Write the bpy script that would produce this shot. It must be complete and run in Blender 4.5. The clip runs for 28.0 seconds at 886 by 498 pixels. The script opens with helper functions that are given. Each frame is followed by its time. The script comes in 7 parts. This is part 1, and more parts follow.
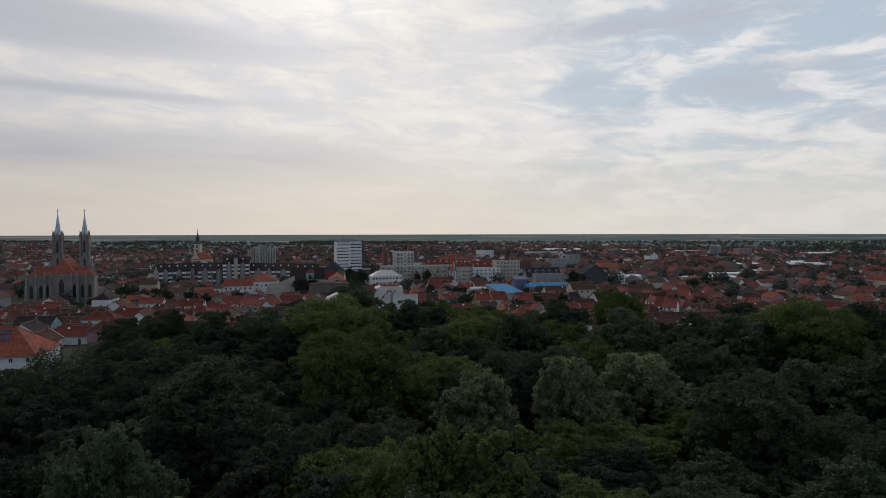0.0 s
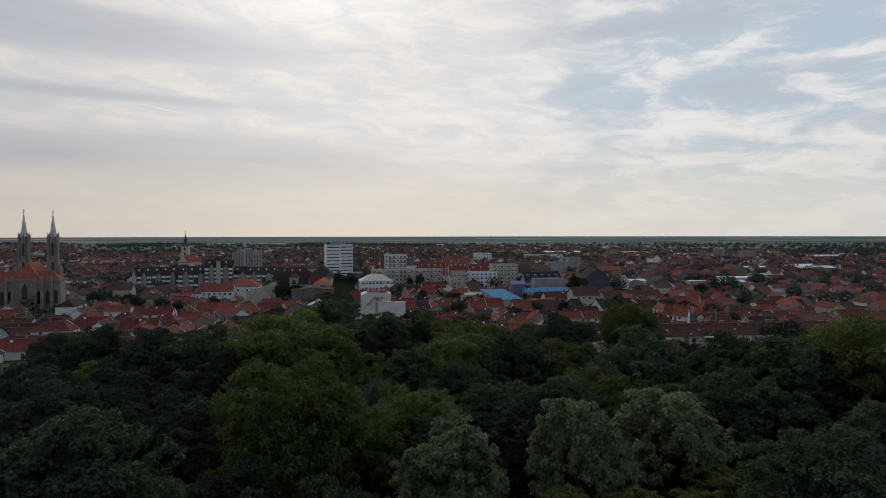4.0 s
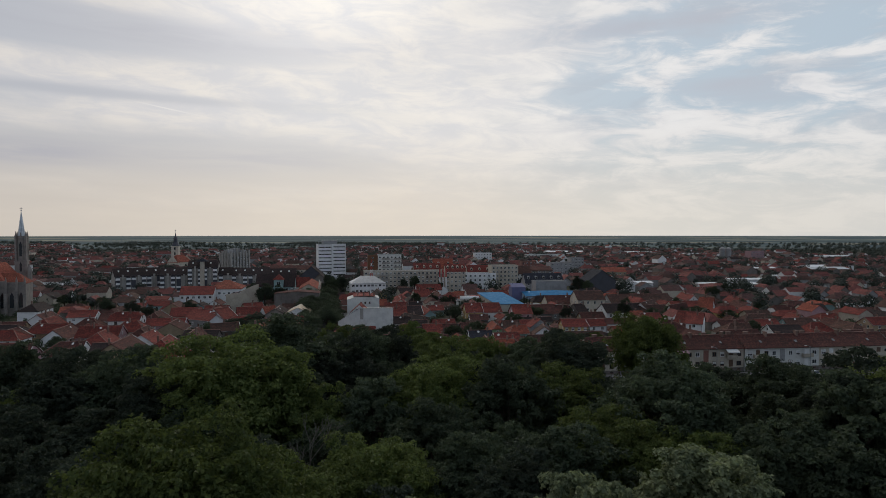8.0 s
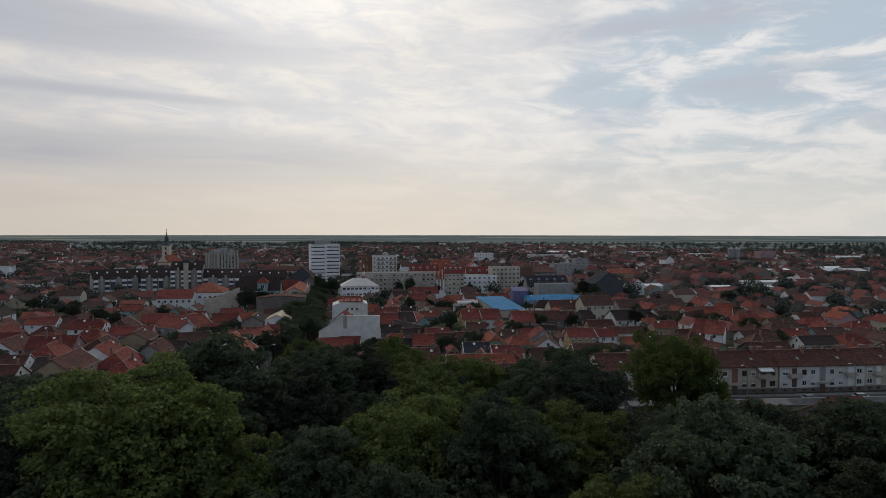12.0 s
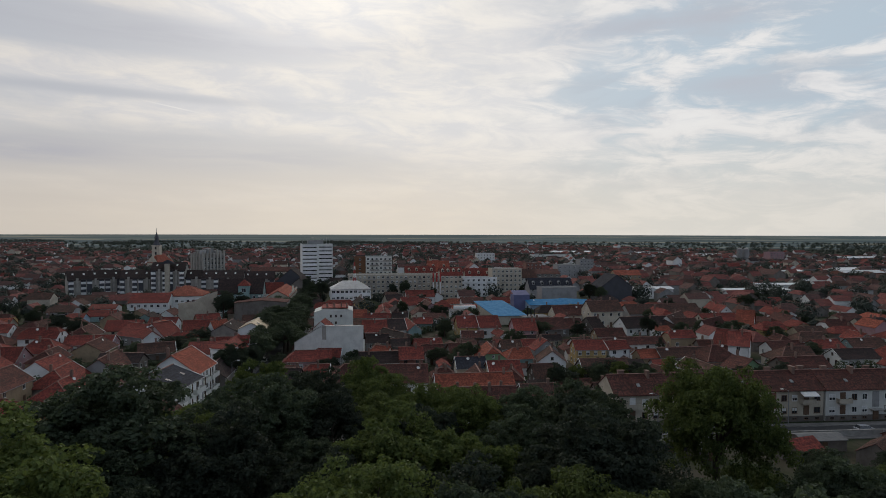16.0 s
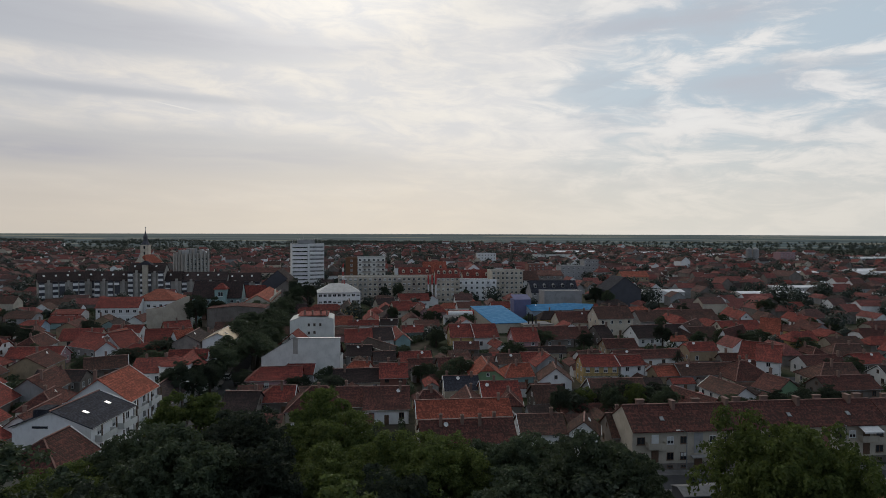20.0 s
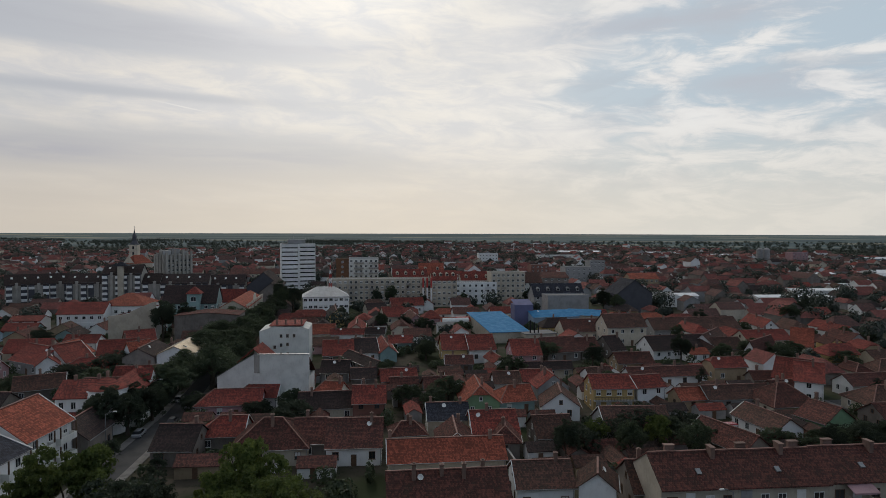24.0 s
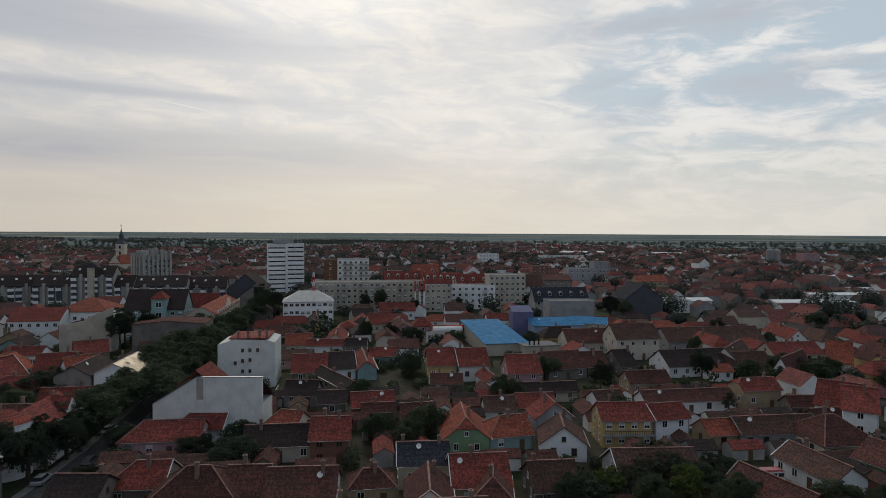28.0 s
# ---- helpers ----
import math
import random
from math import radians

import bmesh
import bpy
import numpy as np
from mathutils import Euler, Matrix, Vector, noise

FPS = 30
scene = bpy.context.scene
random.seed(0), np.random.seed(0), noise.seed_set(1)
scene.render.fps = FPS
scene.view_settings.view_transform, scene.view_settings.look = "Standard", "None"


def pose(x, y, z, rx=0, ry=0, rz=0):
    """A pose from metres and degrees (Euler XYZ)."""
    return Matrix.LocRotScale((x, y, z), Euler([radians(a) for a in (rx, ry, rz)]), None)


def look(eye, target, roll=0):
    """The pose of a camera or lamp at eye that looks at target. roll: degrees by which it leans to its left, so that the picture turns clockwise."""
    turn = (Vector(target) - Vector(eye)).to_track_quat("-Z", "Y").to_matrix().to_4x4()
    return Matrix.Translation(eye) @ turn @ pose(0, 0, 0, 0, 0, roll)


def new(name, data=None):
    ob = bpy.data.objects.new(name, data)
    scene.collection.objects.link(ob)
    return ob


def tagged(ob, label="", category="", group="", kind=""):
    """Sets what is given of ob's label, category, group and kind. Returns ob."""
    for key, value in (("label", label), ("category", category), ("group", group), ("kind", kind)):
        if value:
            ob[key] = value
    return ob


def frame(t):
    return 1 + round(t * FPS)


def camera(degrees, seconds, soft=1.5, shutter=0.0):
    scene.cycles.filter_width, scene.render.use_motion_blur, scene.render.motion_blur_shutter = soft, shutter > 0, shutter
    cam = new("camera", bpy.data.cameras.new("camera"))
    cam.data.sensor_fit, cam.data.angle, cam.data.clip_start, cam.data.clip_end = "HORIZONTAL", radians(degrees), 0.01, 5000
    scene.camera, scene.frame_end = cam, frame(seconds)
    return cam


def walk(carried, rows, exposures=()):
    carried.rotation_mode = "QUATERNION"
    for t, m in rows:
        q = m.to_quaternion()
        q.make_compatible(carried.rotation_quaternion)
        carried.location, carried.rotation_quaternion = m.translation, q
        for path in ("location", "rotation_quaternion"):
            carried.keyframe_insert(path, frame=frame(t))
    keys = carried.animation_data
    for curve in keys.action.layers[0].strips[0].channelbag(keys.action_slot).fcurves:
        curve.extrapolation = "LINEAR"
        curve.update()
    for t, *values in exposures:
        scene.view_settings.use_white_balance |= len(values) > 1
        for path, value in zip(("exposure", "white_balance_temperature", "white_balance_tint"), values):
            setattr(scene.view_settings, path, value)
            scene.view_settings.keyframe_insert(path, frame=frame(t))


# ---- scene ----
cam = camera(72.0, 28.0, 0.5)
PATH = [
    (0.0, 0.0, 0.0, 41.8, 0.00, -1.54, 0.11),
    (1.0, 0.9, 5.1, 41.8, -0.02, -1.47, 0.11),
    (2.0, 2.0, 11.3, 41.8, -0.04, -1.37, 0.10),
    (3.0, 3.1, 18.0, 41.8, -0.06, -1.34, 0.09),
    (8.0, 8.3, 48.2, 42.0, 0.11, -1.42, 0.02),
    (11.0, 11.1, 66.4, 42.2, 0.32, -1.46, -0.04),
    (17.0, 16.5, 102.6, 42.2, 0.71, -1.53, -0.13),
    (20.0, 19.4, 121.0, 42.2, 0.91, -1.58, -0.16),
    (25.0, 24.3, 151.8, 42.0, 1.35, -1.62, -0.18),
    (28.0, 27.4, 170.0, 42.0, 1.55, -1.65, -0.29),
]
walk(cam, [(t, pose(x, y, z, 90 + pitch, roll, yaw)) for t, x, y, z, yaw, pitch, roll in PATH], [(0.0, 0.0, 6500, 10), (7.0, 0.0, 6530, 9.5), (17.0, 0.0, 6570, 9), (28.0, 0.0, 6610, 8)])
# ---- sky, sun ----
SUN_AZ, SUN_EL = -14.0, 34.0          # degrees right of ahead, above the horizon
sun = new("sun", bpy.data.lights.new("sun", "SUN"))
sun.data.energy, sun.data.angle, sun.data.color = 0.8, radians(11), (1.0, 0.93, 0.84)
sun.matrix_world = look((0, 0, 300), Vector((0, 0, 300)) - Vector((math.sin(radians(SUN_AZ)) * math.cos(radians(SUN_EL)), math.cos(radians(SUN_AZ)) * math.cos(radians(SUN_EL)), math.sin(radians(SUN_EL)))))

world = bpy.data.worlds.new("world")
scene.world = world
world.use_nodes = True


class Nodes:
    """A short way to write node trees."""

    def __init__(self, tree):
        self.tree = tree

    def add(self, kind, **values):
        node = self.tree.nodes.new(kind)
        for key, value in values.items():
            setattr(node, key, value)
        return node

    def put(self, value, socket):
        if isinstance(value, bpy.types.NodeSocket):
            self.tree.links.new(value, socket)
        elif value is not None:
            if socket.type == "RGBA" and len(value) == 3:
                value = (*value, 1)
            socket.default_value = value

    def math(self, op, a, b=None, c=None, clamp=False):
        n = self.add("ShaderNodeMath", operation=op, use_clamp=clamp)
        for v, s in zip((a, b, c), n.inputs):
            self.put(v, s)
        return n.outputs[0]

    def vec(self, op, a, b=None):
        n = self.add("ShaderNodeVectorMath", operation=op)
        self.put(a, n.inputs[0])
        self.put(b, n.inputs[1])
        return n.outputs["Value"] if op in ("DOT_PRODUCT", "LENGTH") else n.outputs[0]

    def mix(self, fac, a, b, blend="MIX"):
        n = self.add("ShaderNodeMix", data_type="RGBA", blend_type=blend)
        self.put(fac, n.inputs[0])
        self.put(a, n.inputs[6])
        self.put(b, n.inputs[7])
        return n.outputs[2]

    def noise(self, at, scale, detail=4.0, rough=0.55, warp=0.0, out=0):
        n = self.add("ShaderNodeTexNoise")
        self.put(at, n.inputs["Vector"])
        n.inputs["Scale"].default_value, n.inputs["Detail"].default_value = scale, detail
        n.inputs["Roughness"].default_value, n.inputs["Distortion"].default_value = rough, warp
        return n.outputs[out]

    def steps(self, x, lo, hi, smooth=True, a=0.0, b=1.0):
        n = self.add("ShaderNodeMapRange", interpolation_type="SMOOTHSTEP" if smooth else "LINEAR")
        self.put(x, n.inputs[0])
        for k, v in zip((1, 2, 3, 4), (lo, hi, a, b)):
            n.inputs[k].default_value = v
        return n.outputs[0]

    def xyz(self, v):
        n = self.add("ShaderNodeSeparateXYZ")
        self.put(v, n.inputs[0])
        return n.outputs

    def join(self, x, y, z):
        n = self.add("ShaderNodeCombineXYZ")
        for v, s in zip((x, y, z), n.inputs):
            self.put(v, s)
        return n.outputs[0]


def make_sky():
    t = world.node_tree
    t.nodes.clear()
    g = Nodes(t)
    way = g.vec("NORMALIZE", g.add("ShaderNodeTexCoord").outputs["Generated"])
    x, y, z = g.xyz(way)
    up = g.math("MAXIMUM", z, 0.0)
    az, el = g.math("ARCTAN2", x, y), g.math("ARCSINE", up)

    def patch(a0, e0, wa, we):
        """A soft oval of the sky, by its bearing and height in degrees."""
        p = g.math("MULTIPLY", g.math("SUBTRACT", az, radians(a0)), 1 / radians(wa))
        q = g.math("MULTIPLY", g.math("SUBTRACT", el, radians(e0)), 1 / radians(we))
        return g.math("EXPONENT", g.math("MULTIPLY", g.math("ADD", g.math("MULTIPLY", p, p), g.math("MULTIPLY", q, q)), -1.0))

    def total(*terms):
        out = None
        for w, t in terms:
            t = g.math("MULTIPLY", t, w)
            out = t if out is None else g.math("ADD", out, t)
        return out

    # long soft bands, and torn cloud that sharpens to the right
    lie = g.join(g.math("MULTIPLY", az, 1.6), g.math("ADD", g.math("MULTIPLY", el, 12.0), g.math("MULTIPLY", az, 0.7)), 0.0)
    bands = g.noise(g.vec("ADD", lie, (3.1, 0.4, 0.0)), 1.15, 5, 0.50, 0.25)
    lumps = g.noise(g.vec("ADD", g.join(g.math("MULTIPLY", az, 6.0), g.math("ADD", g.math("MULTIPLY", el, 20.0), g.math("MULTIPLY", az, 0.9)), 5.0), (0.7, 2.3, 0.0)), 1.6, 10, 0.62, 0.5)
    wisps = g.noise(g.vec("ADD", g.join(g.math("MULTIPLY", az, 3.2), g.math("MULTIPLY", el, 26.0), 9.0), (1.3, 0.0, 0.0)), 1.9, 6, 0.55, 0.4)
    right = g.steps(az, radians(-6), radians(22))
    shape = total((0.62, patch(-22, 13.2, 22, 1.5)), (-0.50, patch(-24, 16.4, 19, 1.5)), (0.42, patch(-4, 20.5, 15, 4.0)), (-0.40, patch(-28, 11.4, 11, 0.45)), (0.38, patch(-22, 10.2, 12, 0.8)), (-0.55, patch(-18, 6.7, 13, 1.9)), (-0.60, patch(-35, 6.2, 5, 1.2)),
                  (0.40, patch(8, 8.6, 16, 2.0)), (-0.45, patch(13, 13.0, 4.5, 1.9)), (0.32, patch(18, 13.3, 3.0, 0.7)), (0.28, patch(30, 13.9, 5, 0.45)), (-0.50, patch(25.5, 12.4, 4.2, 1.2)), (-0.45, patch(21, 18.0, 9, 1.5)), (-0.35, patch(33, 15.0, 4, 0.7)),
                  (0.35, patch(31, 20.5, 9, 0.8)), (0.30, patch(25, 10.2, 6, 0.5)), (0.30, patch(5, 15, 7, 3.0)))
    base = g.math("ADD", g.math("MULTIPLY", bands, 0.75), g.math("MULTIPLY", wisps, 0.25))
    mixed = g.math("ADD", g.math("MULTIPLY", base, g.math("SUBTRACT", 1.0, g.math("MULTIPLY", right, 0.82))), g.math("MULTIPLY", lumps, g.math("MULTIPLY", right, 0.82)))
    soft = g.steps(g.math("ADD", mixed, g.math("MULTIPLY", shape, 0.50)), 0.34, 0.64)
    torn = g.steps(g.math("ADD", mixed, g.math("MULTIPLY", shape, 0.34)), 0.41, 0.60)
    both = g.add("ShaderNodeMix", data_type="FLOAT")
    g.put(right, both.inputs[0]), g.put(soft, both.inputs[2]), g.put(torn, both.inputs[3])
    cloud = both.outputs[0]
    blue = g.add("ShaderNodeTexSky", sky_type="NISHITA", sun_disc=False, sun_elevation=radians(SUN_EL), sun_rotation=radians(SUN_AZ), air_density=1.3, dust_density=3.0)
    grey = g.mix(right, (0.54, 0.575, 0.64), (0.49, 0.585, 0.68))
    clear = g.mix(0.88, g.vec("MULTIPLY", blue.outputs[0], (0.08, 0.08, 0.08)), grey)
    bright = g.mix(g.steps(lumps, 0.36, 0.66), (0.74, 0.735, 0.75), g.mix(right, (0.90, 0.855, 0.80), (0.82, 0.815, 0.82)))
    body = g.mix(cloud, clear, bright)
    # dull undersides of the torn cloud
    under = g.math("MULTIPLY", g.steps(g.noise(g.vec("ADD", g.join(g.math("MULTIPLY", az, 4.0), g.math("MULTIPLY", el, 13.0), 21.0), (0.2, 0.0, 0.0)), 1.4, 6, 0.55, 0.3), 0.52, 0.66), right)
    body = g.mix(g.math("MULTIPLY", under, 0.55), body, (0.49, 0.535, 0.60))
    # one thin vapour trail
    off = g.math("ABSOLUTE", g.math("SUBTRACT", el, g.math("ADD", radians(10.55), g.math("MULTIPLY", g.math("ADD", az, radians(24.2)), -0.155))))
    trail = g.math("MULTIPLY", g.steps(off, 0.0004, 0.0013, True, 1.0, 0.0), patch(-24.4, 10.5, 1.9, 2.0))
    body = g.mix(g.math("MULTIPLY", trail, 0.55), body, (0.95, 0.92, 0.88))
    # warm haze low down
    low = g.steps(up, 0.0, 0.20, True, 1.0, 0.0)
    body = g.mix(g.math("MULTIPLY", low, 0.85), body, g.mix(right, (0.755, 0.675, 0.575), (0.745, 0.70, 0.63)))
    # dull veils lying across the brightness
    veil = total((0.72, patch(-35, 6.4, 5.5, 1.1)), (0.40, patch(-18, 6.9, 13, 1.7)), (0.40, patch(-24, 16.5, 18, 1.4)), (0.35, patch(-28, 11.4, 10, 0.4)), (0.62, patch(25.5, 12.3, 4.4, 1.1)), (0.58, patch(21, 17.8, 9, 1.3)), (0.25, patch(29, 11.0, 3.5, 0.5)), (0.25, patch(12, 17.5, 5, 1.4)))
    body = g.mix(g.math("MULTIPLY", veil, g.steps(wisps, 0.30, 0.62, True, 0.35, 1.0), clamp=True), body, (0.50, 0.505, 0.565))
    thin = g.steps(az, radians(-38), radians(-8), True, 0.84, 1.0)
    body = g.vec("MULTIPLY", body, g.join(g.math("MULTIPLY", thin, 1.0), thin, g.math("POWER", thin, 0.9)))
    # bright round the veiled sun, dull behind
    s = (math.sin(radians(SUN_AZ)) * math.cos(radians(SUN_EL)), math.cos(radians(SUN_AZ)) * math.cos(radians(SUN_EL)), math.sin(radians(SUN_EL)))
    near = g.vec("DOT_PRODUCT", way, s)
    gain = g.math("ADD", g.steps(near, -0.6, 0.80, True, 0.66, 0.98), g.math("MULTIPLY", g.steps(near, 0.93, 1.0), 0.25))
    # unseen sky above the view, dimmed on purpose to darken roofs and ground
    gain = g.math("MULTIPLY", gain, g.steps(el, radians(24), radians(58), True, 1.0, 0.56))
    body = g.vec("MULTIPLY", body, g.join(gain, gain, gain))
    away = g.steps(near, -0.2, 0.75)
    body = g.mix(away, g.vec("MULTIPLY", body, (0.84, 0.98, 1.19)), body)
    back = g.add("ShaderNodeBackground")
    g.put(body, back.inputs[0])
    back.inputs[1].default_value = 1.0
    out = g.add("ShaderNodeOutputWorld")
    t.links.new(back.outputs[0], out.inputs[0])


make_sky()
scene.view_settings.exposure = 0.0
# ---- materials ----
MATS = {}


def material(name, make):
    if name not in MATS:
        m = bpy.data.materials.new(name)
        m.use_nodes = True
        m.node_tree.nodes.clear()
        g = Nodes(m.node_tree)
        shader = g.add("ShaderNodeBsdfPrincipled")
        m.node_tree.links.new(shader.outputs[0], g.add("ShaderNodeOutputMaterial").inputs[0])
        make(g, shader.inputs)
        MATS[name] = m
    return MATS[name]


def where(g):
    return g.add("ShaderNodeNewGeometry").outputs["Position"]


def chance(g):
    return g.add("ShaderNodeObjectInfo").outputs["Random"]


def bumped(g, s, height, strength, distance):
    b = g.add("ShaderNodeBump")
    b.inputs["Strength"].default_value, b.inputs["Distance"].default_value = strength, distance
    g.put(height, b.inputs["Height"])
    g.put(b.outputs[0], s["Normal"])


def shift(c, k):
    return tuple(min(1.0, v * k) for v in c)


def plaster(name, c, stain=0.35, rough=0.88):
    def make(g, s):
        p = where(g)
        wide = g.noise(p, 0.35, 5, 0.6)
        small = g.noise(g.vec("MULTIPLY", p, (1.0, 1.0, 0.35)), 2.4, 6, 0.65)
        col = g.mix(g.steps(wide, 0.38, 0.68), c, shift(c, 1 - stain * 0.55))
        col = g.mix(g.math("MULTIPLY", g.steps(small, 0.5, 0.75), stain), col, (c[0] * 0.42, c[1] * 0.40, c[2] * 0.36))
        tint = g.steps(chance(g), 0.0, 1.0, False, 0.82, 1.08)
        g.put(g.vec("MULTIPLY", col, g.join(tint, tint, tint)), s["Base Color"])
        s["Roughness"].default_value = rough
        bumped(g, s, g.noise(p, 9.0, 4), 0.35, 0.02)
    return material(name, make)


def tiles(name, c, old, moss=0.3, across=0.24, along=0.30, relief=0.9):
    """Clay tiles in courses: UV in metres, u along the eave, v up the slope."""
    def make(g, s):
        uv = g.add("ShaderNodeTexCoord").outputs["UV"]
        u, v, _ = g.xyz(uv)
        p = where(g)
        course = g.math("FRACT", g.math("DIVIDE", v, along))
        row = g.math("FLOOR", g.math("DIVIDE", v, along))
        ux = g.math("ADD", g.math("DIVIDE", u, across), g.math("MULTIPLY", g.math("MODULO", row, 2.0), 0.5))
        col_f = g.math("FRACT", ux)
        cell = g.add("ShaderNodeTexWhiteNoise", noise_dimensions="2D")
        g.put(g.join(g.math("FLOOR", ux), row, 0.0), cell.inputs["Vector"])
        each = cell.outputs["Value"]
        patch = g.noise(p, 0.38, 7, 0.72)
        fine = g.noise(p, 3.2, 5, 0.6)
        line = g.add("ShaderNodeTexWhiteNoise", noise_dimensions="1D")
        g.put(row, line.inputs["W"])
        tone = g.math("ADD", g.math("MULTIPLY", patch, 0.62), g.math("ADD", g.math("MULTIPLY", each, 0.48), g.math("MULTIPLY", line.outputs["Value"], 0.18)))
        col = g.mix(g.steps(tone, 0.38, 0.80), shift(c, 1.12), shift(old, 0.8))
        # dark course edges: overlap shade painted in, along with joint dirt
        joint = g.steps(course, 0.0, 0.22, True, 0.42, 0.0)
        col = g.mix(joint, col, (0.035, 0.026, 0.022))
        dark = g.steps(g.math("ADD", g.math("MULTIPLY", fine, 0.6), g.math("MULTIPLY", patch, 0.5)), 0.53, 0.72)
        col = g.mix(g.math("MULTIPLY", dark, moss), col, (0.045, 0.046, 0.034))
        tint = g.steps(chance(g), 0.0, 1.0, False, 0.78, 1.14)
        col = g.vec("MULTIPLY", col, g.join(tint, tint, tint))
        g.put(col, s["Base Color"])
        s["Roughness"].default_value = 0.88
        s["Specular IOR Level"].default_value = 0.10
        lift = g.math("ADD", g.math("SUBTRACT", 1.0, course), g.math("MULTIPLY", g.math("ABSOLUTE", g.math("SUBTRACT", col_f, 0.5)), -0.9))
        lift = g.math("ADD", lift, g.math("MULTIPLY", each, 0.5))
        bumped(g, s, lift, relief, 0.11)
    return material(name, make)


def plain(name, c, rough=0.6, metal=0.0, var=0.25, scale=1.6, bump=0.15, spec=0.4):
    def make(g, s):
        p = where(g)
        a, b = g.noise(p, scale, 5, 0.6), g.noise(p, scale * 7, 4, 0.6)
        col = g.mix(g.steps(a, 0.35, 0.7), c, shift(c, 1 - var))
        col = g.mix(g.math("MULTIPLY", g.steps(b, 0.5, 0.75), var), col, shift(c, 0.5))
        g.put(col, s["Base Color"])
        s["Roughness"].default_value, s["Metallic"].default_value, s["Specular IOR Level"].default_value = rough, metal, spec
        bumped(g, s, b, bump, 0.02)
    return material(name, make)


def sheet(name, c, rough=0.42, metal=0.35, step=0.33, var=0.2):
    """Ribbed metal sheeting, ribs running up the slope (UV in metres)."""
    def make(g, s):
        u, v, _ = g.xyz(g.add("ShaderNodeTexCoord").outputs["UV"])
        p = where(g)
        rib = g.steps(g.math("ABSOLUTE", g.math("SUBTRACT", g.math("FRACT", g.math("DIVIDE", u, step)), 0.5)), 0.30, 0.48)
        a, b = g.noise(p, 0.5, 5, 0.6), g.noise(g.join(u, g.math("MULTIPLY", v, 0.25), 0.0), 2.2, 5, 0.6)
        col = g.mix(g.steps(a, 0.35, 0.7), c, shift(c, 1 - var))
        col = g.mix(g.math("MULTIPLY", g.steps(b, 0.55, 0.8), 0.4), col, shift(c, 0.55))
        g.put(col, s["Base Color"])
        g.put(g.steps(a, 0.3, 0.7, False, rough * 0.8, rough * 1.3), s["Roughness"])
        s["Metallic"].default_value = metal
        s["Specular IOR Level"].default_value = 0.15 if metal == 0 else 0.5
        bumped(g, s, rib, 0.7, 0.04)
    return material(name, make)


def foliage(name, a, b, glow=0.35):
    """Leaves: each spray has its own tone, whole boughs differ, and some light passes through."""
    def make(g, s):
        p = where(g)
        isl = g.add("ShaderNodeNewGeometry").outputs["Random Per Island"]
        n = g.noise(p, 0.42, 3, 0.6)
        tuft = g.noise(p, 1.5, 2, 0.5)
        f = g.math("ADD", g.math("MULTIPLY", isl, 0.34), g.math("ADD", g.math("MULTIPLY", n, 0.45), g.math("MULTIPLY", g.steps(tuft, 0.35, 0.68), 0.35)), clamp=True)
        col = g.mix(g.math("SUBTRACT", f, 0.12, clamp=True), a, b)
        tint = g.steps(chance(g), 0.0, 1.0, False, 0.72, 1.2)
        col = g.vec("MULTIPLY", col, g.join(tint, tint, g.math("MULTIPLY", tint, 0.95)))
        g.put(col, s["Base Color"])
        s["Roughness"].default_value = 0.62
        s["Specular IOR Level"].default_value = 0.16
        thin = g.add("ShaderNodeBsdfTranslucent")
        g.put(g.vec("MULTIPLY", col, (1.2, 1.22, 0.92)), thin.inputs["Color"])
        both = g.add("ShaderNodeMixShader")
        both.inputs[0].default_value = glow
        out = next(q for q in g.tree.nodes if q.bl_idname == "ShaderNodeOutputMaterial")
        solid = out.inputs[0].links[0].from_socket
        g.put(solid, both.inputs[1]), g.put(thin.outputs[0], both.inputs[2])
        g.put(both.outputs[0], out.inputs[0])
    return material(name, make)


def window_glass(name="window_glass"):
    def make(g, s):
        g.put(g.mix(chance(g), (0.012, 0.014, 0.017), (0.05, 0.055, 0.06)), s["Base Color"])
        s["Roughness"].default_value, s["Specular IOR Level"].default_value = 0.08, 0.6
        bumped(g, s, g.noise(where(g), 1.2, 2), 0.05, 0.02)
    return material(name, make)


GLASS = window_glass()
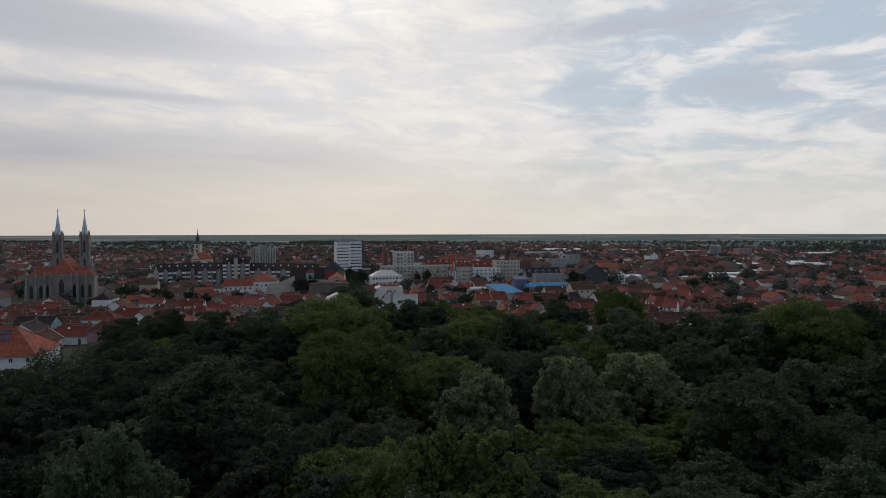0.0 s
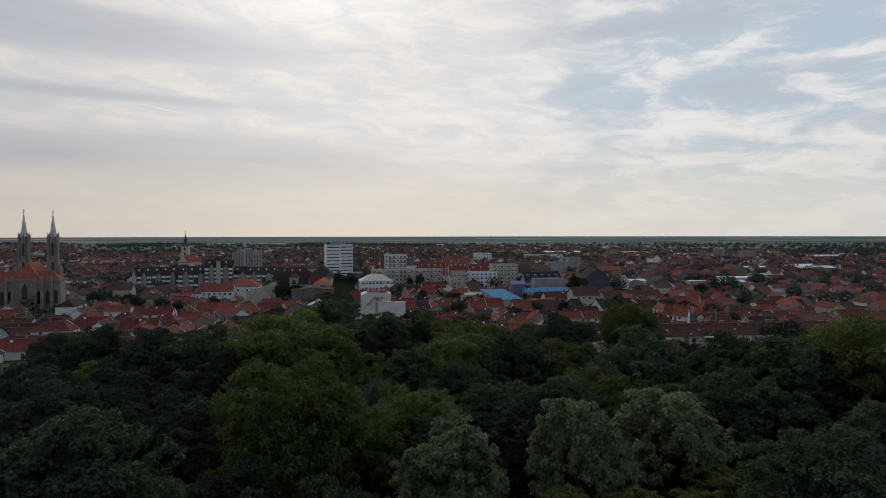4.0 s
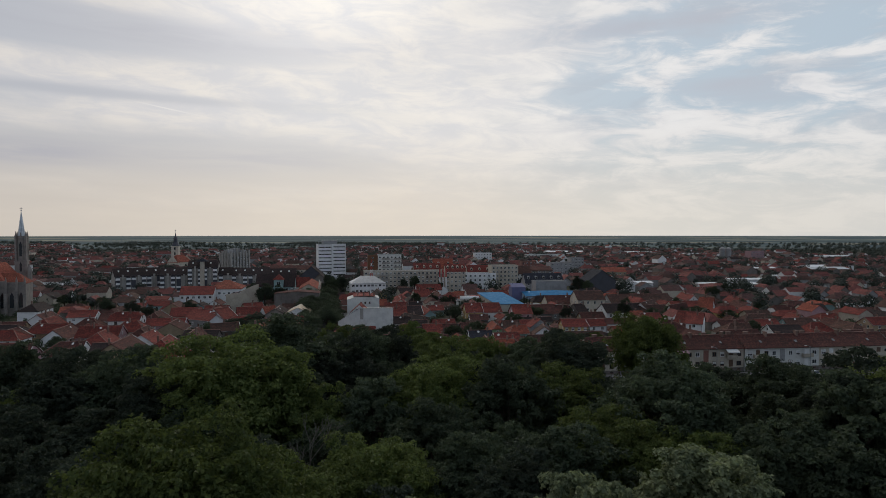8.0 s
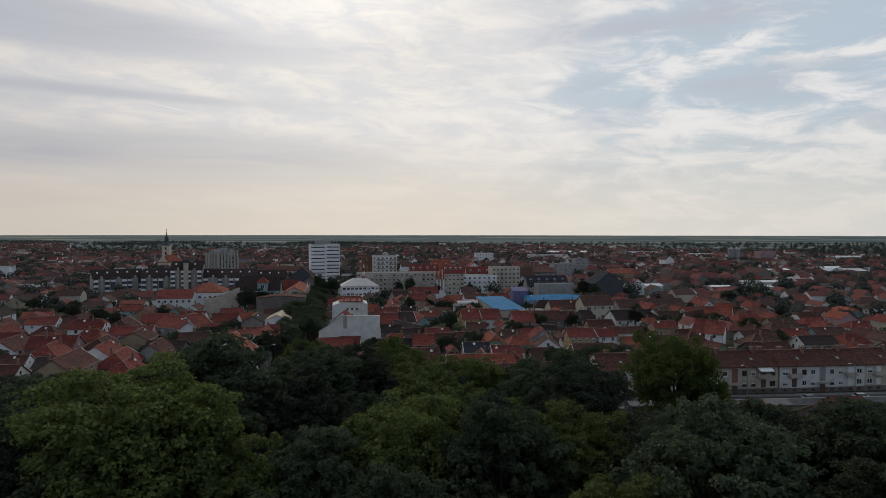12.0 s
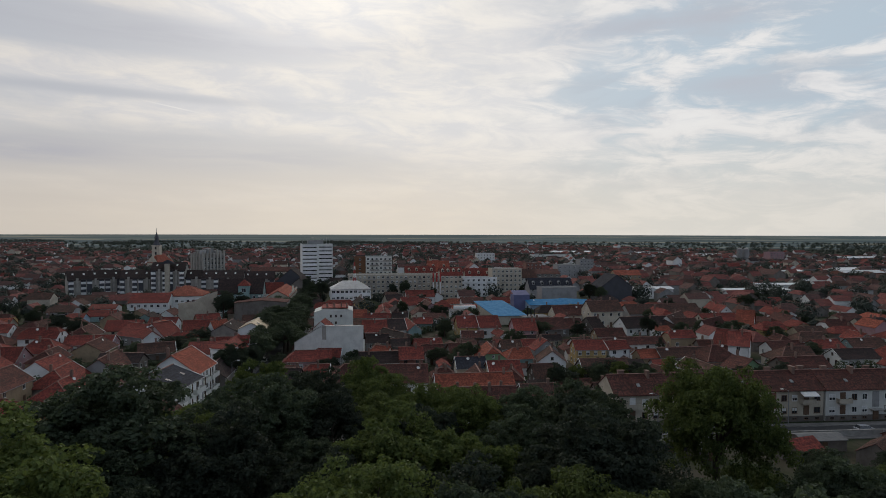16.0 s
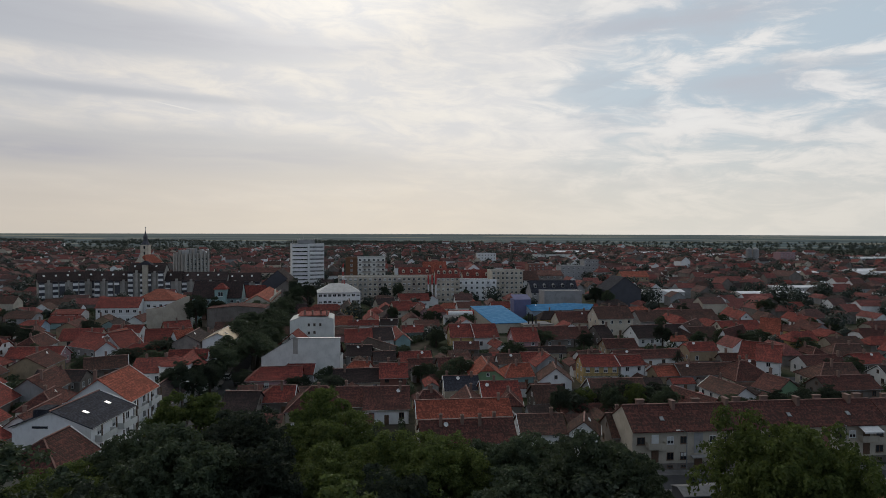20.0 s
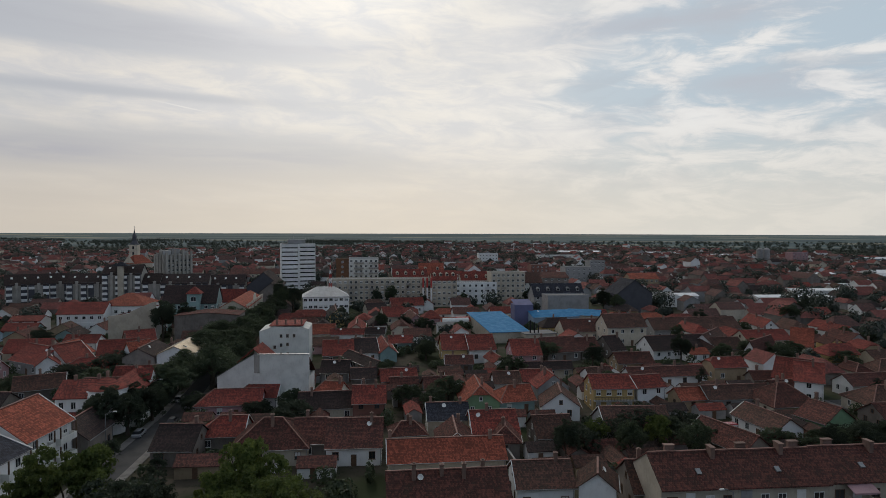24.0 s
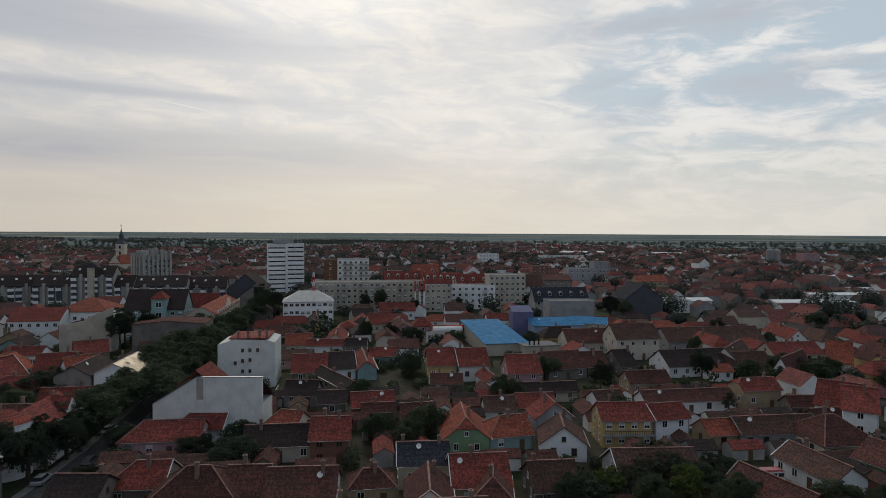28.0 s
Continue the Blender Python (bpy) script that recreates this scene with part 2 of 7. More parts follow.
ROOF = {
    "red": tiles("tile_red", (0.268, 0.064, 0.050), (0.160, 0.050, 0.043), 0.36),
    "orange": tiles("tile_orange", (0.362, 0.104, 0.067), (0.240, 0.074, 0.051), 0.22),
    "brown": tiles("tile_brown", (0.142, 0.056, 0.046), (0.084, 0.043, 0.038), 0.5),
    "moss": tiles("tile_mossy", (0.128, 0.064, 0.051), (0.078, 0.051, 0.043), 0.6),
    "dark": tiles("tile_dark", (0.062, 0.041, 0.039), (0.040, 0.033, 0.033), 0.4),
    "slate": tiles("tile_slate", (0.045, 0.048, 0.062), (0.034, 0.036, 0.046), 0.2),
    # greyer red and brown for the far roofs: haze put into the colour
    "muted": tiles("tile_red_hazed", (0.27, 0.090, 0.077), (0.175, 0.076, 0.068), 0.25),
    "hazed_brown": tiles("tile_brown_hazed", (0.158, 0.080, 0.070), (0.110, 0.070, 0.064), 0.3),
    "blue": sheet("sheet_blue", (0.045, 0.20, 0.38), 0.8, 0.0, 0.9),
    "zinc": sheet("sheet_zinc", (0.42, 0.44, 0.46), 0.36, 0.75, 0.5),
    "white": sheet("sheet_white", (0.70, 0.72, 0.73), 0.5, 0.1, 1.0),
    "tan": sheet("sheet_tan", (0.31, 0.245, 0.155), 0.46, 0.4, 0.4),
    "felt": plain("roof_felt", (0.16, 0.16, 0.16), 0.85),
}
WALL = {
    "white": plaster("plaster_white", (0.78, 0.775, 0.76), 0.2),
    "chalk": plaster("plaster_chalk", (0.64, 0.635, 0.595), 0.28),
    "cream": plaster("plaster_cream", (0.52, 0.46, 0.37), 0.35),
    "grey": plaster("plaster_grey", (0.31, 0.305, 0.30), 0.4),
    "yellow": plaster("plaster_yellow", (0.52, 0.37, 0.16), 0.3),
    "ochre": plaster("plaster_ochre", (0.36, 0.27, 0.175), 0.45),
    "pink": plaster("plaster_pink", (0.42, 0.26, 0.275), 0.35),
    "green": plaster("plaster_green", (0.20, 0.32, 0.18), 0.3),
    "mint": plaster("plaster_mint", (0.25, 0.36, 0.35), 0.3),
    "blue": plaster("plaster_blue", (0.30, 0.39, 0.48), 0.3),
    "violet": plaster("plaster_violet", (0.135, 0.14, 0.255), 0.25),
    "brick": plaster("brick_red", (0.23, 0.105, 0.080), 0.45),
    "dull": plaster("plaster_dull", (0.19, 0.165, 0.145), 0.6),
    "rust": plaster("plaster_rust", (0.20, 0.095, 0.048), 0.4),
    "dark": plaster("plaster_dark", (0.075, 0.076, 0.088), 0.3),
    "concrete": plaster("concrete_panels", (0.36, 0.335, 0.30), 0.4),
    "stone": plaster("stone_grey", (0.265, 0.232, 0.205), 0.55),
}
FRAME = plain("frame_white", (0.72, 0.72, 0.70), 0.5, 0, 0.15)
FRAME_BROWN = plain("frame_brown", (0.13, 0.075, 0.045), 0.6, 0, 0.3)
SHUTTER = plain("shutter_pale", (0.60, 0.60, 0.58), 0.6, 0, 0.2)
CHIMNEY = plaster("chimney_brick", (0.23, 0.145, 0.115), 0.55)
RIDGE = plain("ridge_tile", (0.25, 0.125, 0.10), 0.75, 0, 0.5, 1.0)
METAL = plain("metal_dull", (0.30, 0.31, 0.32), 0.45, 0.7)
CONCRETE = plain("concrete", (0.33, 0.32, 0.30), 0.85, 0, 0.35, 0.6)
ASPHALT = plain("asphalt", (0.062, 0.062, 0.064), 0.9, 0, 0.35, 0.3)
PAVING = plain("paving", (0.20, 0.19, 0.18), 0.9, 0, 0.4, 0.5)
BARK = plain("bark", (0.075, 0.058, 0.042), 0.9, 0, 0.4, 2.0, 0.6)
TIMBER = plain("timber_dark", (0.10, 0.06, 0.035), 0.75, 0, 0.4)
RUBBER = plain("rubber", (0.02, 0.02, 0.02), 0.8)
LEAF = {
    "oak": foliage("leaf_oak", (0.029, 0.042, 0.031), (0.112, 0.140, 0.088)),
    "lime": foliage("leaf_lime", (0.038, 0.060, 0.023), (0.185, 0.220, 0.070)),
    "pale": foliage("leaf_pale", (0.036, 0.052, 0.034), (0.300, 0.335, 0.205)),
    "dark": foliage("leaf_dark", (0.021, 0.030, 0.024), (0.078, 0.095, 0.069)),
    # bluer than the near leaves, a distance haze held in the colour
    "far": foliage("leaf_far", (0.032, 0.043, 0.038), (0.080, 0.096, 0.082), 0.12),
}


def ground_look(g, s):
    p = where(g)
    x, y, z = g.xyz(p)
    a, b = g.noise(p, 0.05, 5, 0.6), g.noise(p, 0.6, 6, 0.6)
    soil = g.mix(g.steps(a, 0.4, 0.62), (0.030, 0.040, 0.018), (0.070, 0.060, 0.046))
    soil = g.mix(g.math("MULTIPLY", g.steps(b, 0.5, 0.7), 0.6), soil, (0.020, 0.028, 0.013))
    # strip fields on the plain, mostly blue-grey: aerial haze put into their colours
    q = g.join(g.math("ADD", g.math("MULTIPLY", x, 0.0011), g.math("MULTIPLY", y, 0.0002)), g.math("ADD", g.math("MULTIPLY", y, 0.0075), g.math("MULTIPLY", x, -0.0005)), 0.0)
    v = g.add("ShaderNodeTexVoronoi", feature="F1", distance="CHEBYCHEV")
    v.inputs["Randomness"].default_value = 0.8
    v.inputs["Scale"].default_value = 1.0
    g.put(q, v.inputs["Vector"])
    hue = g.xyz(v.outputs["Color"])[0]
    ramp = g.add("ShaderNodeValToRGB")
    ramp.color_ramp.interpolation = "CONSTANT"
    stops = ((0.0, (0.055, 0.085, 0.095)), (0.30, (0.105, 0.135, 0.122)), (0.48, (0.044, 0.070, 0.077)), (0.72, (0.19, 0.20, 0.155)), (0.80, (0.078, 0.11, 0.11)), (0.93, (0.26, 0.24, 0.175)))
    for k, (at, c) in enumerate(stops):
        e = ramp.color_ramp.elements[k] if k < 2 else ramp.color_ramp.elements.new(at)
        e.position, e.color = at, (*c, 1)
    g.put(hue, ramp.inputs[0])
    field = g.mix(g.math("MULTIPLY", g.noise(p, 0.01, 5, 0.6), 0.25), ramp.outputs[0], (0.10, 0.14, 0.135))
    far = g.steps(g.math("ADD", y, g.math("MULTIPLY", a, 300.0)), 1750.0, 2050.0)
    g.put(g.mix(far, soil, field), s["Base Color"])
    s["Roughness"].default_value = 0.95
    s["Specular IOR Level"].default_value = 0.1


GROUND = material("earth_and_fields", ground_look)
# ---- building kit ----
def mesh_of(name, verts, faces, mats, slots=None, uvs=None):
    me = bpy.data.meshes.new(name)
    me.from_pydata(verts, [], faces)
    for m in (mats if isinstance(mats, (list, tuple)) else [mats]):
        me.materials.append(m)
    if slots is not None:
        me.polygons.foreach_set("material_index", slots)
    if uvs is not None:
        layer = me.uv_layers.new(name="UVMap")
        layer.data.foreach_set("uv", np.asarray(uvs, np.float32).ravel())
    me.update()
    return me


def under(name, me, parent, m=None, label=""):
    """One mesh object as a part of its parent, placed in the parent's space."""
    ob = new(name, me)
    ob.parent = parent
    if m is not None:
        ob.matrix_basis = m
    return tagged(ob, label)


def thing(name, m, label, category, group="", kind=""):
    ob = new(name)
    ob.empty_display_size = 0.5
    ob.matrix_basis = m
    return tagged(ob, label, category, group, kind)


class Shape:
    """Gathers boxes and prisms into one mesh."""

    def __init__(self):
        self.v, self.f, self.uv = [], [], []

    def face(self, pts, uv=None):
        n = len(self.v)
        self.v += [tuple(p) for p in pts]
        self.f.append(tuple(range(n, n + len(pts))))
        self.uv += list(uv) if uv is not None else flat_uv(pts)
        return self

    def box(self, x0, y0, z0, x1, y1, z1):
        a, b, c, d = (x0, y0), (x1, y0), (x1, y1), (x0, y1)
        for p, q in ((a, b), (b, c), (c, d), (d, a)):
            self.face([(*p, z0), (*q, z0), (*q, z1), (*p, z1)])
        self.face([(*p, z1) for p in (a, b, c, d)])
        self.face([(*p, z0) for p in (d, c, b, a)])
        return self

    def prism(self, ring, z0, z1, top=1.0, tops=None):
        """An upright prism on a ring of points (counter-clockwise); top shrinks the upper ring about its middle."""
        cx, cy = sum(p[0] for p in ring) / len(ring), sum(p[1] for p in ring) / len(ring)
        up = [(cx + (p[0] - cx) * top, cy + (p[1] - cy) * top) for p in ring]
        n = len(ring)
        for k in range(n):
            j = (k + 1) % n
            if top < 0.02:
                self.face([(*ring[k], z0), (*ring[j], z0), (cx, cy, z1)])
            else:
                self.face([(*ring[k], z0), (*ring[j], z0), (*up[j], z1), (*up[k], z1)])
        if top >= 0.02:
            self.face([(*p, z1) for p in up])
        self.face([(*p, z0) for p in reversed(ring)])
        return self

    def bar(self, a, b, w, h=None):
        """A straight bar from a to b."""
        a, b = Vector(a), Vector(b)
        d = (b - a).normalized()
        side = d.cross(Vector((0, 0, 1)))
        side = (side if side.length > 0.05 else Vector((1, 0, 0))).normalized()
        top = side.cross(d).normalized()
        s, t = side * w / 2, top * (h or w) / 2
        r = [(-s - t), (s - t), (s + t), (-s + t)]
        for k in range(4):
            j = (k + 1) % 4
            self.face([a + r[k], a + r[j], b + r[j], b + r[k]])
        self.face([a + v for v in reversed(r)])
        self.face([b + v for v in r])
        return self

    def mesh(self, name, mat):
        return mesh_of(name, self.v, self.f, mat, None, self.uv)


def flat_uv(pts):
    """Metres along the face's level direction and up its slope."""
    p = [Vector(q) for q in pts]
    n = (p[1] - p[0]).cross(p[-1] - p[0])
    if n.length < 1e-9:
        n = Vector((0, 0, 1))
    n.normalize()
    u = Vector((0, 0, 1)).cross(n)
    u = u.normalized() if u.length > 0.02 else Vector((1, 0, 0))
    v = n.cross(u)
    return [(q.dot(u), q.dot(v)) for q in p]


def ring(r, n=12, turn=0.0, x=0.0, y=0.0):
    return [(x + r * math.cos(turn + 2 * math.pi * k / n), y + r * math.sin(turn + 2 * math.pi * k / n)) for k in range(n)]


def roof_mesh(L, W, eave, ridge, hip=(0.0, 0.0), over=0.45, ends=0.35, thick=0.16, half=(1.0, 1.0)):
    """A tiled roof as a closed slab. hip: how far each end of the ridge is drawn in; half: how much of the end's height is hipped (1: to the eave)."""
    s = Shape()
    slope = (ridge - eave) / (W / 2)
    z0, y0 = eave - over * slope, W / 2 + over
    x0, x1 = -L / 2 - ends, L / 2 + ends
    ra, rb = x0 + hip[0], x1 - hip[1]
    ka = z0 + (ridge - z0) * (1 - half[0])
    kb = z0 + (ridge - z0) * (1 - half[1])
    ya, yb = y0 * half[0], y0 * half[1]
    def shell(d):
        front = [(x0, -y0, z0 - d), (x1, -y0, z0 - d)]
        back = [(x1, y0, z0 - d), (x0, y0, z0 - d)]
        r0, r1 = (ra, 0, ridge - d), (rb, 0, ridge - d)
        fr, bk = list(front), list(back)
        if hip[1] > 0 and half[1] < 1:
            fr.append((x1, -yb, kb - d))
            bk.insert(0, (x1, yb, kb - d))
        if hip[0] > 0 and half[0] < 1:
            fa, ba = (x0, -ya, ka - d), (x0, ya, ka - d)
        else:
            fa = ba = None
        faces = [fr + [r1, r0] + ([fa] if fa else []), ([ba] if ba else []) + [r0, r1] + bk]
        if hip[0] > 0:
            faces.append([(x0, ya, ka - d), (x0, -ya, ka - d), r0])
        if hip[1] > 0:
            faces.append([(x1, -yb, kb - d), (x1, yb, kb - d), r1])
        return faces
    for f in shell(0.0):
        s.face(f)
    for f in shell(thick):
        s.face(list(reversed(f)))
    # fascia round the edge
    def edge(a, b):
        s.face([(a[0], a[1], a[2] - thick), (b[0], b[1], b[2] - thick), b, a])
    fl, frr, br, bl = (x0, -y0, z0), (x1, -y0, z0), (x1, y0, z0), (x0, y0, z0)
    edge(fl, frr), edge(br, bl)
    for x, h, k, yy, r, lo, hi in ((x1, hip[1], kb, yb, (rb, 0, ridge), frr, br), (x0, hip[0], ka, ya, (ra, 0, ridge), bl, fl)):
        sgn = 1 if x > 0 else -1
        if h <= 0:
            edge(lo, r), edge(r, hi)
        else:
            p, q = (x, -yy * sgn, k), (x, yy * sgn, k)
            if abs(p[1] - lo[1]) > 1e-6:
                edge(lo, p), edge(p, q), edge(q, hi)
            else:
                edge(lo, hi)
    return s, (ra, rb)


def wall_mesh(L, W, eave, ridge, gable=(True, True), cut=(1.0, 1.0)):
    s = Shape()
    e = eave - 0.03
    x, y = L / 2, W / 2
    s.face([(-x, -y, 0), (x, -y, 0), (x, -y, e), (-x, -y, e)])
    s.face([(x, y, 0), (-x, y, 0), (-x, y, e), (x, y, e)])
    for sx, g, k in ((1, gable[1], cut[1]), (-1, gable[0], cut[0])):
        r = ridge - 0.2
        pts = [(sx * x, -sx * y, 0), (sx * x, sx * y, 0), (sx * x, sx * y, e)]
        if g and k >= 1:
            pts.append((sx * x, 0, r))
        elif g:
            pts += [(sx * x, sx * y * (1 - k), e + (r - e) * k), (sx * x, -sx * y * (1 - k), e + (r - e) * k)]
        pts.append((sx * x, -sx * y, e))
        s.face(pts)
    s.face([(-x, y, 0), (x, y, 0), (x, -y, 0), (-x, -y, 0)])
    return s


CACHE = {}


def window_parts(w, h, mat=None):
    """A frame that stands 5 cm proud with a mullion and sill, and a pane set back in it."""
    mat = mat or FRAME
    key = (round(w, 2), round(h, 2), mat.name)
    if key not in CACHE:
        s = Shape()
        b, d = 0.09, 0.06
        s.box(-w / 2, -d, 0, w / 2, 0.02, b).box(-w / 2, -d, h - b, w / 2, 0.02, h)
        s.box(-w / 2, -d, b, -w / 2 + b, 0.02, h - b).box(w / 2 - b, -d, b, w / 2, 0.02, h - b)
        if w > 0.7:
            s.box(-0.035, -d + 0.01, b, 0.035, 0.02, h - b)
        s.box(-w / 2 - 0.08, -d - 0.07, -0.06, w / 2 + 0.08, 0.02, -0.004)
        p = Shape().box(-w / 2 + b, -0.02, b, w / 2 - b, 0.01, h - b)
        sh = Shape().box(-w / 2 + b, -0.045, h * 0.45, w / 2 - b, -0.022, h - b)
        CACHE[key] = (s.mesh("window", mat), p.mesh("pane", GLASS), sh.mesh("roller_blind", SHUTTER))
    return CACHE[key]


def window(parent, x, y, z, w=1.1, h=1.35, turn=0.0, mat=None, blind=False):
    f, p, b = window_parts(w, h, mat)
    ob = under("window", f, parent, pose(x, y, z, 0, 0, turn))
    under("pane", p, ob)
    if blind:
        under("roller_blind", b, ob)
    return ob


def door(parent, x, y, z, w=1.0, h=2.1, turn=0.0, mat=None):
    key = ("door", round(w, 2), round(h, 2), (mat or FRAME_BROWN).name)
    if key not in CACHE:
        s = Shape().box(-w / 2, -0.07, 0, w / 2, 0.02, h)
        for z0, z1 in ((0.15, h * 0.45), (h * 0.5, h - 0.15)):
            s.box(-w / 2 + 0.12, -0.085, z0, w / 2 - 0.12, -0.07, z1)
        CACHE[key] = s.mesh("door", mat or FRAME_BROWN)
    return under("door", CACHE[key], parent, pose(x, y, z, 0, 0, turn))


def chimney_mesh(h, w=0.55):
    key = ("chimney", round(h, 1), w)
    if key not in CACHE:
        s = Shape().box(-w / 2, -w / 2, 0, w / 2, w / 2, h - 0.12)
        s.box(-w / 2 - 0.07, -w / 2 - 0.07, h - 0.12, w / 2 + 0.07, w / 2 + 0.07, h)
        s.box(-w / 4, -w / 4, h, w / 4, w / 4, h + 0.14)
        CACHE[key] = s.mesh("chimney", CHIMNEY)
    return CACHE[key]


def dish_mesh():
    if "dish" not in CACHE:
        s = Shape()
        for k in range(12):
            a, b = 2 * math.pi * k / 12, 2 * math.pi * (k + 1) / 12
            p, q = (0.45 * math.cos(a), 0.45 * math.sin(a), 0.42), (0.45 * math.cos(b), 0.45 * math.sin(b), 0.42)
            s.face([(0, 0, 0.30), p, q])
            s.face([(0, 0, 0.26), q, p])
        s.bar((0, 0, 0.28), (0, 0, -0.3), 0.06)
        CACHE["dish"] = s.mesh("satellite_dish", FRAME)
    return CACHE["dish"]


TONES = {"red": "red clay tiles", "orange": "bright orange clay tiles", "brown": "weathered brown tiles", "moss": "mossy old tiles", "dark": "dark old tiles", "slate": "dark slate-grey tiles",
         "blue": "blue metal sheeting", "zinc": "grey metal sheeting", "white": "pale metal sheeting", "tan": "shining tan sheeting", "felt": "grey roofing felt"}
FOOTPRINTS = []


def claim(x, y, rot, L, W, grow=0.0):
    FOOTPRINTS.append((x, y, radians(rot), L / 2 + grow, W / 2 + grow))


def taken(x, y, r):
    for fx, fy, a, hl, hw in FOOTPRINTS:
        dx, dy = x - fx, y - fy
        if abs(dx) + abs(dy) > hl + hw + 2 * r + 6:
            continue
        u, v = dx * math.cos(a) + dy * math.sin(a), -dx * math.sin(a) + dy * math.cos(a)
        if abs(u) < hl + r and abs(v) < hw + r:
            return True
    return False


def house(x, y, rot, L, W, eave, ridge, roof="red", wall="cream", hip="", floors=1, win=None, chim=1, blind=False, skylights=0, label="", seed=0, detail=2):
    """A house with its long side (local -y) to the front. hip: 'l', 'r' or 'lr' for hipped ends, capitals for half-hipped ones."""
    rnd = random.Random(int(x * 13 + y * 7) + seed)
    claim(x, y, rot, L, W, 0.3)
    size = "two-storey " if eave > 4.6 else "single-storey "
    top = thing("house", pose(x, y, 0, 0, 0, rot), label or f"{size}{wall} plastered house roofed with {TONES[roof]}", "house", "town houses")
    run = W / 2
    hips, half = [0.0, 0.0], [1.0, 1.0]
    for k, c in enumerate("lr"):
        if c in hip:
            hips[k] = min(run * 0.95, L * 0.45)
        elif c.upper() in hip:
            hips[k], half[k] = min(run * 0.45, L * 0.3), 0.42
    gable = [h == 0 or q < 1 for h, q in zip(hips, half)]
    cut = [1.0 if h == 0 else 0.5 for h in hips]
    under("wall", wall_mesh(L, W, eave, ridge, gable, cut).mesh("wall", WALL[wall]), top)
    s, (ra, rb) = roof_mesh(L, W, eave, ridge, hips, half=half)
    rf = under("roof", s.mesh("roof", ROOF[roof]), top)
    slope = (ridge - eave) / run
    if roof not in ("blue", "zinc", "white", "tan", "felt") and detail:
        cap = Shape()
        cap.bar((ra - 0.02, 0, ridge + 0.03), (rb + 0.02, 0, ridge + 0.03), 0.30, 0.14)
        for k, (xe, rx) in enumerate(((-L / 2 - 0.35, ra), (L / 2 + 0.35, rb))):
            if hips[k] > 0:
                z0 = eave - 0.45 * slope
                zk = z0 + (ridge - z0) * (1 - half[k])
                for sy in (-1, 1):
                    cap.bar((xe, sy * (run + 0.45) * half[k], zk + 0.03), (rx, 0, ridge + 0.03), 0.24, 0.12)
        under("ridge_tiles", cap.mesh("ridge_tiles", RIDGE), rf)
    if detail:
        ez = eave - 0.45 * slope - 0.08
        gut = Shape().bar((-L / 2 - 0.3, -run - 0.52, ez), (L / 2 + 0.3, -run - 0.52, ez), 0.12, 0.12)
        gut.bar((L / 2 - 0.15, -run - 0.05, ez - 0.1), (L / 2 - 0.15, -run - 0.05, 0.1), 0.09)
        under("gutter", gut.mesh("gutter", METAL), top)
    if detail and rnd.random() < 0.3:
        vmat = FRAME if rnd.random() < 0.6 else CONCRETE
        for k, sx in enumerate((-1, 1)):
            if hips[k] == 0 and (sx < 0) == (x > 20):
                for sy in (-1, 1):
                    vg = Shape().bar((sx * (L / 2 + 0.33), sy * (run + 0.42), eave - 0.42 * slope + 0.05), (sx * (L / 2 + 0.33), 0, ridge + 0.06), 0.14, 0.12)
                    under("verge", vg.mesh("verge", vmat), rf)
    if detail and rnd.random() < 0.3:
        dk = pose(rnd.uniform(-0.35, 0.35) * L, -run * 0.25, ridge - 0.25 * (ridge - eave) + 0.02, 55, 0, rnd.uniform(-30, 30))
        under("satellite_dish", dish_mesh(), top, dk, "pale round satellite dish")
    for k in range(chim):
        cx = rnd.uniform(ra + 0.5, rb - 0.5) if rb - ra > 1.2 else (ra + rb) / 2
        off = rnd.uniform(-0.3, 0.35) * run
        zb = ridge - abs(off) * slope - 0.5
        under("chimney", chimney_mesh(1.3 + (ridge - zb) - 0.3 + 0.4 * rnd.random()), top, pose(cx, off, zb))
    if wall == "yellow" and floors == 2:
        under("balcony", Shape().box(-L / 2, -run - 1.3, 2.55, L / 2, -run - 0.003, 2.72).mesh("balcony", CONCRETE), top)
        rail = Shape().bar((-L / 2, -run - 1.25, 3.6), (L / 2, -run - 1.25, 3.6), 0.08)
        for k in range(int(L / 0.35)):
            rail.bar((-L / 2 + 0.1 + k * 0.35, -run - 1.25, 2.72), (-L / 2 + 0.1 + k * 0.35, -run - 1.25, 3.58), 0.05)
        under("railing", rail.mesh("railing", TIMBER), top)
    n = win if win is not None else max(1, int(L / 3.4))
    storey = eave / floors
    frame_mat = FRAME if rnd.random() < 0.72 else FRAME_BROWN
    wh = min(1.4, storey * 0.48)
    for f in range(floors):
        for k in range(n):
            wx = -L / 2 + (k + 0.5) * L / n
            zb = f * storey + storey * 0.33
            if f == 0 and n > 1 and k == n // 2 and detail:
                door(top, wx, -run - 0.004, 0.0, 1.0, min(2.1, storey * 0.8))
            elif n:
                window(top, wx, -run - 0.004, zb, 1.15, wh, 0, frame_mat, blind or (y < 330 and rnd.random() < 0.25))
    for side in (-1, 1):
        if not detail or (side > 0) == (x > 20):
            continue
        for f in range(floors):
            for wy in ((-run * 0.45, run * 0.45) if W > 6 else (0.0,)):
                window(top, side * (L / 2 + 0.004), wy, f * storey + storey * 0.33, 1.0, wh, 90 * side, frame_mat)
        if gable[(side + 1) // 2] and ridge - eave > 2.2:
            window(top, side * (L / 2 + 0.004), 0, eave + 0.25, 0.8, 0.95, 90 * side, frame_mat)
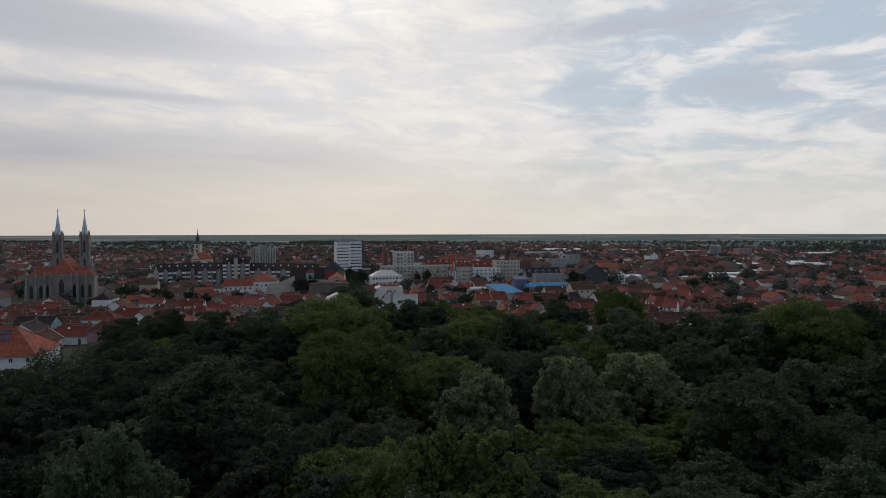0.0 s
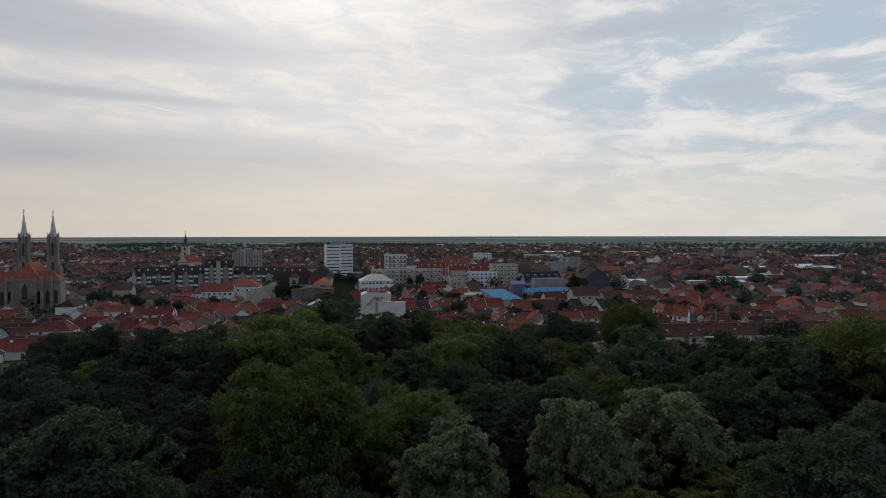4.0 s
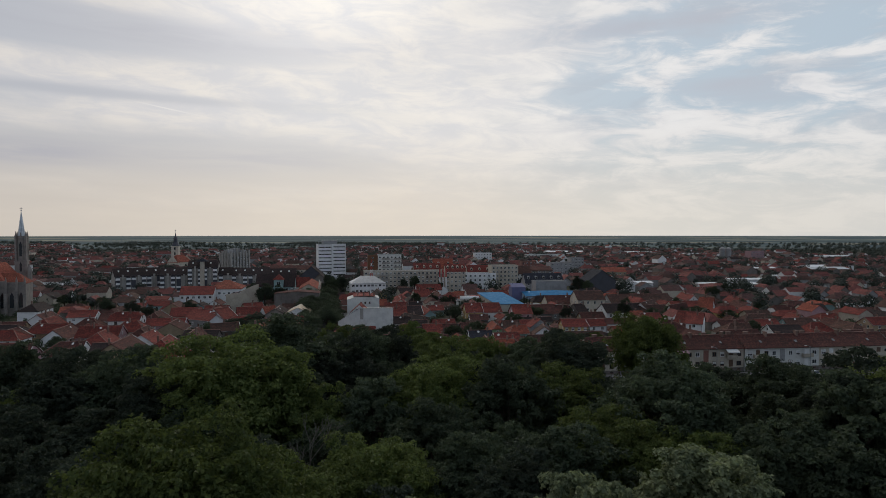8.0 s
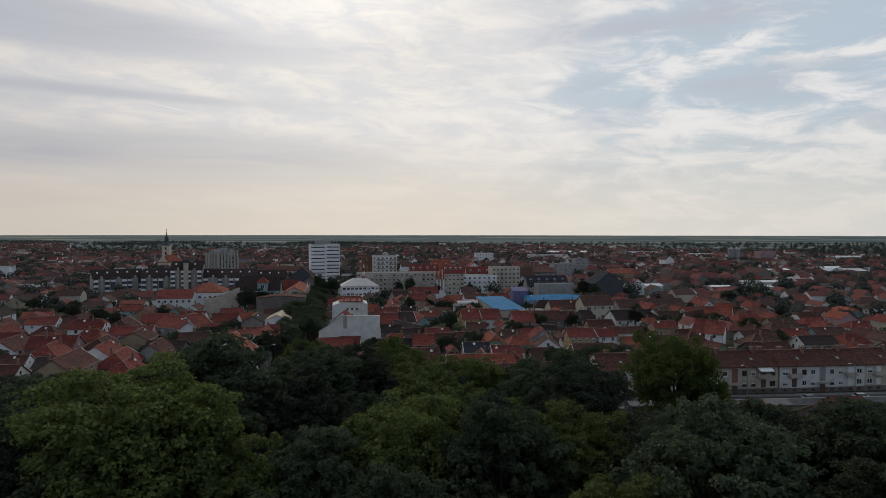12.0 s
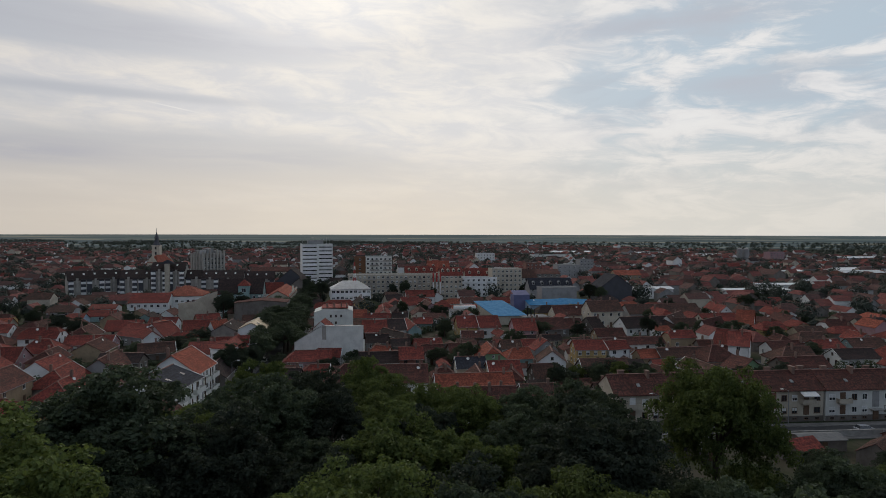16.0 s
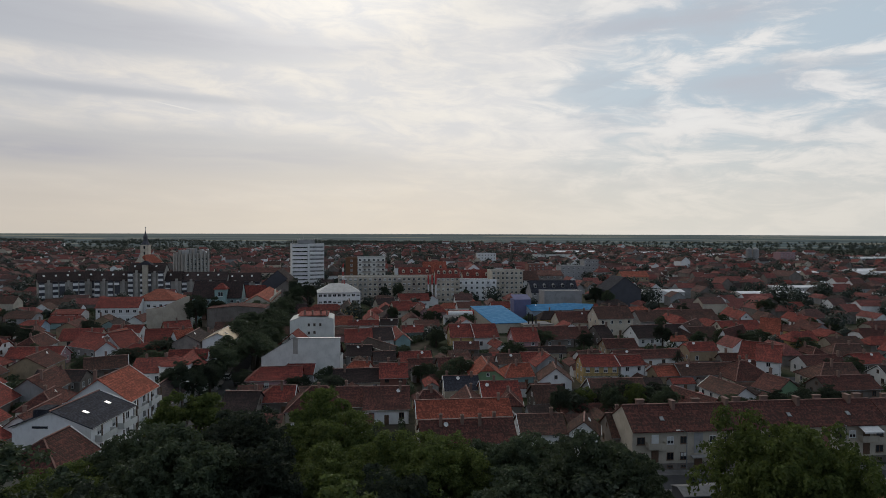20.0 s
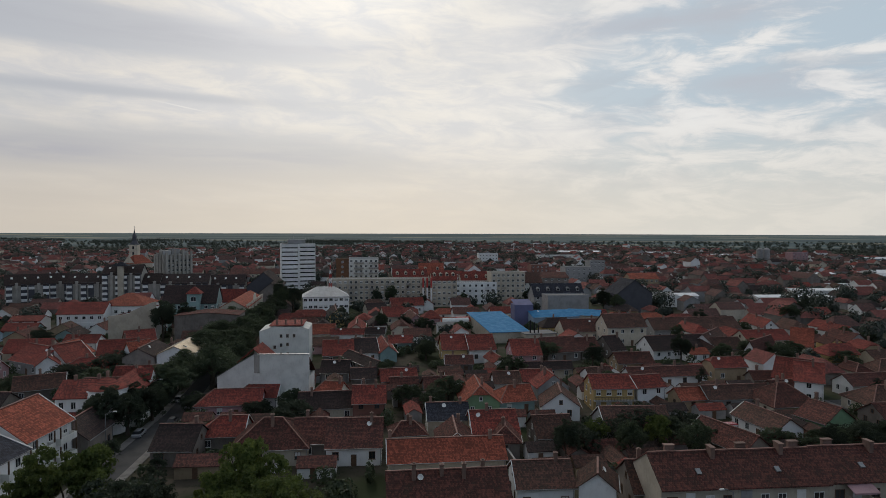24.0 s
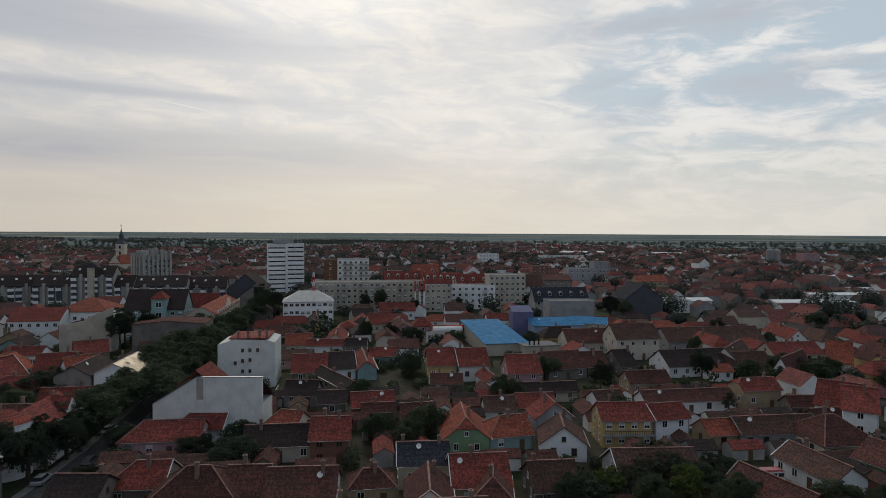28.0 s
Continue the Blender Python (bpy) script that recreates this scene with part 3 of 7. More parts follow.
    for k in range(skylights):
        d = run * (0.35 + 0.3 * rnd.random())
        sx = -L / 2 + (k + 0.7 + 0.3 * rnd.random()) * L / (skylights + 0.6)
        sk = Shape().box(-0.4, -0.55, 0.02, 0.4, 0.55, 0.12)
        ob = under("skylight", sk.mesh("skylight", METAL), rf, pose(sx, -d, ridge - d * slope, math.degrees(math.atan(slope))))
        under("pane", Shape().box(-0.32, -0.47, 0.12, 0.32, 0.47, 0.14).mesh("pane", GLASS), ob)
    return top


def block(x, y, rot, L, W, h, floors, wall="white", bays=8, label="", category="apartment block", roof=None, rise=3.0, hip="", parapet=0.5, band=None, ww=1.4, wh=1.4, balcony=(), first=0.0, sides=True, dormers=0, name="apartment_block", blinds=0.3):
    """A larger building: storeys of windows, string courses, a flat roof with parapet or a pitched one."""
    rnd = random.Random(int(x * 3 + y * 11))
    claim(x, y, rot, L, W, 1.0)
    top = thing(name, pose(x, y, 0, 0, 0, rot), label, category)
    if roof:
        hips = [W / 2 * 0.95 if c in hip else 0.0 for c in "lr"]
        under("wall", wall_mesh(L, W, h, h + rise, [v == 0 for v in hips]).mesh("wall", WALL[wall]), top)
        s, _ = roof_mesh(L, W, h, h + rise, hips, thick=0.22)
        rf = under("roof", s.mesh("roof", ROOF[roof]), top)
        for k in range(dormers):
            dx, d = -L / 2 + (k + 0.5) * L / dormers, W / 2 * 0.62
            zb = h + rise * (1 - d / (W / 2)) - 0.2
            dm = Shape().box(-0.8, -0.1, 0, 0.8, 2.2, 1.5)
            dm.face([(-1.0, -0.3, 1.5), (1.0, -0.3, 1.5), (0, -0.3, 2.3)]).face([(-1.0, -0.3, 1.5), (0, -0.3, 2.3), (0, 2.6, 2.3), (-1.0, 2.6, 1.5)]).face([(0, -0.3, 2.3), (1.0, -0.3, 1.5), (1.0, 2.6, 1.5), (0, 2.6, 2.3)])
            ob = under("dormer", CACHE.setdefault(("dormer", wall), dm.mesh("dormer", WALL[wall])), rf, pose(dx, -d, zb))
            under("pane", CACHE.setdefault("dormer_pane", Shape().box(-0.5, -0.16, 0.35, 0.5, -0.12, 1.35).mesh("pane", GLASS)), ob)
    else:
        under("wall", Shape().box(-L / 2, -W / 2, 0, L / 2, W / 2, h).mesh("wall", WALL[wall]), top)
        p = Shape()
        a, b, q = L / 2 + 0.08, W / 2 + 0.08, 0.25
        p.box(-a, -b, h, a, -b + q, h + parapet).box(-a, b - q, h, a, b, h + parapet)
        p.box(-a, -b + q, h, -a + q, b - q, h + parapet).box(a - q, -b + q, h, a, b - q, h + parapet)
        under("parapet", p.mesh("parapet", WALL[wall]), top)
        under("roof", Shape().box(-a + q, -b + q, h + 0.004, a - q, b - q, h + 0.08).mesh("roof", ROOF["felt"]), top)
    st = (h - first) / floors
    cornice = Shape()
    for f in range(1, floors):
        z = first + f * st
        cornice.box(-L / 2 - 0.05, -W / 2 - 0.07, z - 0.1, L / 2 + 0.05, -W / 2 - 0.003, z + 0.05)
    if floors > 1:
        under("string_course", cornice.mesh("string_course", WALL[band or wall]), top)
    faces = [(L, -W / 2, 0.0, bays)]
    if sides:
        faces.append((W, L / 2, 90.0 if x < 20 else -90.0, max(1, round(bays * W / L))))
    for length, off, turn, n in faces:
        for f in range(floors):
            for k in range(n):
                u = -length / 2 + (k + 0.5) * length / n
                z = first + f * st + st * 0.3
                if turn == 0:
                    px, py = u, off - 0.004
                else:
                    px, py = (off + 0.004) * (1 if turn > 0 else -1), u
                window(top, px, py, z, min(ww, length / n * 0.8), min(wh, st * 0.6), turn, FRAME, y < 500 and rnd.random() < blinds)
                if turn == 0 and k in balcony and f > 0:
                    bal = Shape()
                    bw = length / n * 0.95
                    bal.box(-bw / 2, -1.2, -0.15, bw / 2, 0, 0).box(-bw / 2, -1.2, 0, bw / 2, -1.1, 0.95)
                    bal.box(-bw / 2, -1.1, 0, -bw / 2 + 0.08, 0, 0.95).box(bw / 2 - 0.08, -1.1, 0, bw / 2, 0, 0.95)
                    under("balcony", CACHE.setdefault(("bal", round(bw, 2), band or wall), bal.mesh("balcony", WALL[band or wall])), top, pose(u, off - 0.003, first + f * st + 0.1))
    return top


# ---- trees ----
def crown_mesh(name, radius, height, cards, lobes, size, mat, seed, base=0.0):
    """A crown of many small leaf sprays set on uneven lobes, open between them."""
    r = np.random.RandomState(seed)
    # lobes fill the crown's egg
    d = r.normal(size=(lobes, 3))
    d /= np.linalg.norm(d, axis=1)[:, None]
    d[:, 2] = np.where(d[:, 2] < -0.72, -d[:, 2] * 0.5, d[:, 2])
    k = r.uniform(0.52, 0.86, lobes)[:, None]
    mid = d * k * np.array([radius, radius, height / 2])
    mid[:, 2] += base + height / 2
    rad = radius * r.uniform(0.20, 0.36, lobes)
    # each lobe carries smaller tufts with gaps between them, most of them on its upper side
    per = 15
    td = r.normal(size=(lobes * per, 3))
    td[:, 2] += 0.55
    td /= np.linalg.norm(td, axis=1)[:, None]
    big = np.repeat(rad, per)
    tuft = np.repeat(mid, per, axis=0) + td * (big * r.uniform(0.62, 1.0, lobes * per))[:, None] * np.array([1, 1, 0.8])
    trad = big * r.uniform(0.20, 0.36, lobes * per)
    pick = r.choice(lobes * per, cards, p=trad**2 / (trad**2).sum())
    n = r.normal(size=(cards, 3))
    n[:, 2] += 0.7
    n /= np.linalg.norm(n, axis=1)[:, None]
    depth = 1 - 0.4 * r.random_sample(cards) ** 2
    lump = 1 + 0.22 * np.sin(n[:, 0] * 6 + pick) * np.sin(n[:, 1] * 5 + 2 * pick) + 0.12 * r.normal(size=cards)
    at = tuft[pick] + n * (trad[pick] * depth * lump)[:, None] * np.array([1, 1, 0.72])
    tilt = n + np.array([0, 0, 0.35]) + 0.34 * r.normal(size=(cards, 3))
    tilt /= np.linalg.norm(tilt, axis=1)[:, None]
    a = np.cross(tilt, r.normal(size=(cards, 3)))
    a /= np.linalg.norm(a, axis=1)[:, None]
    b = np.cross(tilt, a)
    s = (size * r.uniform(0.6, 1.35, cards))[:, None]
    w = s * r.uniform(0.4, 0.65, cards)[:, None]
    bend = tilt * s * 0.18
    verts = np.stack([at - a * s * 0.55, at + b * w * 0.8 + bend, at + a * s * 0.6 - bend, at - b * w * 0.8 + bend], 1).reshape(-1, 3)
    faces = np.arange(cards * 4).reshape(-1, 4)
    me = bpy.data.meshes.new(name)
    me.from_pydata(verts.tolist(), [], faces.tolist())
    me.materials.append(mat)
    return me, mid, rad


def trunk_mesh(name, h, r0, mids, seed):
    rnd = random.Random(seed)
    s = Shape()
    def limb(a, b, ra, rb, n=6):
        a, b = Vector(a), Vector(b)
        d = (b - a).normalized()
        u = d.orthogonal().normalized()
        v = d.cross(u)
        A = [a + (u * math.cos(t) + v * math.sin(t)) * ra for t in (2 * math.pi * k / n for k in range(n))]
        B = [b + (u * math.cos(t) + v * math.sin(t)) * rb for t in (2 * math.pi * k / n for k in range(n))]
        for k in range(n):
            j = (k + 1) % n
            s.face([A[k], A[j], B[j], B[k]])
    p = Vector((0, 0, -0.2))
    top = Vector((rnd.uniform(-0.4, 0.4), rnd.uniform(-0.4, 0.4), h * 0.55))
    q = Vector((top.x * 0.4, top.y * 0.4, h * 0.28))
    limb(p, q, r0 * 1.25, r0, 8)
    limb(q, top, r0, r0 * 0.7, 8)
    for m in mids[: 12]:
        e = Vector(m)
        st = q.lerp(top, rnd.uniform(0.3, 1.0))
        mid = st.lerp(e, 0.5) + Vector((0, 0, 0.06 * h))
        limb(st, mid, r0 * 0.42, r0 * 0.26, 5)
        limb(mid, e, r0 * 0.26, r0 * 0.08, 5)
    return s.mesh(name, BARK)


TREE_KINDS = {}


def tree_kind(key, radius, crown, clear, cards, lobes, size, leaf, seed):
    me, mid, rad = crown_mesh("crown", radius, crown, cards, lobes, size, LEAF[leaf], seed, clear)
    TREE_KINDS[key] = (me, trunk_mesh("trunk", clear + crown, radius * 0.055 + 0.06, mid, seed), clear + crown, radius)


def tree(key, x, y, h, label, group="park trees", turn=None, wide=1.0, z=0.0):
    crown, trunk, full, _ = TREE_KINDS[key]
    k = h / full
    top = thing("tree", pose(x, y, z, 0, 0, turn if turn is not None else (x * 37 + y * 53) % 360), label, "tree", group)
    under("trunk", trunk, top, Matrix.Diagonal((k * wide, k * wide, k, 1)))
    under("crown", crown, top, Matrix.Diagonal((k * wide, k * wide, k, 1)))
    return top


tree_kind("oak", 7.5, 14.5, 3.5, 34000, 52, 0.30, "oak", 1)
tree_kind("broad", 9.0, 14.5, 4.0, 42000, 66, 0.30, "lime", 2)
tree_kind("tall", 6.0, 16.5, 3.5, 28000, 46, 0.29, "oak", 3)
tree_kind("dusk", 7.0, 14.0, 3.5, 32000, 50, 0.29, "dark", 4)
tree_kind("bloom", 6.5, 11.5, 5.0, 26000, 44, 0.31, "pale", 5)
tree_kind("lime", 5.5, 11.0, 4.0, 24000, 38, 0.27, "lime", 6)
tree_kind("yard", 2.8, 4.8, 0.9, 17000, 40, 0.115, "oak", 7)
tree_kind("bush", 2.6, 3.4, 0.2, 15000, 38, 0.11, "dark", 8)
tree_kind("poplar", 2.6, 10.0, 1.5, 13000, 34, 0.17, "dark", 9)
# ---- ground, roads ----
def make_ground():
    radii = [0, 30, 60, 100, 150, 220, 320, 470, 700, 1000, 1500, 2200, 3000, 3500, 4000, 4400, 4700, 4930]
    n = 96
    v, f = [(0, 0, 0)], []
    for r in radii[1:]:
        t = min(1, max(0, (r - 3000) / 1930))
        z = 27 * t * t * (3 - 2 * t)
        v += [(r * math.cos(2 * math.pi * k / n), r * math.sin(2 * math.pi * k / n), z) for k in range(n)]
    for k in range(n):
        f.append((0, 1 + k, 1 + (k + 1) % n))
    for j in range(len(radii) - 2):
        for k in range(n):
            a, b = 1 + j * n + k, 1 + j * n + (k + 1) % n
            f.append((a, a + n, b + n, b))
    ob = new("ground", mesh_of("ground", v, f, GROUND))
    tagged(ob, "flat earth and grass under the town, running out to strip fields", "ground", kind="structure")


make_ground()
TOWN = 9.0                            # the street grid's turn, degrees
ROADS = []


def strip(name, pts, width, mat, z, label, category, kerb=0.0):
    s = Shape()
    for (ax, ay), (bx, by) in zip(pts, pts[1:]):
        a, b = Vector((ax, ay, 0)), Vector((bx, by, 0))
        side = Vector((0, 0, 1)).cross((b - a).normalized()) * width / 2
        q = [a - side, b - side, b + side, a + side]
        s.face([(p.x, p.y, z) for p in q])
        if kerb:
            for p, r in ((q[0], q[1]), (q[2], q[3])):
                s.face([(p.x, p.y, 0), (r.x, r.y, 0), (r.x, r.y, z), (p.x, p.y, z)])
    tagged(new(name, s.mesh(name, mat)), label, category, kind="structure")


def road(pts, width, walk_w=2.2, label="worn grey asphalt street between the houses"):
    ROADS.append((pts, width / 2 + walk_w + 0.5))
    strip("road", pts, width, ASPHALT, 0.03, label, "road")
    for sgn in (-1, 1):
        off = []
        for k, (px, py) in enumerate(pts):
            a, b = pts[max(0, k - 1)], pts[min(len(pts) - 1, k + 1)]
            d = Vector((b[0] - a[0], b[1] - a[1])).normalized()
            off.append((px - d.y * sgn * (width / 2 + walk_w / 2), py + d.x * sgn * (width / 2 + walk_w / 2)))
        strip("pavement", off, walk_w, PAVING, 0.15, "grey pavement slabs with a raised kerb", "pavement", 1)


def on_road(x, y, r):
    for pts, half in ROADS:
        for (ax, ay), (bx, by) in zip(pts, pts[1:]):
            dx, dy = bx - ax, by - ay
            t = max(0, min(1, ((x - ax) * dx + (y - ay) * dy) / (dx * dx + dy * dy)))
            if math.hypot(x - ax - t * dx, y - ay - t * dy) < half + r:
                return True
    return False


road([(-33.4, 222), (-41, 284), (-60, 375), (-97, 560), (-140, 780)], 4.8, 1.6)
road([(-170, 150), (-100, 196), (-62, 216), (-34.5, 222), (60, 223.5), (150, 231.5), (330, 246)], 6.0, label="grey asphalt street along the edge of the park")
road([(118, 300), (124, 262), (127, 236)], 4.0, 1.0)
# ---- landmarks ----
def cathedral():
    """Neo-Gothic church: a tall nave with a hipped east end, lower cross arms under orange tiles, twin spired towers behind."""
    top = thing("cathedral", pose(-226, 362, 0, 0, 0, 22), "grey stone Gothic cathedral with twin metal spires and orange roof", "church")
    claim(-231, 372, 22, 42, 56, 2)
    stone = WALL["stone"]
    under("aisle_wall", wall_mesh(34, 15, 16.8, 21.8, (False, False)).mesh("aisle_wall", stone), top)
    s, _ = roof_mesh(34, 15, 16.8, 21.8, (5.0, 5.0), over=0.3, thick=0.25)
    under("aisle_roof", s.mesh("aisle_roof", ROOF["orange"]), top)
    under("nave_wall", wall_mesh(34, 15, 17.6, 26.4, (False, True)).mesh("nave_wall", stone), top, pose(0.6, 8.4, 0, 0, 0, 90))
    s, _ = roof_mesh(34, 15, 17.6, 26.6, (8.5, 0), over=0.3, thick=0.25)
    under("nave_roof", s.mesh("nave_roof", ROOF["orange"]), top, pose(0.6, 8.4, 0, 0, 0, 90))
    under("parapet", Shape().box(-17.3, -7.85, 15.9, -7.2, -7.5, 17.3).box(8.4, -7.85, 15.9, 17.3, -7.5, 17.3).box(-7.2, -9.0, 16.6, 8.4, -8.6, 18.0).mesh("parapet", stone), top)
    post = Shape().box(-0.7, -1.6, 0, 0.7, 0, 11.5).box(-0.5, -0.9, 11.5, 0.5, 0, 16.6)
    post.prism([(-0.6, -1.0), (0.6, -1.0), (0.6, 0.1), (-0.6, 0.1)], 16.6, 20.4, 0.0)
    post = post.mesh("buttress", stone)
    for bx, by in ((-16.8, -7.6), (-12.2, -7.6), (-7.6, -8.6), (-4.6, -8.7), (5.6, -8.7), (8.8, -8.6), (13.2, -7.6), (16.8, -7.6)):
        under("buttress", post, top, pose(bx, by, 0))
    def lancet(w, h):
        s = Shape()
        p = [(-w / 2, 0), (w / 2, 0), (w / 2, h * 0.75), (0, h), (-w / 2, h * 0.75)]
        s.face([(u, -0.05, v) for u, v in p])
        return s.mesh("lancet_window", GLASS)
    small, big = lancet(1.7, 8.0), lancet(2.6, 11.5)
    for lx, ly, me in ((-14.5, -7.53, small), (-9.8, -7.53, small), (-6.1, -8.64, small), (0.6, -8.64, big), (7.2, -8.64, small), (11.0, -7.53, small), (15.0, -7.53, small)):
        under("lancet_window", me, top, pose(lx, ly, 4.2))
    slit, bell = lancet(1.1, 5.5), lancet(1.3, 8.5)
    for tx, ty in ((-7.4, 29.0), (7.4, 29.0)):
        tw = under("tower", Shape().box(-2.9, -2.9, 0, 2.9, 2.9, 27).mesh("tower", stone), top, pose(tx, ty, 0))
        under("belfry", Shape().prism(ring(2.75, 8, math.pi / 8), 27, 41).mesh("belfry", stone), tw)
        under("gallery", Shape().box(-3.1, -3.1, 26.4, 3.1, 3.1, 27.1).mesh("gallery", stone), tw)
        under("cornice", Shape().prism(ring(3.0, 8, math.pi / 8), 39.6, 40.4).mesh("cornice", stone), tw)
        for a in range(4):
            cx, cy = 2.35 * (1 if a % 2 else -1), 2.35 * (1 if a > 1 else -1)
            pin = Shape().box(cx - 0.42, cy - 0.42, 27, cx + 0.42, cy + 0.42, 40.5)
            pin.prism([(cx - 0.42, cy - 0.42), (cx + 0.42, cy - 0.42), (cx + 0.42, cy + 0.42), (cx - 0.42, cy + 0.42)], 40.5, 44.0, 0.0)
            under("pinnacle", pin.mesh("pinnacle", stone), tw)
            px, py = 2.3 * math.cos(a * math.pi / 2), 2.3 * math.sin(a * math.pi / 2)
            under("gablet", Shape().prism(ring(0.6, 4, 0, px, py), 39.5, 43.4, 0.0).mesh("gablet", stone), tw)
        under("spire", Shape().prism(ring(1.95, 8, math.pi / 8), 41, 55, 0.05).mesh("spire", ROOF["zinc"]), tw)
        cr = Shape().bar((0, 0, 54.5), (0, 0, 57.4), 0.22).bar((-0.7, 0, 56.4), (0.7, 0, 56.4), 0.2).prism(ring(0.35, 8), 55.0, 55.6)
        under("cross", cr.mesh("cross", METAL), tw)
        for z, me, off in ((29.5, bell, -2.62), (21.0, slit, -2.92), (13.0, slit, -2.92)):
            under("lancet_window", me, tw, pose(0, off, z))
    under("narthex", wall_mesh(21, 7, 18, 22).mesh("narthex", stone), top, pose(0, 29.0, 0))
    for bx in (-11.2, 11.2):
        under("stair_turret", Shape().prism(ring(1.6, 8), 0, 21).prism(ring(1.7, 8), 21, 25.5, 0.0).mesh("stair_turret", stone), top, pose(bx, 26.5, 0))


def old_church():
    """Baroque tower with a lantern, white walls, red nave roof."""
    x, y = -309, 768
    top = thing("church", pose(x, y, 0, 0, 0, 9), "cream baroque church tower with dark lantern and red nave roof", "church")
    claim(x, y, 9, 20, 44, 2)
    under("tower", Shape().box(-4, -4, 0, 4, 4, 27).box(-4.4, -4.4, 22, 4.4, 4.4, 22.7).box(-4.4, -4.4, 27, 4.4, 4.4, 27.8).mesh("tower", WALL["cream"]), top)
    cap = Shape().prism(ring(4.6, 8, math.pi / 8), 27.8, 32, 0.5).prism(ring(2.1, 8, math.pi / 8), 32, 36).prism(ring(2.9, 8, math.pi / 8), 36, 39, 0.35).prism(ring(1.0, 8), 39, 44.5, 0.0)
    under("lantern", cap.mesh("lantern", WALL["dark"]), top)
    under("cross", Shape().bar((0, 0, 44), (0, 0, 47.2), 0.3).bar((-0.8, 0, 46.2), (0.8, 0, 46.2), 0.25).mesh("cross", METAL), top)
    for z in (17.5, 23.4):
        under("window", Shape().box(-0.9, -4.05, z, 0.9, -3.99, z + 3.0).mesh("window", GLASS), top)
    under("nave_wall", wall_mesh(22, 15, 10, 18).mesh("nave_wall", WALL["cream"]), top, pose(8, -14, 0, 0, 0, 60))
    s, _ = roof_mesh(22, 15, 10, 18, (6, 6))
    under("nave_roof", s.mesh("nave_roof", ROOF["orange"]), top, pose(8, -14, 0, 0, 0, 60))


def highrise():
    """White slab tower: bands of white balcony fronts over dark window strips."""
    L, W, h, n = 23.5, 15.0, 33.0, 11
    x, y, rot = -91, 582, 20
    top = thing("tower_block", pose(x, y, 0, 0, 0, rot), "white high-rise block with banded balconies and dark window strips", "apartment block")
    claim(x, y, rot, L, W, 3)
    under("core", Shape().box(-L / 2 + 0.3, -W / 2 + 1.3, 0, L / 2 - 0.3, W / 2, h).mesh("core", WALL["dark"]), top)
    under("end_wall", Shape().box(L / 2 - 0.3, -W / 2 + 0.3, 0, L / 2, W / 2, h + 0.4).mesh("end_wall", WALL["white"]), top)
    under("end_wall", Shape().box(-L / 2, -W / 2 + 0.3, 0, -L / 2 + 0.3, W / 2, h + 0.4).mesh("end_wall", WALL["white"]), top)
    under("dividing_wall", Shape().box(-0.5, -W / 2 - 0.4, 0, 0.9, W / 2 - 1, h + 0.2).mesh("dividing_wall", WALL["white"]), top)
    st = h / n
    for f in range(1, n + 1):
        z = f * st
        for x0, x1, d in ((-L / 2, -0.6, 0.0), (1.0, L / 2, 0.0)):
            z += 0.0 if x0 < -1 else 0.35
            b = Shape().box(x0, -W / 2, z - 2.05, x1, -W / 2 + 0.15, z).box(x0, -W / 2 + 0.15, z - 2.2, x1, -W / 2 + 1.4, z - 2.05)
            under("balcony_front", b.mesh("balcony_front", WALL["white"]), top)
    for f in range(n):
        for k in range(4):
            wx = -L / 2 + 3.0 + k * (L - 6.0) / 3
            window(top, wx, -W / 2 + 1.29, f * st + 0.25, 4.4, 1.3, 0, FRAME_BROWN)
    under("roof", Shape().box(-L / 2 + 0.1, -W / 2 + 0.1, h, L / 2 - 0.1, W / 2 - 0.1, h + 0.35).mesh("roof", ROOF["felt"]), top)
    under("lift_house", Shape().box(-7, -4, h + 0.35, 5, 4, h + 3.2).mesh("lift_house", WALL["grey"]), top)
    m = Shape()
    for k in range(9):
        mx = -11 + k * 2.7
        m.bar((mx, -2 + (k % 3), h + 0.3), (mx, -2 + (k % 3), h + 2.8 + (k * 5 % 4) * 0.9), 0.16)
    tagged(under("aerial_group", m.mesh("aerial_group", METAL), top), kind="stuff")


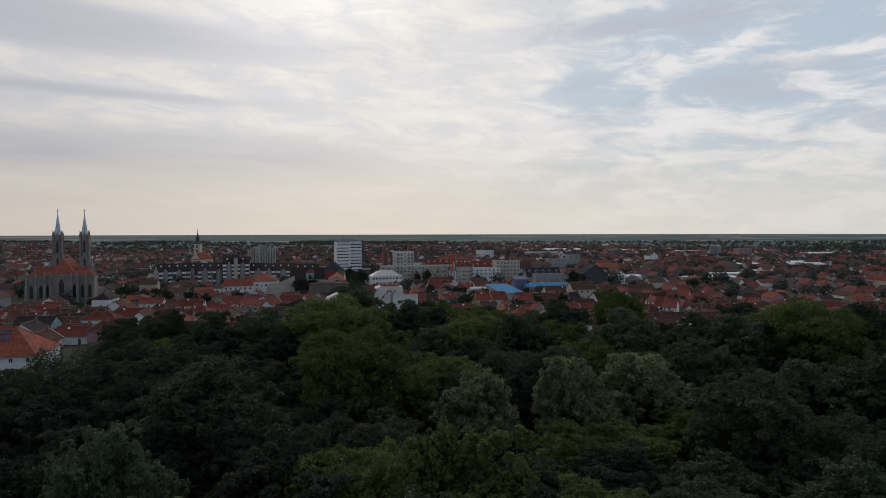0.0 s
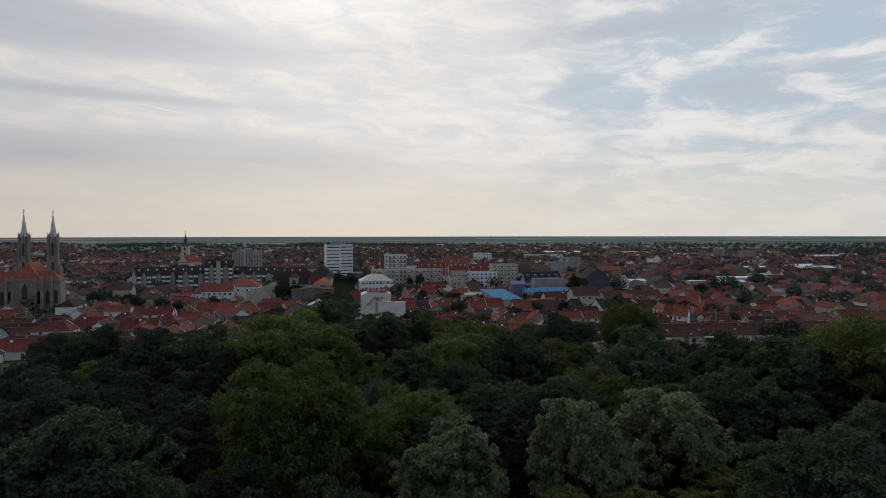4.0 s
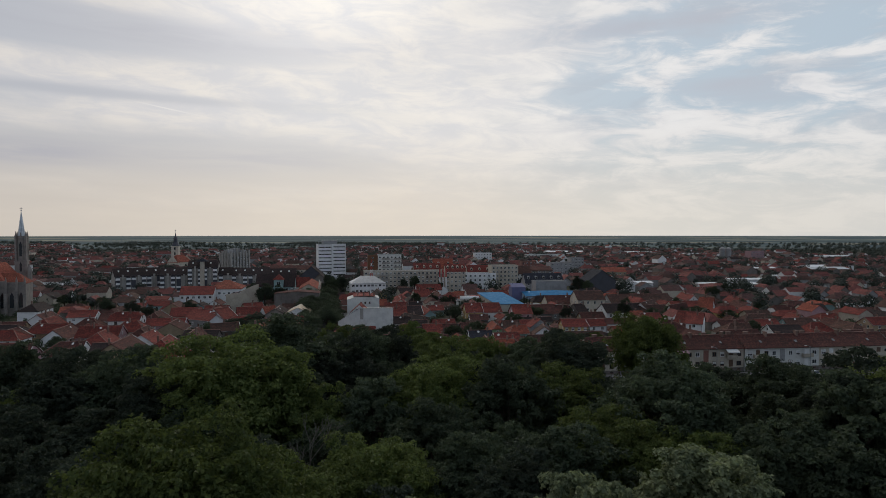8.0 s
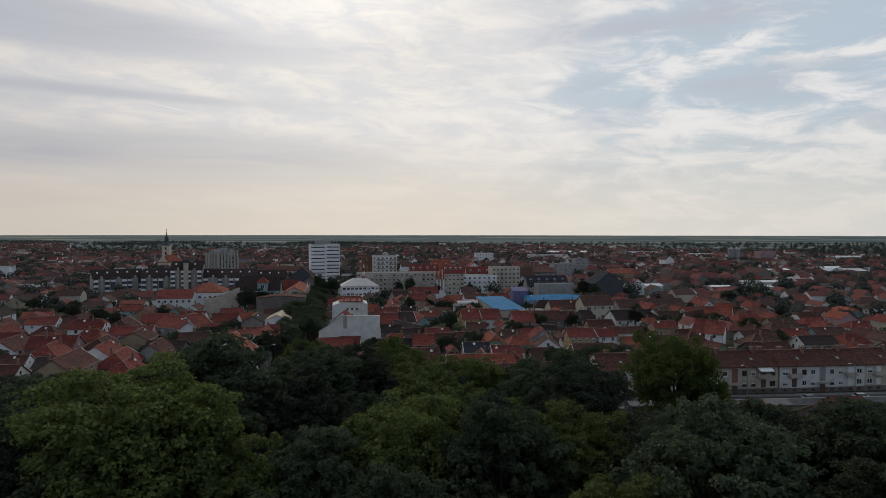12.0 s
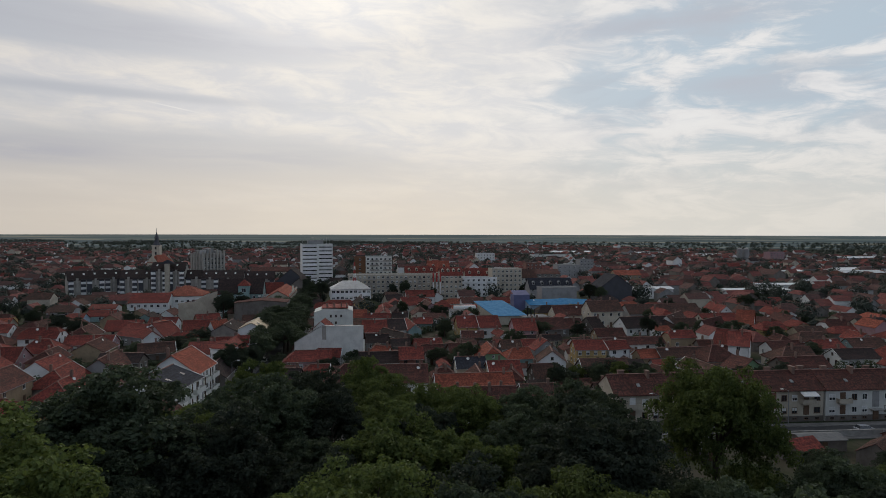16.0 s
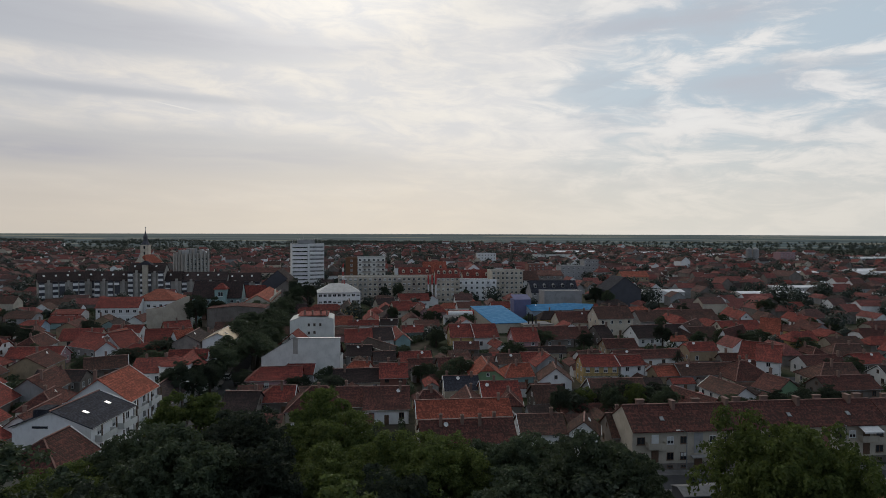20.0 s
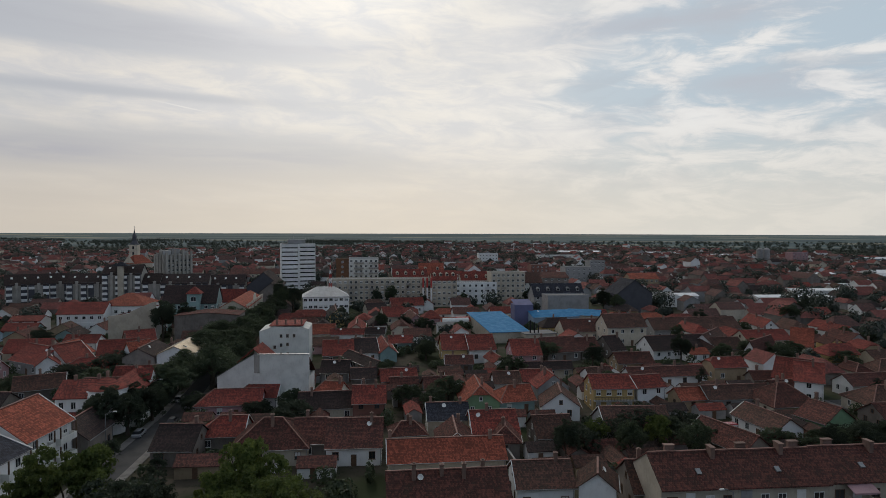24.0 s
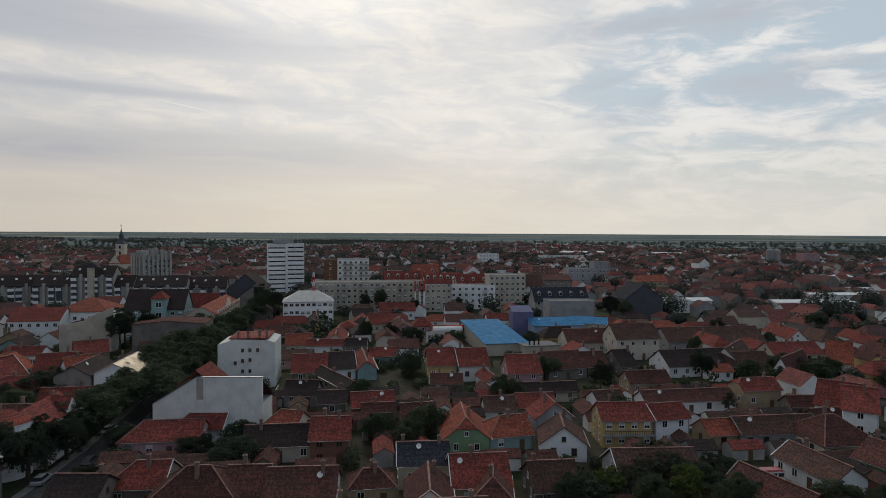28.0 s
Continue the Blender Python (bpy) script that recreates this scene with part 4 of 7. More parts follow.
def grey_tower():
    """Concrete point block with ribbed piers and a ragged roofline."""
    x, y, rot, L, W, h = -159, 534, 48, 17, 17, 27.0
    top = thing("tower_block", pose(x, y, 0, 0, 0, rot), "grey concrete point block with vertical piers and stepped roofline", "apartment block")
    claim(x, y, rot, L, W, 3)
    under("core", Shape().box(-L / 2, -W / 2, 0, L / 2, W / 2, h).mesh("core", WALL["concrete"]), top)
    for k in range(7):
        px = -L / 2 + 0.8 + k * (L - 1.6) / 6
        hh = h + (1.5, 0.5, 3.2, 0.8, 3.4, 1.6, 2.4)[k]
        under("pier", Shape().box(px - 0.65, -W / 2 - 1.0, 0, px + 0.65, -W / 2 - 0.003, hh).mesh("pier", WALL["concrete"]), top)
    for k in range(6):
        px = -L / 2 + 0.8 + (k + 0.5) * (L - 1.6) / 6
        for f in range(8):
            window(top, px, -W / 2 - 0.01, 1.2 + f * 3.05, 1.7, 1.6, 0, None, (k * 7 + f * 3) % 5 == 0)
    for k in range(4):
        py = -W / 2 + 2.2 + k * (W - 4.4) / 3
        under("pier", Shape().box(-L / 2 - 0.8, py - 1.1, 0, -L / 2 - 0.003, py + 1.1, h + (0.4, 2.0, 1.2, 0.2)[k]).mesh("pier", WALL["concrete"]), top)
    for px, py, w, hh in ((-5, 0, 5, 2.6), (1, 1, 5, 3.6), (6, -1, 4, 2.2)):
        under("roof_house", Shape().box(px - w / 2, py - 3, h, px + w / 2, py + 3, h + hh).mesh("roof_house", WALL["grey"]), top)


cathedral()
old_church()
highrise()
grey_tower()
# ---- larger buildings ----
def terrace(k, wall):
    """One house of the three-storey terrace by the park: basement windows, two floors, balconies, tiled roof."""
    s = 12.2 + 24.6 * k
    a = radians(6.2)
    x, y = 51.2 + s * math.cos(a) - 4.8 * math.sin(a), 228.2 + s * math.sin(a) + 4.8 * math.cos(a) + (0.0, 0.5, 0.2, 0.7, 0.1)[k % 5]
    L, W, eave, ridge = 24.3, 9.6, 7.5, 10.5
    claim(x, y, 6.2, L, W, 1)
    top = thing("terrace_house", pose(x, y, 0, 0, 0, 6.2), f"{wall} plastered terrace block with small balconies and weathered brown tiles", "apartment block", "terrace by the park")
    under("wall", wall_mesh(L, W, eave, ridge).mesh("wall", WALL[wall]), top)
    r, _ = roof_mesh(L, W, eave, ridge, over=0.55, ends=0.12, thick=0.2)
    rf = under("roof", r.mesh("roof", ROOF["brown"]), top)
    under("ridge_tiles", Shape().bar((-L / 2, 0, ridge + 0.04), (L / 2, 0, ridge + 0.04), 0.32, 0.16).mesh("ridge_tiles", RIDGE), rf)
    under("plinth", Shape().box(-L / 2 + 0.01, -W / 2 - 0.06, 0, L / 2 - 0.01, -W / 2 - 0.003, 1.25).mesh("plinth", WALL["dull"]), top)
    rnd = random.Random(k + 5)
    cols = [-10.6, -8.0, -5.2, -2.7, 2.7, 5.2, 8.0, 10.6]
    for f, z in enumerate((1.85, 4.7)):
        for j, wx in enumerate(cols):
            if j in (1, 6):
                door(top, wx, -W / 2 - 0.004, z - 0.35, 1.3, 2.1, 0, FRAME if rnd.random() < 0.4 else FRAME_BROWN)
                b = Shape().box(-1.6, -1.15, -0.16, 1.6, 0, 0)
                b.box(-1.6, -1.15, 0, 1.6, -1.07, 0.9).box(-1.6, -1.07, 0, -1.52, 0, 0.9).box(1.52, -1.07, 0, 1.6, 0, 0.9)
                if f:
                    under("balcony", CACHE.setdefault(("terrace_balcony", wall), b.mesh("balcony", WALL["chalk" if k % 2 else "cream"])), top, pose(wx, -W / 2 - 0.003, z - 0.38))
            else:
                window(top, wx, -W / 2 - 0.004, z, 1.5 if j in (0, 7) else 1.25, 1.35, 0, FRAME if rnd.random() < 0.5 else FRAME_BROWN, rnd.random() < 0.4)
    for wx in cols:
        window(top, wx, -W / 2 - 0.063, 0.45, 1.0, 0.5, 0, FRAME_BROWN)
    # stair glazing over the entrance
    under("stair_window", Shape().box(-0.8, -W / 2 - 0.10, 3.0, 0.8, -W / 2 - 0.003, 6.6).mesh("stair_window", WALL[("grey", "brick", "grey")[k % 3]]), top)
    door(top, 0, -W / 2 - 0.064, 0.1, 1.4, 2.2, 0)
    under("canopy", Shape().box(-1.5, -1.3, 2.45, 1.5, 0, 2.62).mesh("canopy", CONCRETE), top, pose(0, -W / 2 - 0.003, 0))
    for cx, cy, hh in ((-8.5, 0.9, 2.4), (-3.0, -0.6, 2.4), (2.5, 1.2, 2.6), (7.5, -0.3, 2.4), (10.2, 0.6, 2.2)):
        c = under("chimney", CACHE.setdefault("terrace_chimney", Shape().box(-0.7, -0.3, 0, 0.7, 0.3, 2.0).box(-0.8, -0.4, 2.0, 0.8, 0.4, 2.14).mesh("chimney", CHIMNEY)), top, pose(cx, cy, ridge - 0.95 - abs(cy) * 0.5, 0, 0, (0, 90)[int(cx) % 2]))
    for sx in (-6.0, 5.6):
        d = 3.0
        under("skylight", CACHE.setdefault("roof_hatch", Shape().box(-0.35, -0.45, 0.0, 0.35, 0.45, 0.16).mesh("skylight", METAL)), rf, pose(sx, -d, ridge - d * 0.628 + 0.02, 32))
    if k == 1:
        aw = Shape()
        aw.face([(-1.9, -1.9, -0.75), (1.9, -1.9, -0.75), (1.9, 0, 0), (-1.9, 0, 0)])
        aw.face([(-1.9, 0, -0.05), (1.9, 0, -0.05), (1.9, -1.9, -0.8), (-1.9, -1.9, -0.8)])
        aw.box(-1.9, -1.92, -1.0, 1.9, -1.88, -0.76)
        under("awning", aw.mesh("awning", FRAME), top, pose(8.0, -W / 2 - 0.01, 7.0), "white canvas awning over a balcony")
        under("awning", aw.mesh("awning", WALL["pink"]), top, pose(-8.0, -W / 2 - 0.01, 7.0), "faded pink awning over a balcony")


for n, w in enumerate(("cream", "cream", "chalk", "cream", "chalk")):
    terrace(n, w)


def white_firewall():
    """Tall white windowless end wall with one sloping shoulder, a lower tiled roof behind it."""
    top = thing("warehouse", pose(-21.0, 290.5, 0, 0, 0, 3), "tall white rendered building with a blank end wall and sloping shoulder", "building")
    claim(-22, 295, 3, 23, 10, 1)
    prof = [(-13.0, 0), (8.9, 0), (8.9, 12.4), (-4.3, 12.4), (-13.0, 7.0)]
    s = Shape()
    D = 0.5
    s.face([(x, 0, z) for x, z in prof])
    s.face([(x, D, z) for x, z in reversed(prof)])
    for k in range(5):
        a, b = prof[k], prof[(k + 1) % 5]
        s.face([(b[0], 0, b[1]), (a[0], 0, a[1]), (a[0], D, a[1]), (b[0], D, b[1])])
    under("end_wall", s.mesh("end_wall", WALL["chalk"]), top)
    cop = Shape().bar((-13.1, 0.2, 7.05), (-4.3, 0.2, 12.48), 0.7, 0.12).bar((-4.3, 0.2, 12.48), (9.0, 0.2, 12.48), 0.7, 0.12)
    under("coping", cop.mesh("coping", METAL), top)
    under("chimney_breast", Shape().box(-4.2, -0.18, 8.0, -2.9, -0.003, 12.3).mesh("chimney_breast", WALL["concrete"]), top)
    body = Shape().prism([(-12.6, 0.51), (8.6, 0.51), (8.6, 9.0), (-12.6, 9.0)], 0, 6.6)
    under("wall", body.mesh("wall", WALL["chalk"]), top)
    lean = Shape()
    lean.face([(8.9, 0.52, 11.8), (-4.0, 0.52, 11.8), (-4.0, 9.4, 6.5), (8.9, 9.4, 6.5)])
    lean.face([(-4.0, 0.52, 11.6), (8.9, 0.52, 11.6), (8.9, 9.4, 6.3), (-4.0, 9.4, 6.3)])
    lean.face([(8.9, 0.52, 11.6), (8.9, 0.52, 11.8), (8.9, 9.4, 6.5), (8.9, 9.4, 6.3)])
    lean.face([(-4.0, 0.52, 11.8), (-4.0, 0.52, 11.6), (-4.0, 9.4, 6.3), (-4.0, 9.4, 6.5)])
    lean.face([(8.9, 9.4, 6.3), (8.9, 9.4, 6.5), (-4.0, 9.4, 6.5), (-4.0, 9.4, 6.3)])
    under("lean_roof", lean.mesh("lean_roof", ROOF["brown"]), top)
    r, _ = roof_mesh(8.0, 7.0, 10.8, 13.8, (0, 0), thick=0.2)
    under("roof", r.mesh("roof", ROOF["red"]), top, pose(-4.6, 4.9, 0, 0, 0, 90))


white_firewall()


def white_house_a():
    top = thing("apartment_house", pose(-30.2, 336.5, 0, 0, 0, 9), "white rendered three-storey house with small scattered windows and red roof", "house")
    claim(-28.9, 337, 9, 16, 13, 1)
    prof = [(-7.4, 0), (7.4, 0), (7.4, 12.0), (5.5, 12.6), (-3.5, 12.9), (-7.4, 11.6)]
    s = Shape()
    s.face([(x, -6.3, z) for x, z in prof]), s.face([(x, 6.3, z) for x, z in reversed(prof)])
    for k in range(6):
        a, b = prof[k], prof[(k + 1) % 6]
        s.face([(b[0], -6.3, b[1]), (a[0], -6.3, a[1]), (a[0], 6.3, a[1]), (b[0], 6.3, b[1])])
    under("wall", s.mesh("wall", WALL["chalk"]), top)
    for wx, wz in ((-1, 9.6), (0.9, 9.6), (2.9, 9.6), (-1, 6.8), (0.9, 7.0), (-2.9, 6.2), (-1, 4.0), (0.9, 4.0)):
        window(top, wx, -6.305, wz, 0.75, 0.95, 0, FRAME_BROWN)
    r = Shape().box(-4.6, -6.0, 13.0, 5.6, 6.2, 13.25)
    under("roof", r.mesh("roof", ROOF["red"]), top)
    for cx, cy in ((-2.5, -4), (0.2, -4.6), (3.0, -3.6), (5.0, -4.4)):
        under("chimney", chimney_mesh(1.6), top, pose(cx, cy, 13.2))


white_house_a()

block(-21.1, 496, 9, 59, 12, 14.8, 5, "cream", 20, "long grey-beige five-storey apartment block with rows of balconies", ww=1.5, balcony=(1, 4, 5, 8, 11, 12, 15, 18, 19), sides=False, band="concrete")
block(15.7, 492.9, 9, 14.2, 12, 15.3, 5, "cream", 5, "cream apartment house with steep red dormered roof", roof="red", rise=4.8, balcony=(0, 4), sides=False, dormers=4)
block(-5, 514, 9, 20.4, 12, 14.4, 4, "cream", 6, "apartment house with a steep red mansard roof", roof="red", rise=5.2, sides=False, dormers=4)
block(7, 534, 9, 15.4, 12, 15.3, 4, "cream", 5, "tall apartment house with a steep bright red roof", roof="orange", rise=7.0, sides=False, dormers=2)
block(34.8, 518, 9, 18.7, 12, 12.0, 4, "cream", 6, "apartment house under a long red dormered roof", roof="red", rise=6.0, sides=False, dormers=3)
block(33.9, 504.4, 9, 24.4, 11, 12.4, 4, "white", 7, "white four-storey apartment block with recessed balconies", balcony=(1, 2, 5), sides=False)
block(52.7, 509.4, 9, 20.2, 13, 18.0, 6, "cream", 7, "cream six-storey apartment block with a plain end wall", balcony=(2,), sides=False)
block(68.4, 521, 9, 12.0, 12, 11.8, 4, "chalk", 4, "pale stepped apartment house with a grey tiled roof", roof="moss", rise=5.4, sides=False)
block(88, 560, 9, 18, 16, 12.0, 4, "stone", 4, "grey-brown apartment house with a shallow tiled roof", roof="brown", rise=3.0, sides=False)
block(-47.9, 526, 9, 7.7, 12, 24.8, 8, "rust", 1, "brown rendered tower block with few windows", sides=False)
block(-34.9, 527, 9, 18.1, 12, 25.3, 8, "chalk", 6, "pale eight-storey apartment block with stacked balconies", balcony=(1, 2, 4, 5), sides=False, band="concrete")
block(-42.5, 450.3, 14, 22.2, 15, 10.2, 3, "white", 9, "white office building with bands of windows and metal mansard roof", "office", roof="zinc", rise=4.2, hip="lr", ww=1.7, name="office_building")
block(76.8, 474, 9, 27.2, 12, 8.6, 3, "grey", 7, "town house with a long steep slate roof and skylights", roof="slate", rise=6.0, sides=False, dormers=5, name="town_house")
block(76.6, 445, 9, 20.5, 10, 11.2, 1, "grey", 1, "pale flat-roofed hall with a blank grey front", "hall", parapet=0.5, sides=False, name="hall", blinds=0)
block(-93.5, 518, 99, 26, 19.5, 9.5, 3, "dark", 4, "dark rendered building with a broad steep gable", roof="dark", rise=8.4, sides=False, name="town_house")
block(-83, 498, 99, 22, 15, 7.0, 2, "dull", 3, "brown building with a broad dark gable by the street", roof="dark", rise=6.0, sides=False, name="town_house")


def balcony_row(x, y, rot, L, h, n, rise, label):
    """Concrete apartment row: stacks of pale balcony fronts over dark boxes painted as shaded recesses, steep grey
    tiled roof with roof lights.
    """
    W, bay = 13.0, 3.3
    claim(x, y, rot, L, W, 2)
    top = thing("apartment_block", pose(x, y, 0, 0, 0, rot), label, "apartment block")
    under("wall", wall_mesh(L, W, h, h + rise).mesh("wall", WALL["concrete"]), top)
    s, _ = roof_mesh(L, W, h, h + rise, (0, 0), over=0.5, thick=0.3)
    rf = under("roof", s.mesh("roof", ROOF["dark"]), top)
    st = h / n
    m = int(L / bay)
    for k in range(m):
        bx = -L / 2 + (k + 0.5) * L / m
        if k % 3 == 1:
            under("pier", Shape().box(bx - 0.7, -W / 2 - 0.9, 0, bx + 0.7, -W / 2 - 0.003, h + (0.8 if k % 2 else 0.2)).mesh("pier", WALL["concrete"]), top)
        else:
            # solid dark box proud of the wall, recess shade given as colour
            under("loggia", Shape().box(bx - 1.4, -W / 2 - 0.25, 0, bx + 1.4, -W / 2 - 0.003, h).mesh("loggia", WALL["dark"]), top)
            for f in range(n):
                b = CACHE.setdefault("row_balcony", Shape().box(-1.35, -1.0, 0, 1.35, -0.9, 1.35).box(-1.35, -0.9, -0.12, 1.35, 0, 0).mesh("balcony", WALL["white"]))
                if (k * 5 + f * 3) % 7:
                    under("balcony", b, top, pose(bx, -W / 2 - 0.253, f * st + 0.4))
    for k in range(int(L / 6)):
        d = W * 0.2
        ob = under("skylight", CACHE.setdefault("row_skylight", Shape().box(-0.5, -0.7, 0.03, 0.5, 0.7, 0.2).mesh("skylight", FRAME)), rf, pose(-L / 2 + 3 + k * 6, -d, h + rise * (1 - d / (W / 2)), math.degrees(math.atan(rise / (W / 2)))))
    return top


balcony_row(-185.3, 486.4, 12, 18.0, 13.2, 4, 4.8, "grey concrete apartment row with pale balconies under a dark roof")
_t = balcony_row(-165.2, 488.4, 12, 20.2, 18.2, 6, 4.8, "taller concrete apartment block with pale stair tower and dark roof")
under("stair_tower", Shape().box(-1.4, -9.0, 0, 1.4, -6.6, 22.4).mesh("stair_tower", WALL["cream"]), _t)
under("gable_roof", Shape().prism([(-4.2, -9.4), (4.2, -9.4), (4.2, -3.0), (-4.2, -3.0)], 22.4, 24.6, 0.15).mesh("gable_roof", ROOF["slate"]), _t)
balcony_row(-151.1, 492.4, 12, 9.6, 12.9, 4, 4.8, "short concrete apartment row with worn dark roof")
balcony_row(-134.5, 498.3, 14, 26.3, 12.4, 4, 4.8, "long concrete apartment row with pale balconies and roof lights")
balcony_row(-114.7, 511.3, 14, 20.3, 10.6, 3, 5.2, "concrete apartment row with worn dark tiled roof")
balcony_row(-210, 480, 38, 30, 13.0, 4, 5.0, "concrete apartment row set askew under a dark roof")
block(-134.1, 401, 9, 18.2, 12, 7.8, 2, "white", 6, "white two-storey school wing with a long red roof", "school", roof="red", rise=4.0, sides=False, name="school")
block(-122.2, 414, 9, 19, 18, 10.0, 2, "white", 7, "large white school building with a hipped bright red roof", "school", roof="orange", rise=4.4, hip="lr", sides=False, name="school")
block(-155, 396, 9, 12, 9, 5.0, 2, "white", 4, "low white annexe with a red lean roof", "school", roof="red", rise=1.6, sides=False, name="school_annexe")


def cream_firewall():
    """Cream building with a blank end wall whose top climbs to a half gable."""
    top = thing("building", pose(-100.8, 377.9, 0, 0, 0, 14), "building with a tall blank cream end wall rising to one side", "building")
    claim(-100.8, 378, 14, 17, 9, 0.5)
    prof = [(-8.4, 0), (8.4, 0), (8.4, 15.0), (6.6, 14.6), (-0.6, 11.4), (-1.0, 10.6), (-8.4, 9.8)]
    s = Shape()
    s.face([(x, -4.0, z) for x, z in prof])
    s.face([(x, -3.5, z) for x, z in reversed(prof)])
    for k in range(len(prof)):
        a, b = prof[k], prof[(k + 1) % len(prof)]
        s.face([(b[0], -4.0, b[1]), (a[0], -4.0, a[1]), (a[0], -3.5, a[1]), (b[0], -3.5, b[1])])
    under("end_wall", s.mesh("end_wall", WALL["cream"]), top)
    under("wall", Shape().box(-8.3, -3.49, 0, 8.3, 4.0, 8.8).mesh("wall", WALL["white"]), top)
    r = Shape()
    q = [(-8.8, -3.4, 9.4), (8.6, -3.4, 13.6), (8.6, 4.4, 13.0), (-8.8, 4.4, 8.9)]
    r.face(q), r.face([(x, y, z - 0.3) for x, y, z in reversed(q)])
    for k in range(4):
        p, w = q[k], q[(k + 1) % 4]
        r.face([(p[0], p[1], p[2] - 0.3), (w[0], w[1], w[2] - 0.3), w, p])
    under("roof", r.mesh("roof", ROOF["red"]), top)


cream_firewall()
block(-84, 431, 9, 15, 10, 9.6, 2, "white", 5, "white two-storey house with a plain bright red roof", "house", roof="red", rise=5.2, sides=False, name="town_house")


def mint_house():
    top = block(-90.4, 406, 9, 21.6, 12, 12.0, 3, "mint", 8, "mint green villa with a small hipped corner tower", "villa", roof="dark", rise=6.8, name="villa")
    under("tower", Shape().box(-0.6, -7.4, 0, 4.6, -2.4, 15.6).mesh("tower", WALL["mint"]), top)
    under("tower_roof", Shape().prism([(-1.2, -8.0), (5.2, -8.0), (5.2, -1.8), (-1.2, -1.8)], 15.6, 18.4, 0.12).mesh("tower_roof", ROOF["red"]), top)
    for z in (4.6, 8.4, 12.4):
        window(top, 2.0, -7.406, z, 2.2, 2.0)


mint_house()


def theatre():
    """Cream ornamental facade along the street with pilasters and a stepped gable, orange roofs behind, brown firewall to the park."""
    rot = 99.7
    top = thing("theatre", pose(-72.9, 417, 0, 0, 0, rot), "cream ornamental street facade with pilasters under an orange tiled roof", "building")
    claim(-72.9, 417, rot, 46, 13, 1)
    L, W, e, r = 44, 11, 10.5, 13.5
    under("wall", wall_mesh(L, W, e, r).mesh("wall", WALL["cream"]), top)
    s, _ = roof_mesh(L, W, e, r, (0, 0), thick=0.22)
    under("roof", s.mesh("roof", ROOF["orange"]), top)
    for k in range(12):
        px = -L / 2 + 0.8 + k * (L - 1.6) / 11
        under("pilaster", Shape().box(px - 0.45, -W / 2 - 0.4, 0, px + 0.45, -W / 2 - 0.003, e + 0.4).box(px - 0.6, -W / 2 - 0.55, e + 0.4, px + 0.6, -W / 2 + 0.1, e + 1.2).mesh("pilaster", WALL["cream"]), top)
    for k in range(11):
        px = -L / 2 + 0.8 + (k + 0.5) * (L - 1.6) / 11
        for z in (1.0, 4.6, 8.0):
            window(top, px, -W / 2 - 0.006, z, 1.4, 2.0)
    under("gable_crest", Shape().prism([(-4, -W / 2 - 0.3), (4, -W / 2 - 0.3), (4, -W / 2 + 0.4), (-4, -W / 2 + 0.4)], e + 0.3, e + 3.6, 0.45).mesh("gable_crest", WALL["cream"]), top)
    side = thing("warehouse", pose(-70.9, 377, 0, 0, 0, 9), "long brown brick firewall building with a shallow roof", "building")
    claim(-70.9, 377, 9, 23.5, 12, 1)
    under("wall", wall_mesh(12, 23.3, 10.6, 11.6).mesh("wall", WALL["dull"]), side, pose(0, 0, 0, 0, 0, 90))
    s, _ = roof_mesh(12, 23.3, 10.6, 11.6, (0, 0), over=0.2)
    under("roof", s.mesh("roof", ROOF["brown"]), side, pose(0, 0, 0, 0, 0, 90))


theatre()


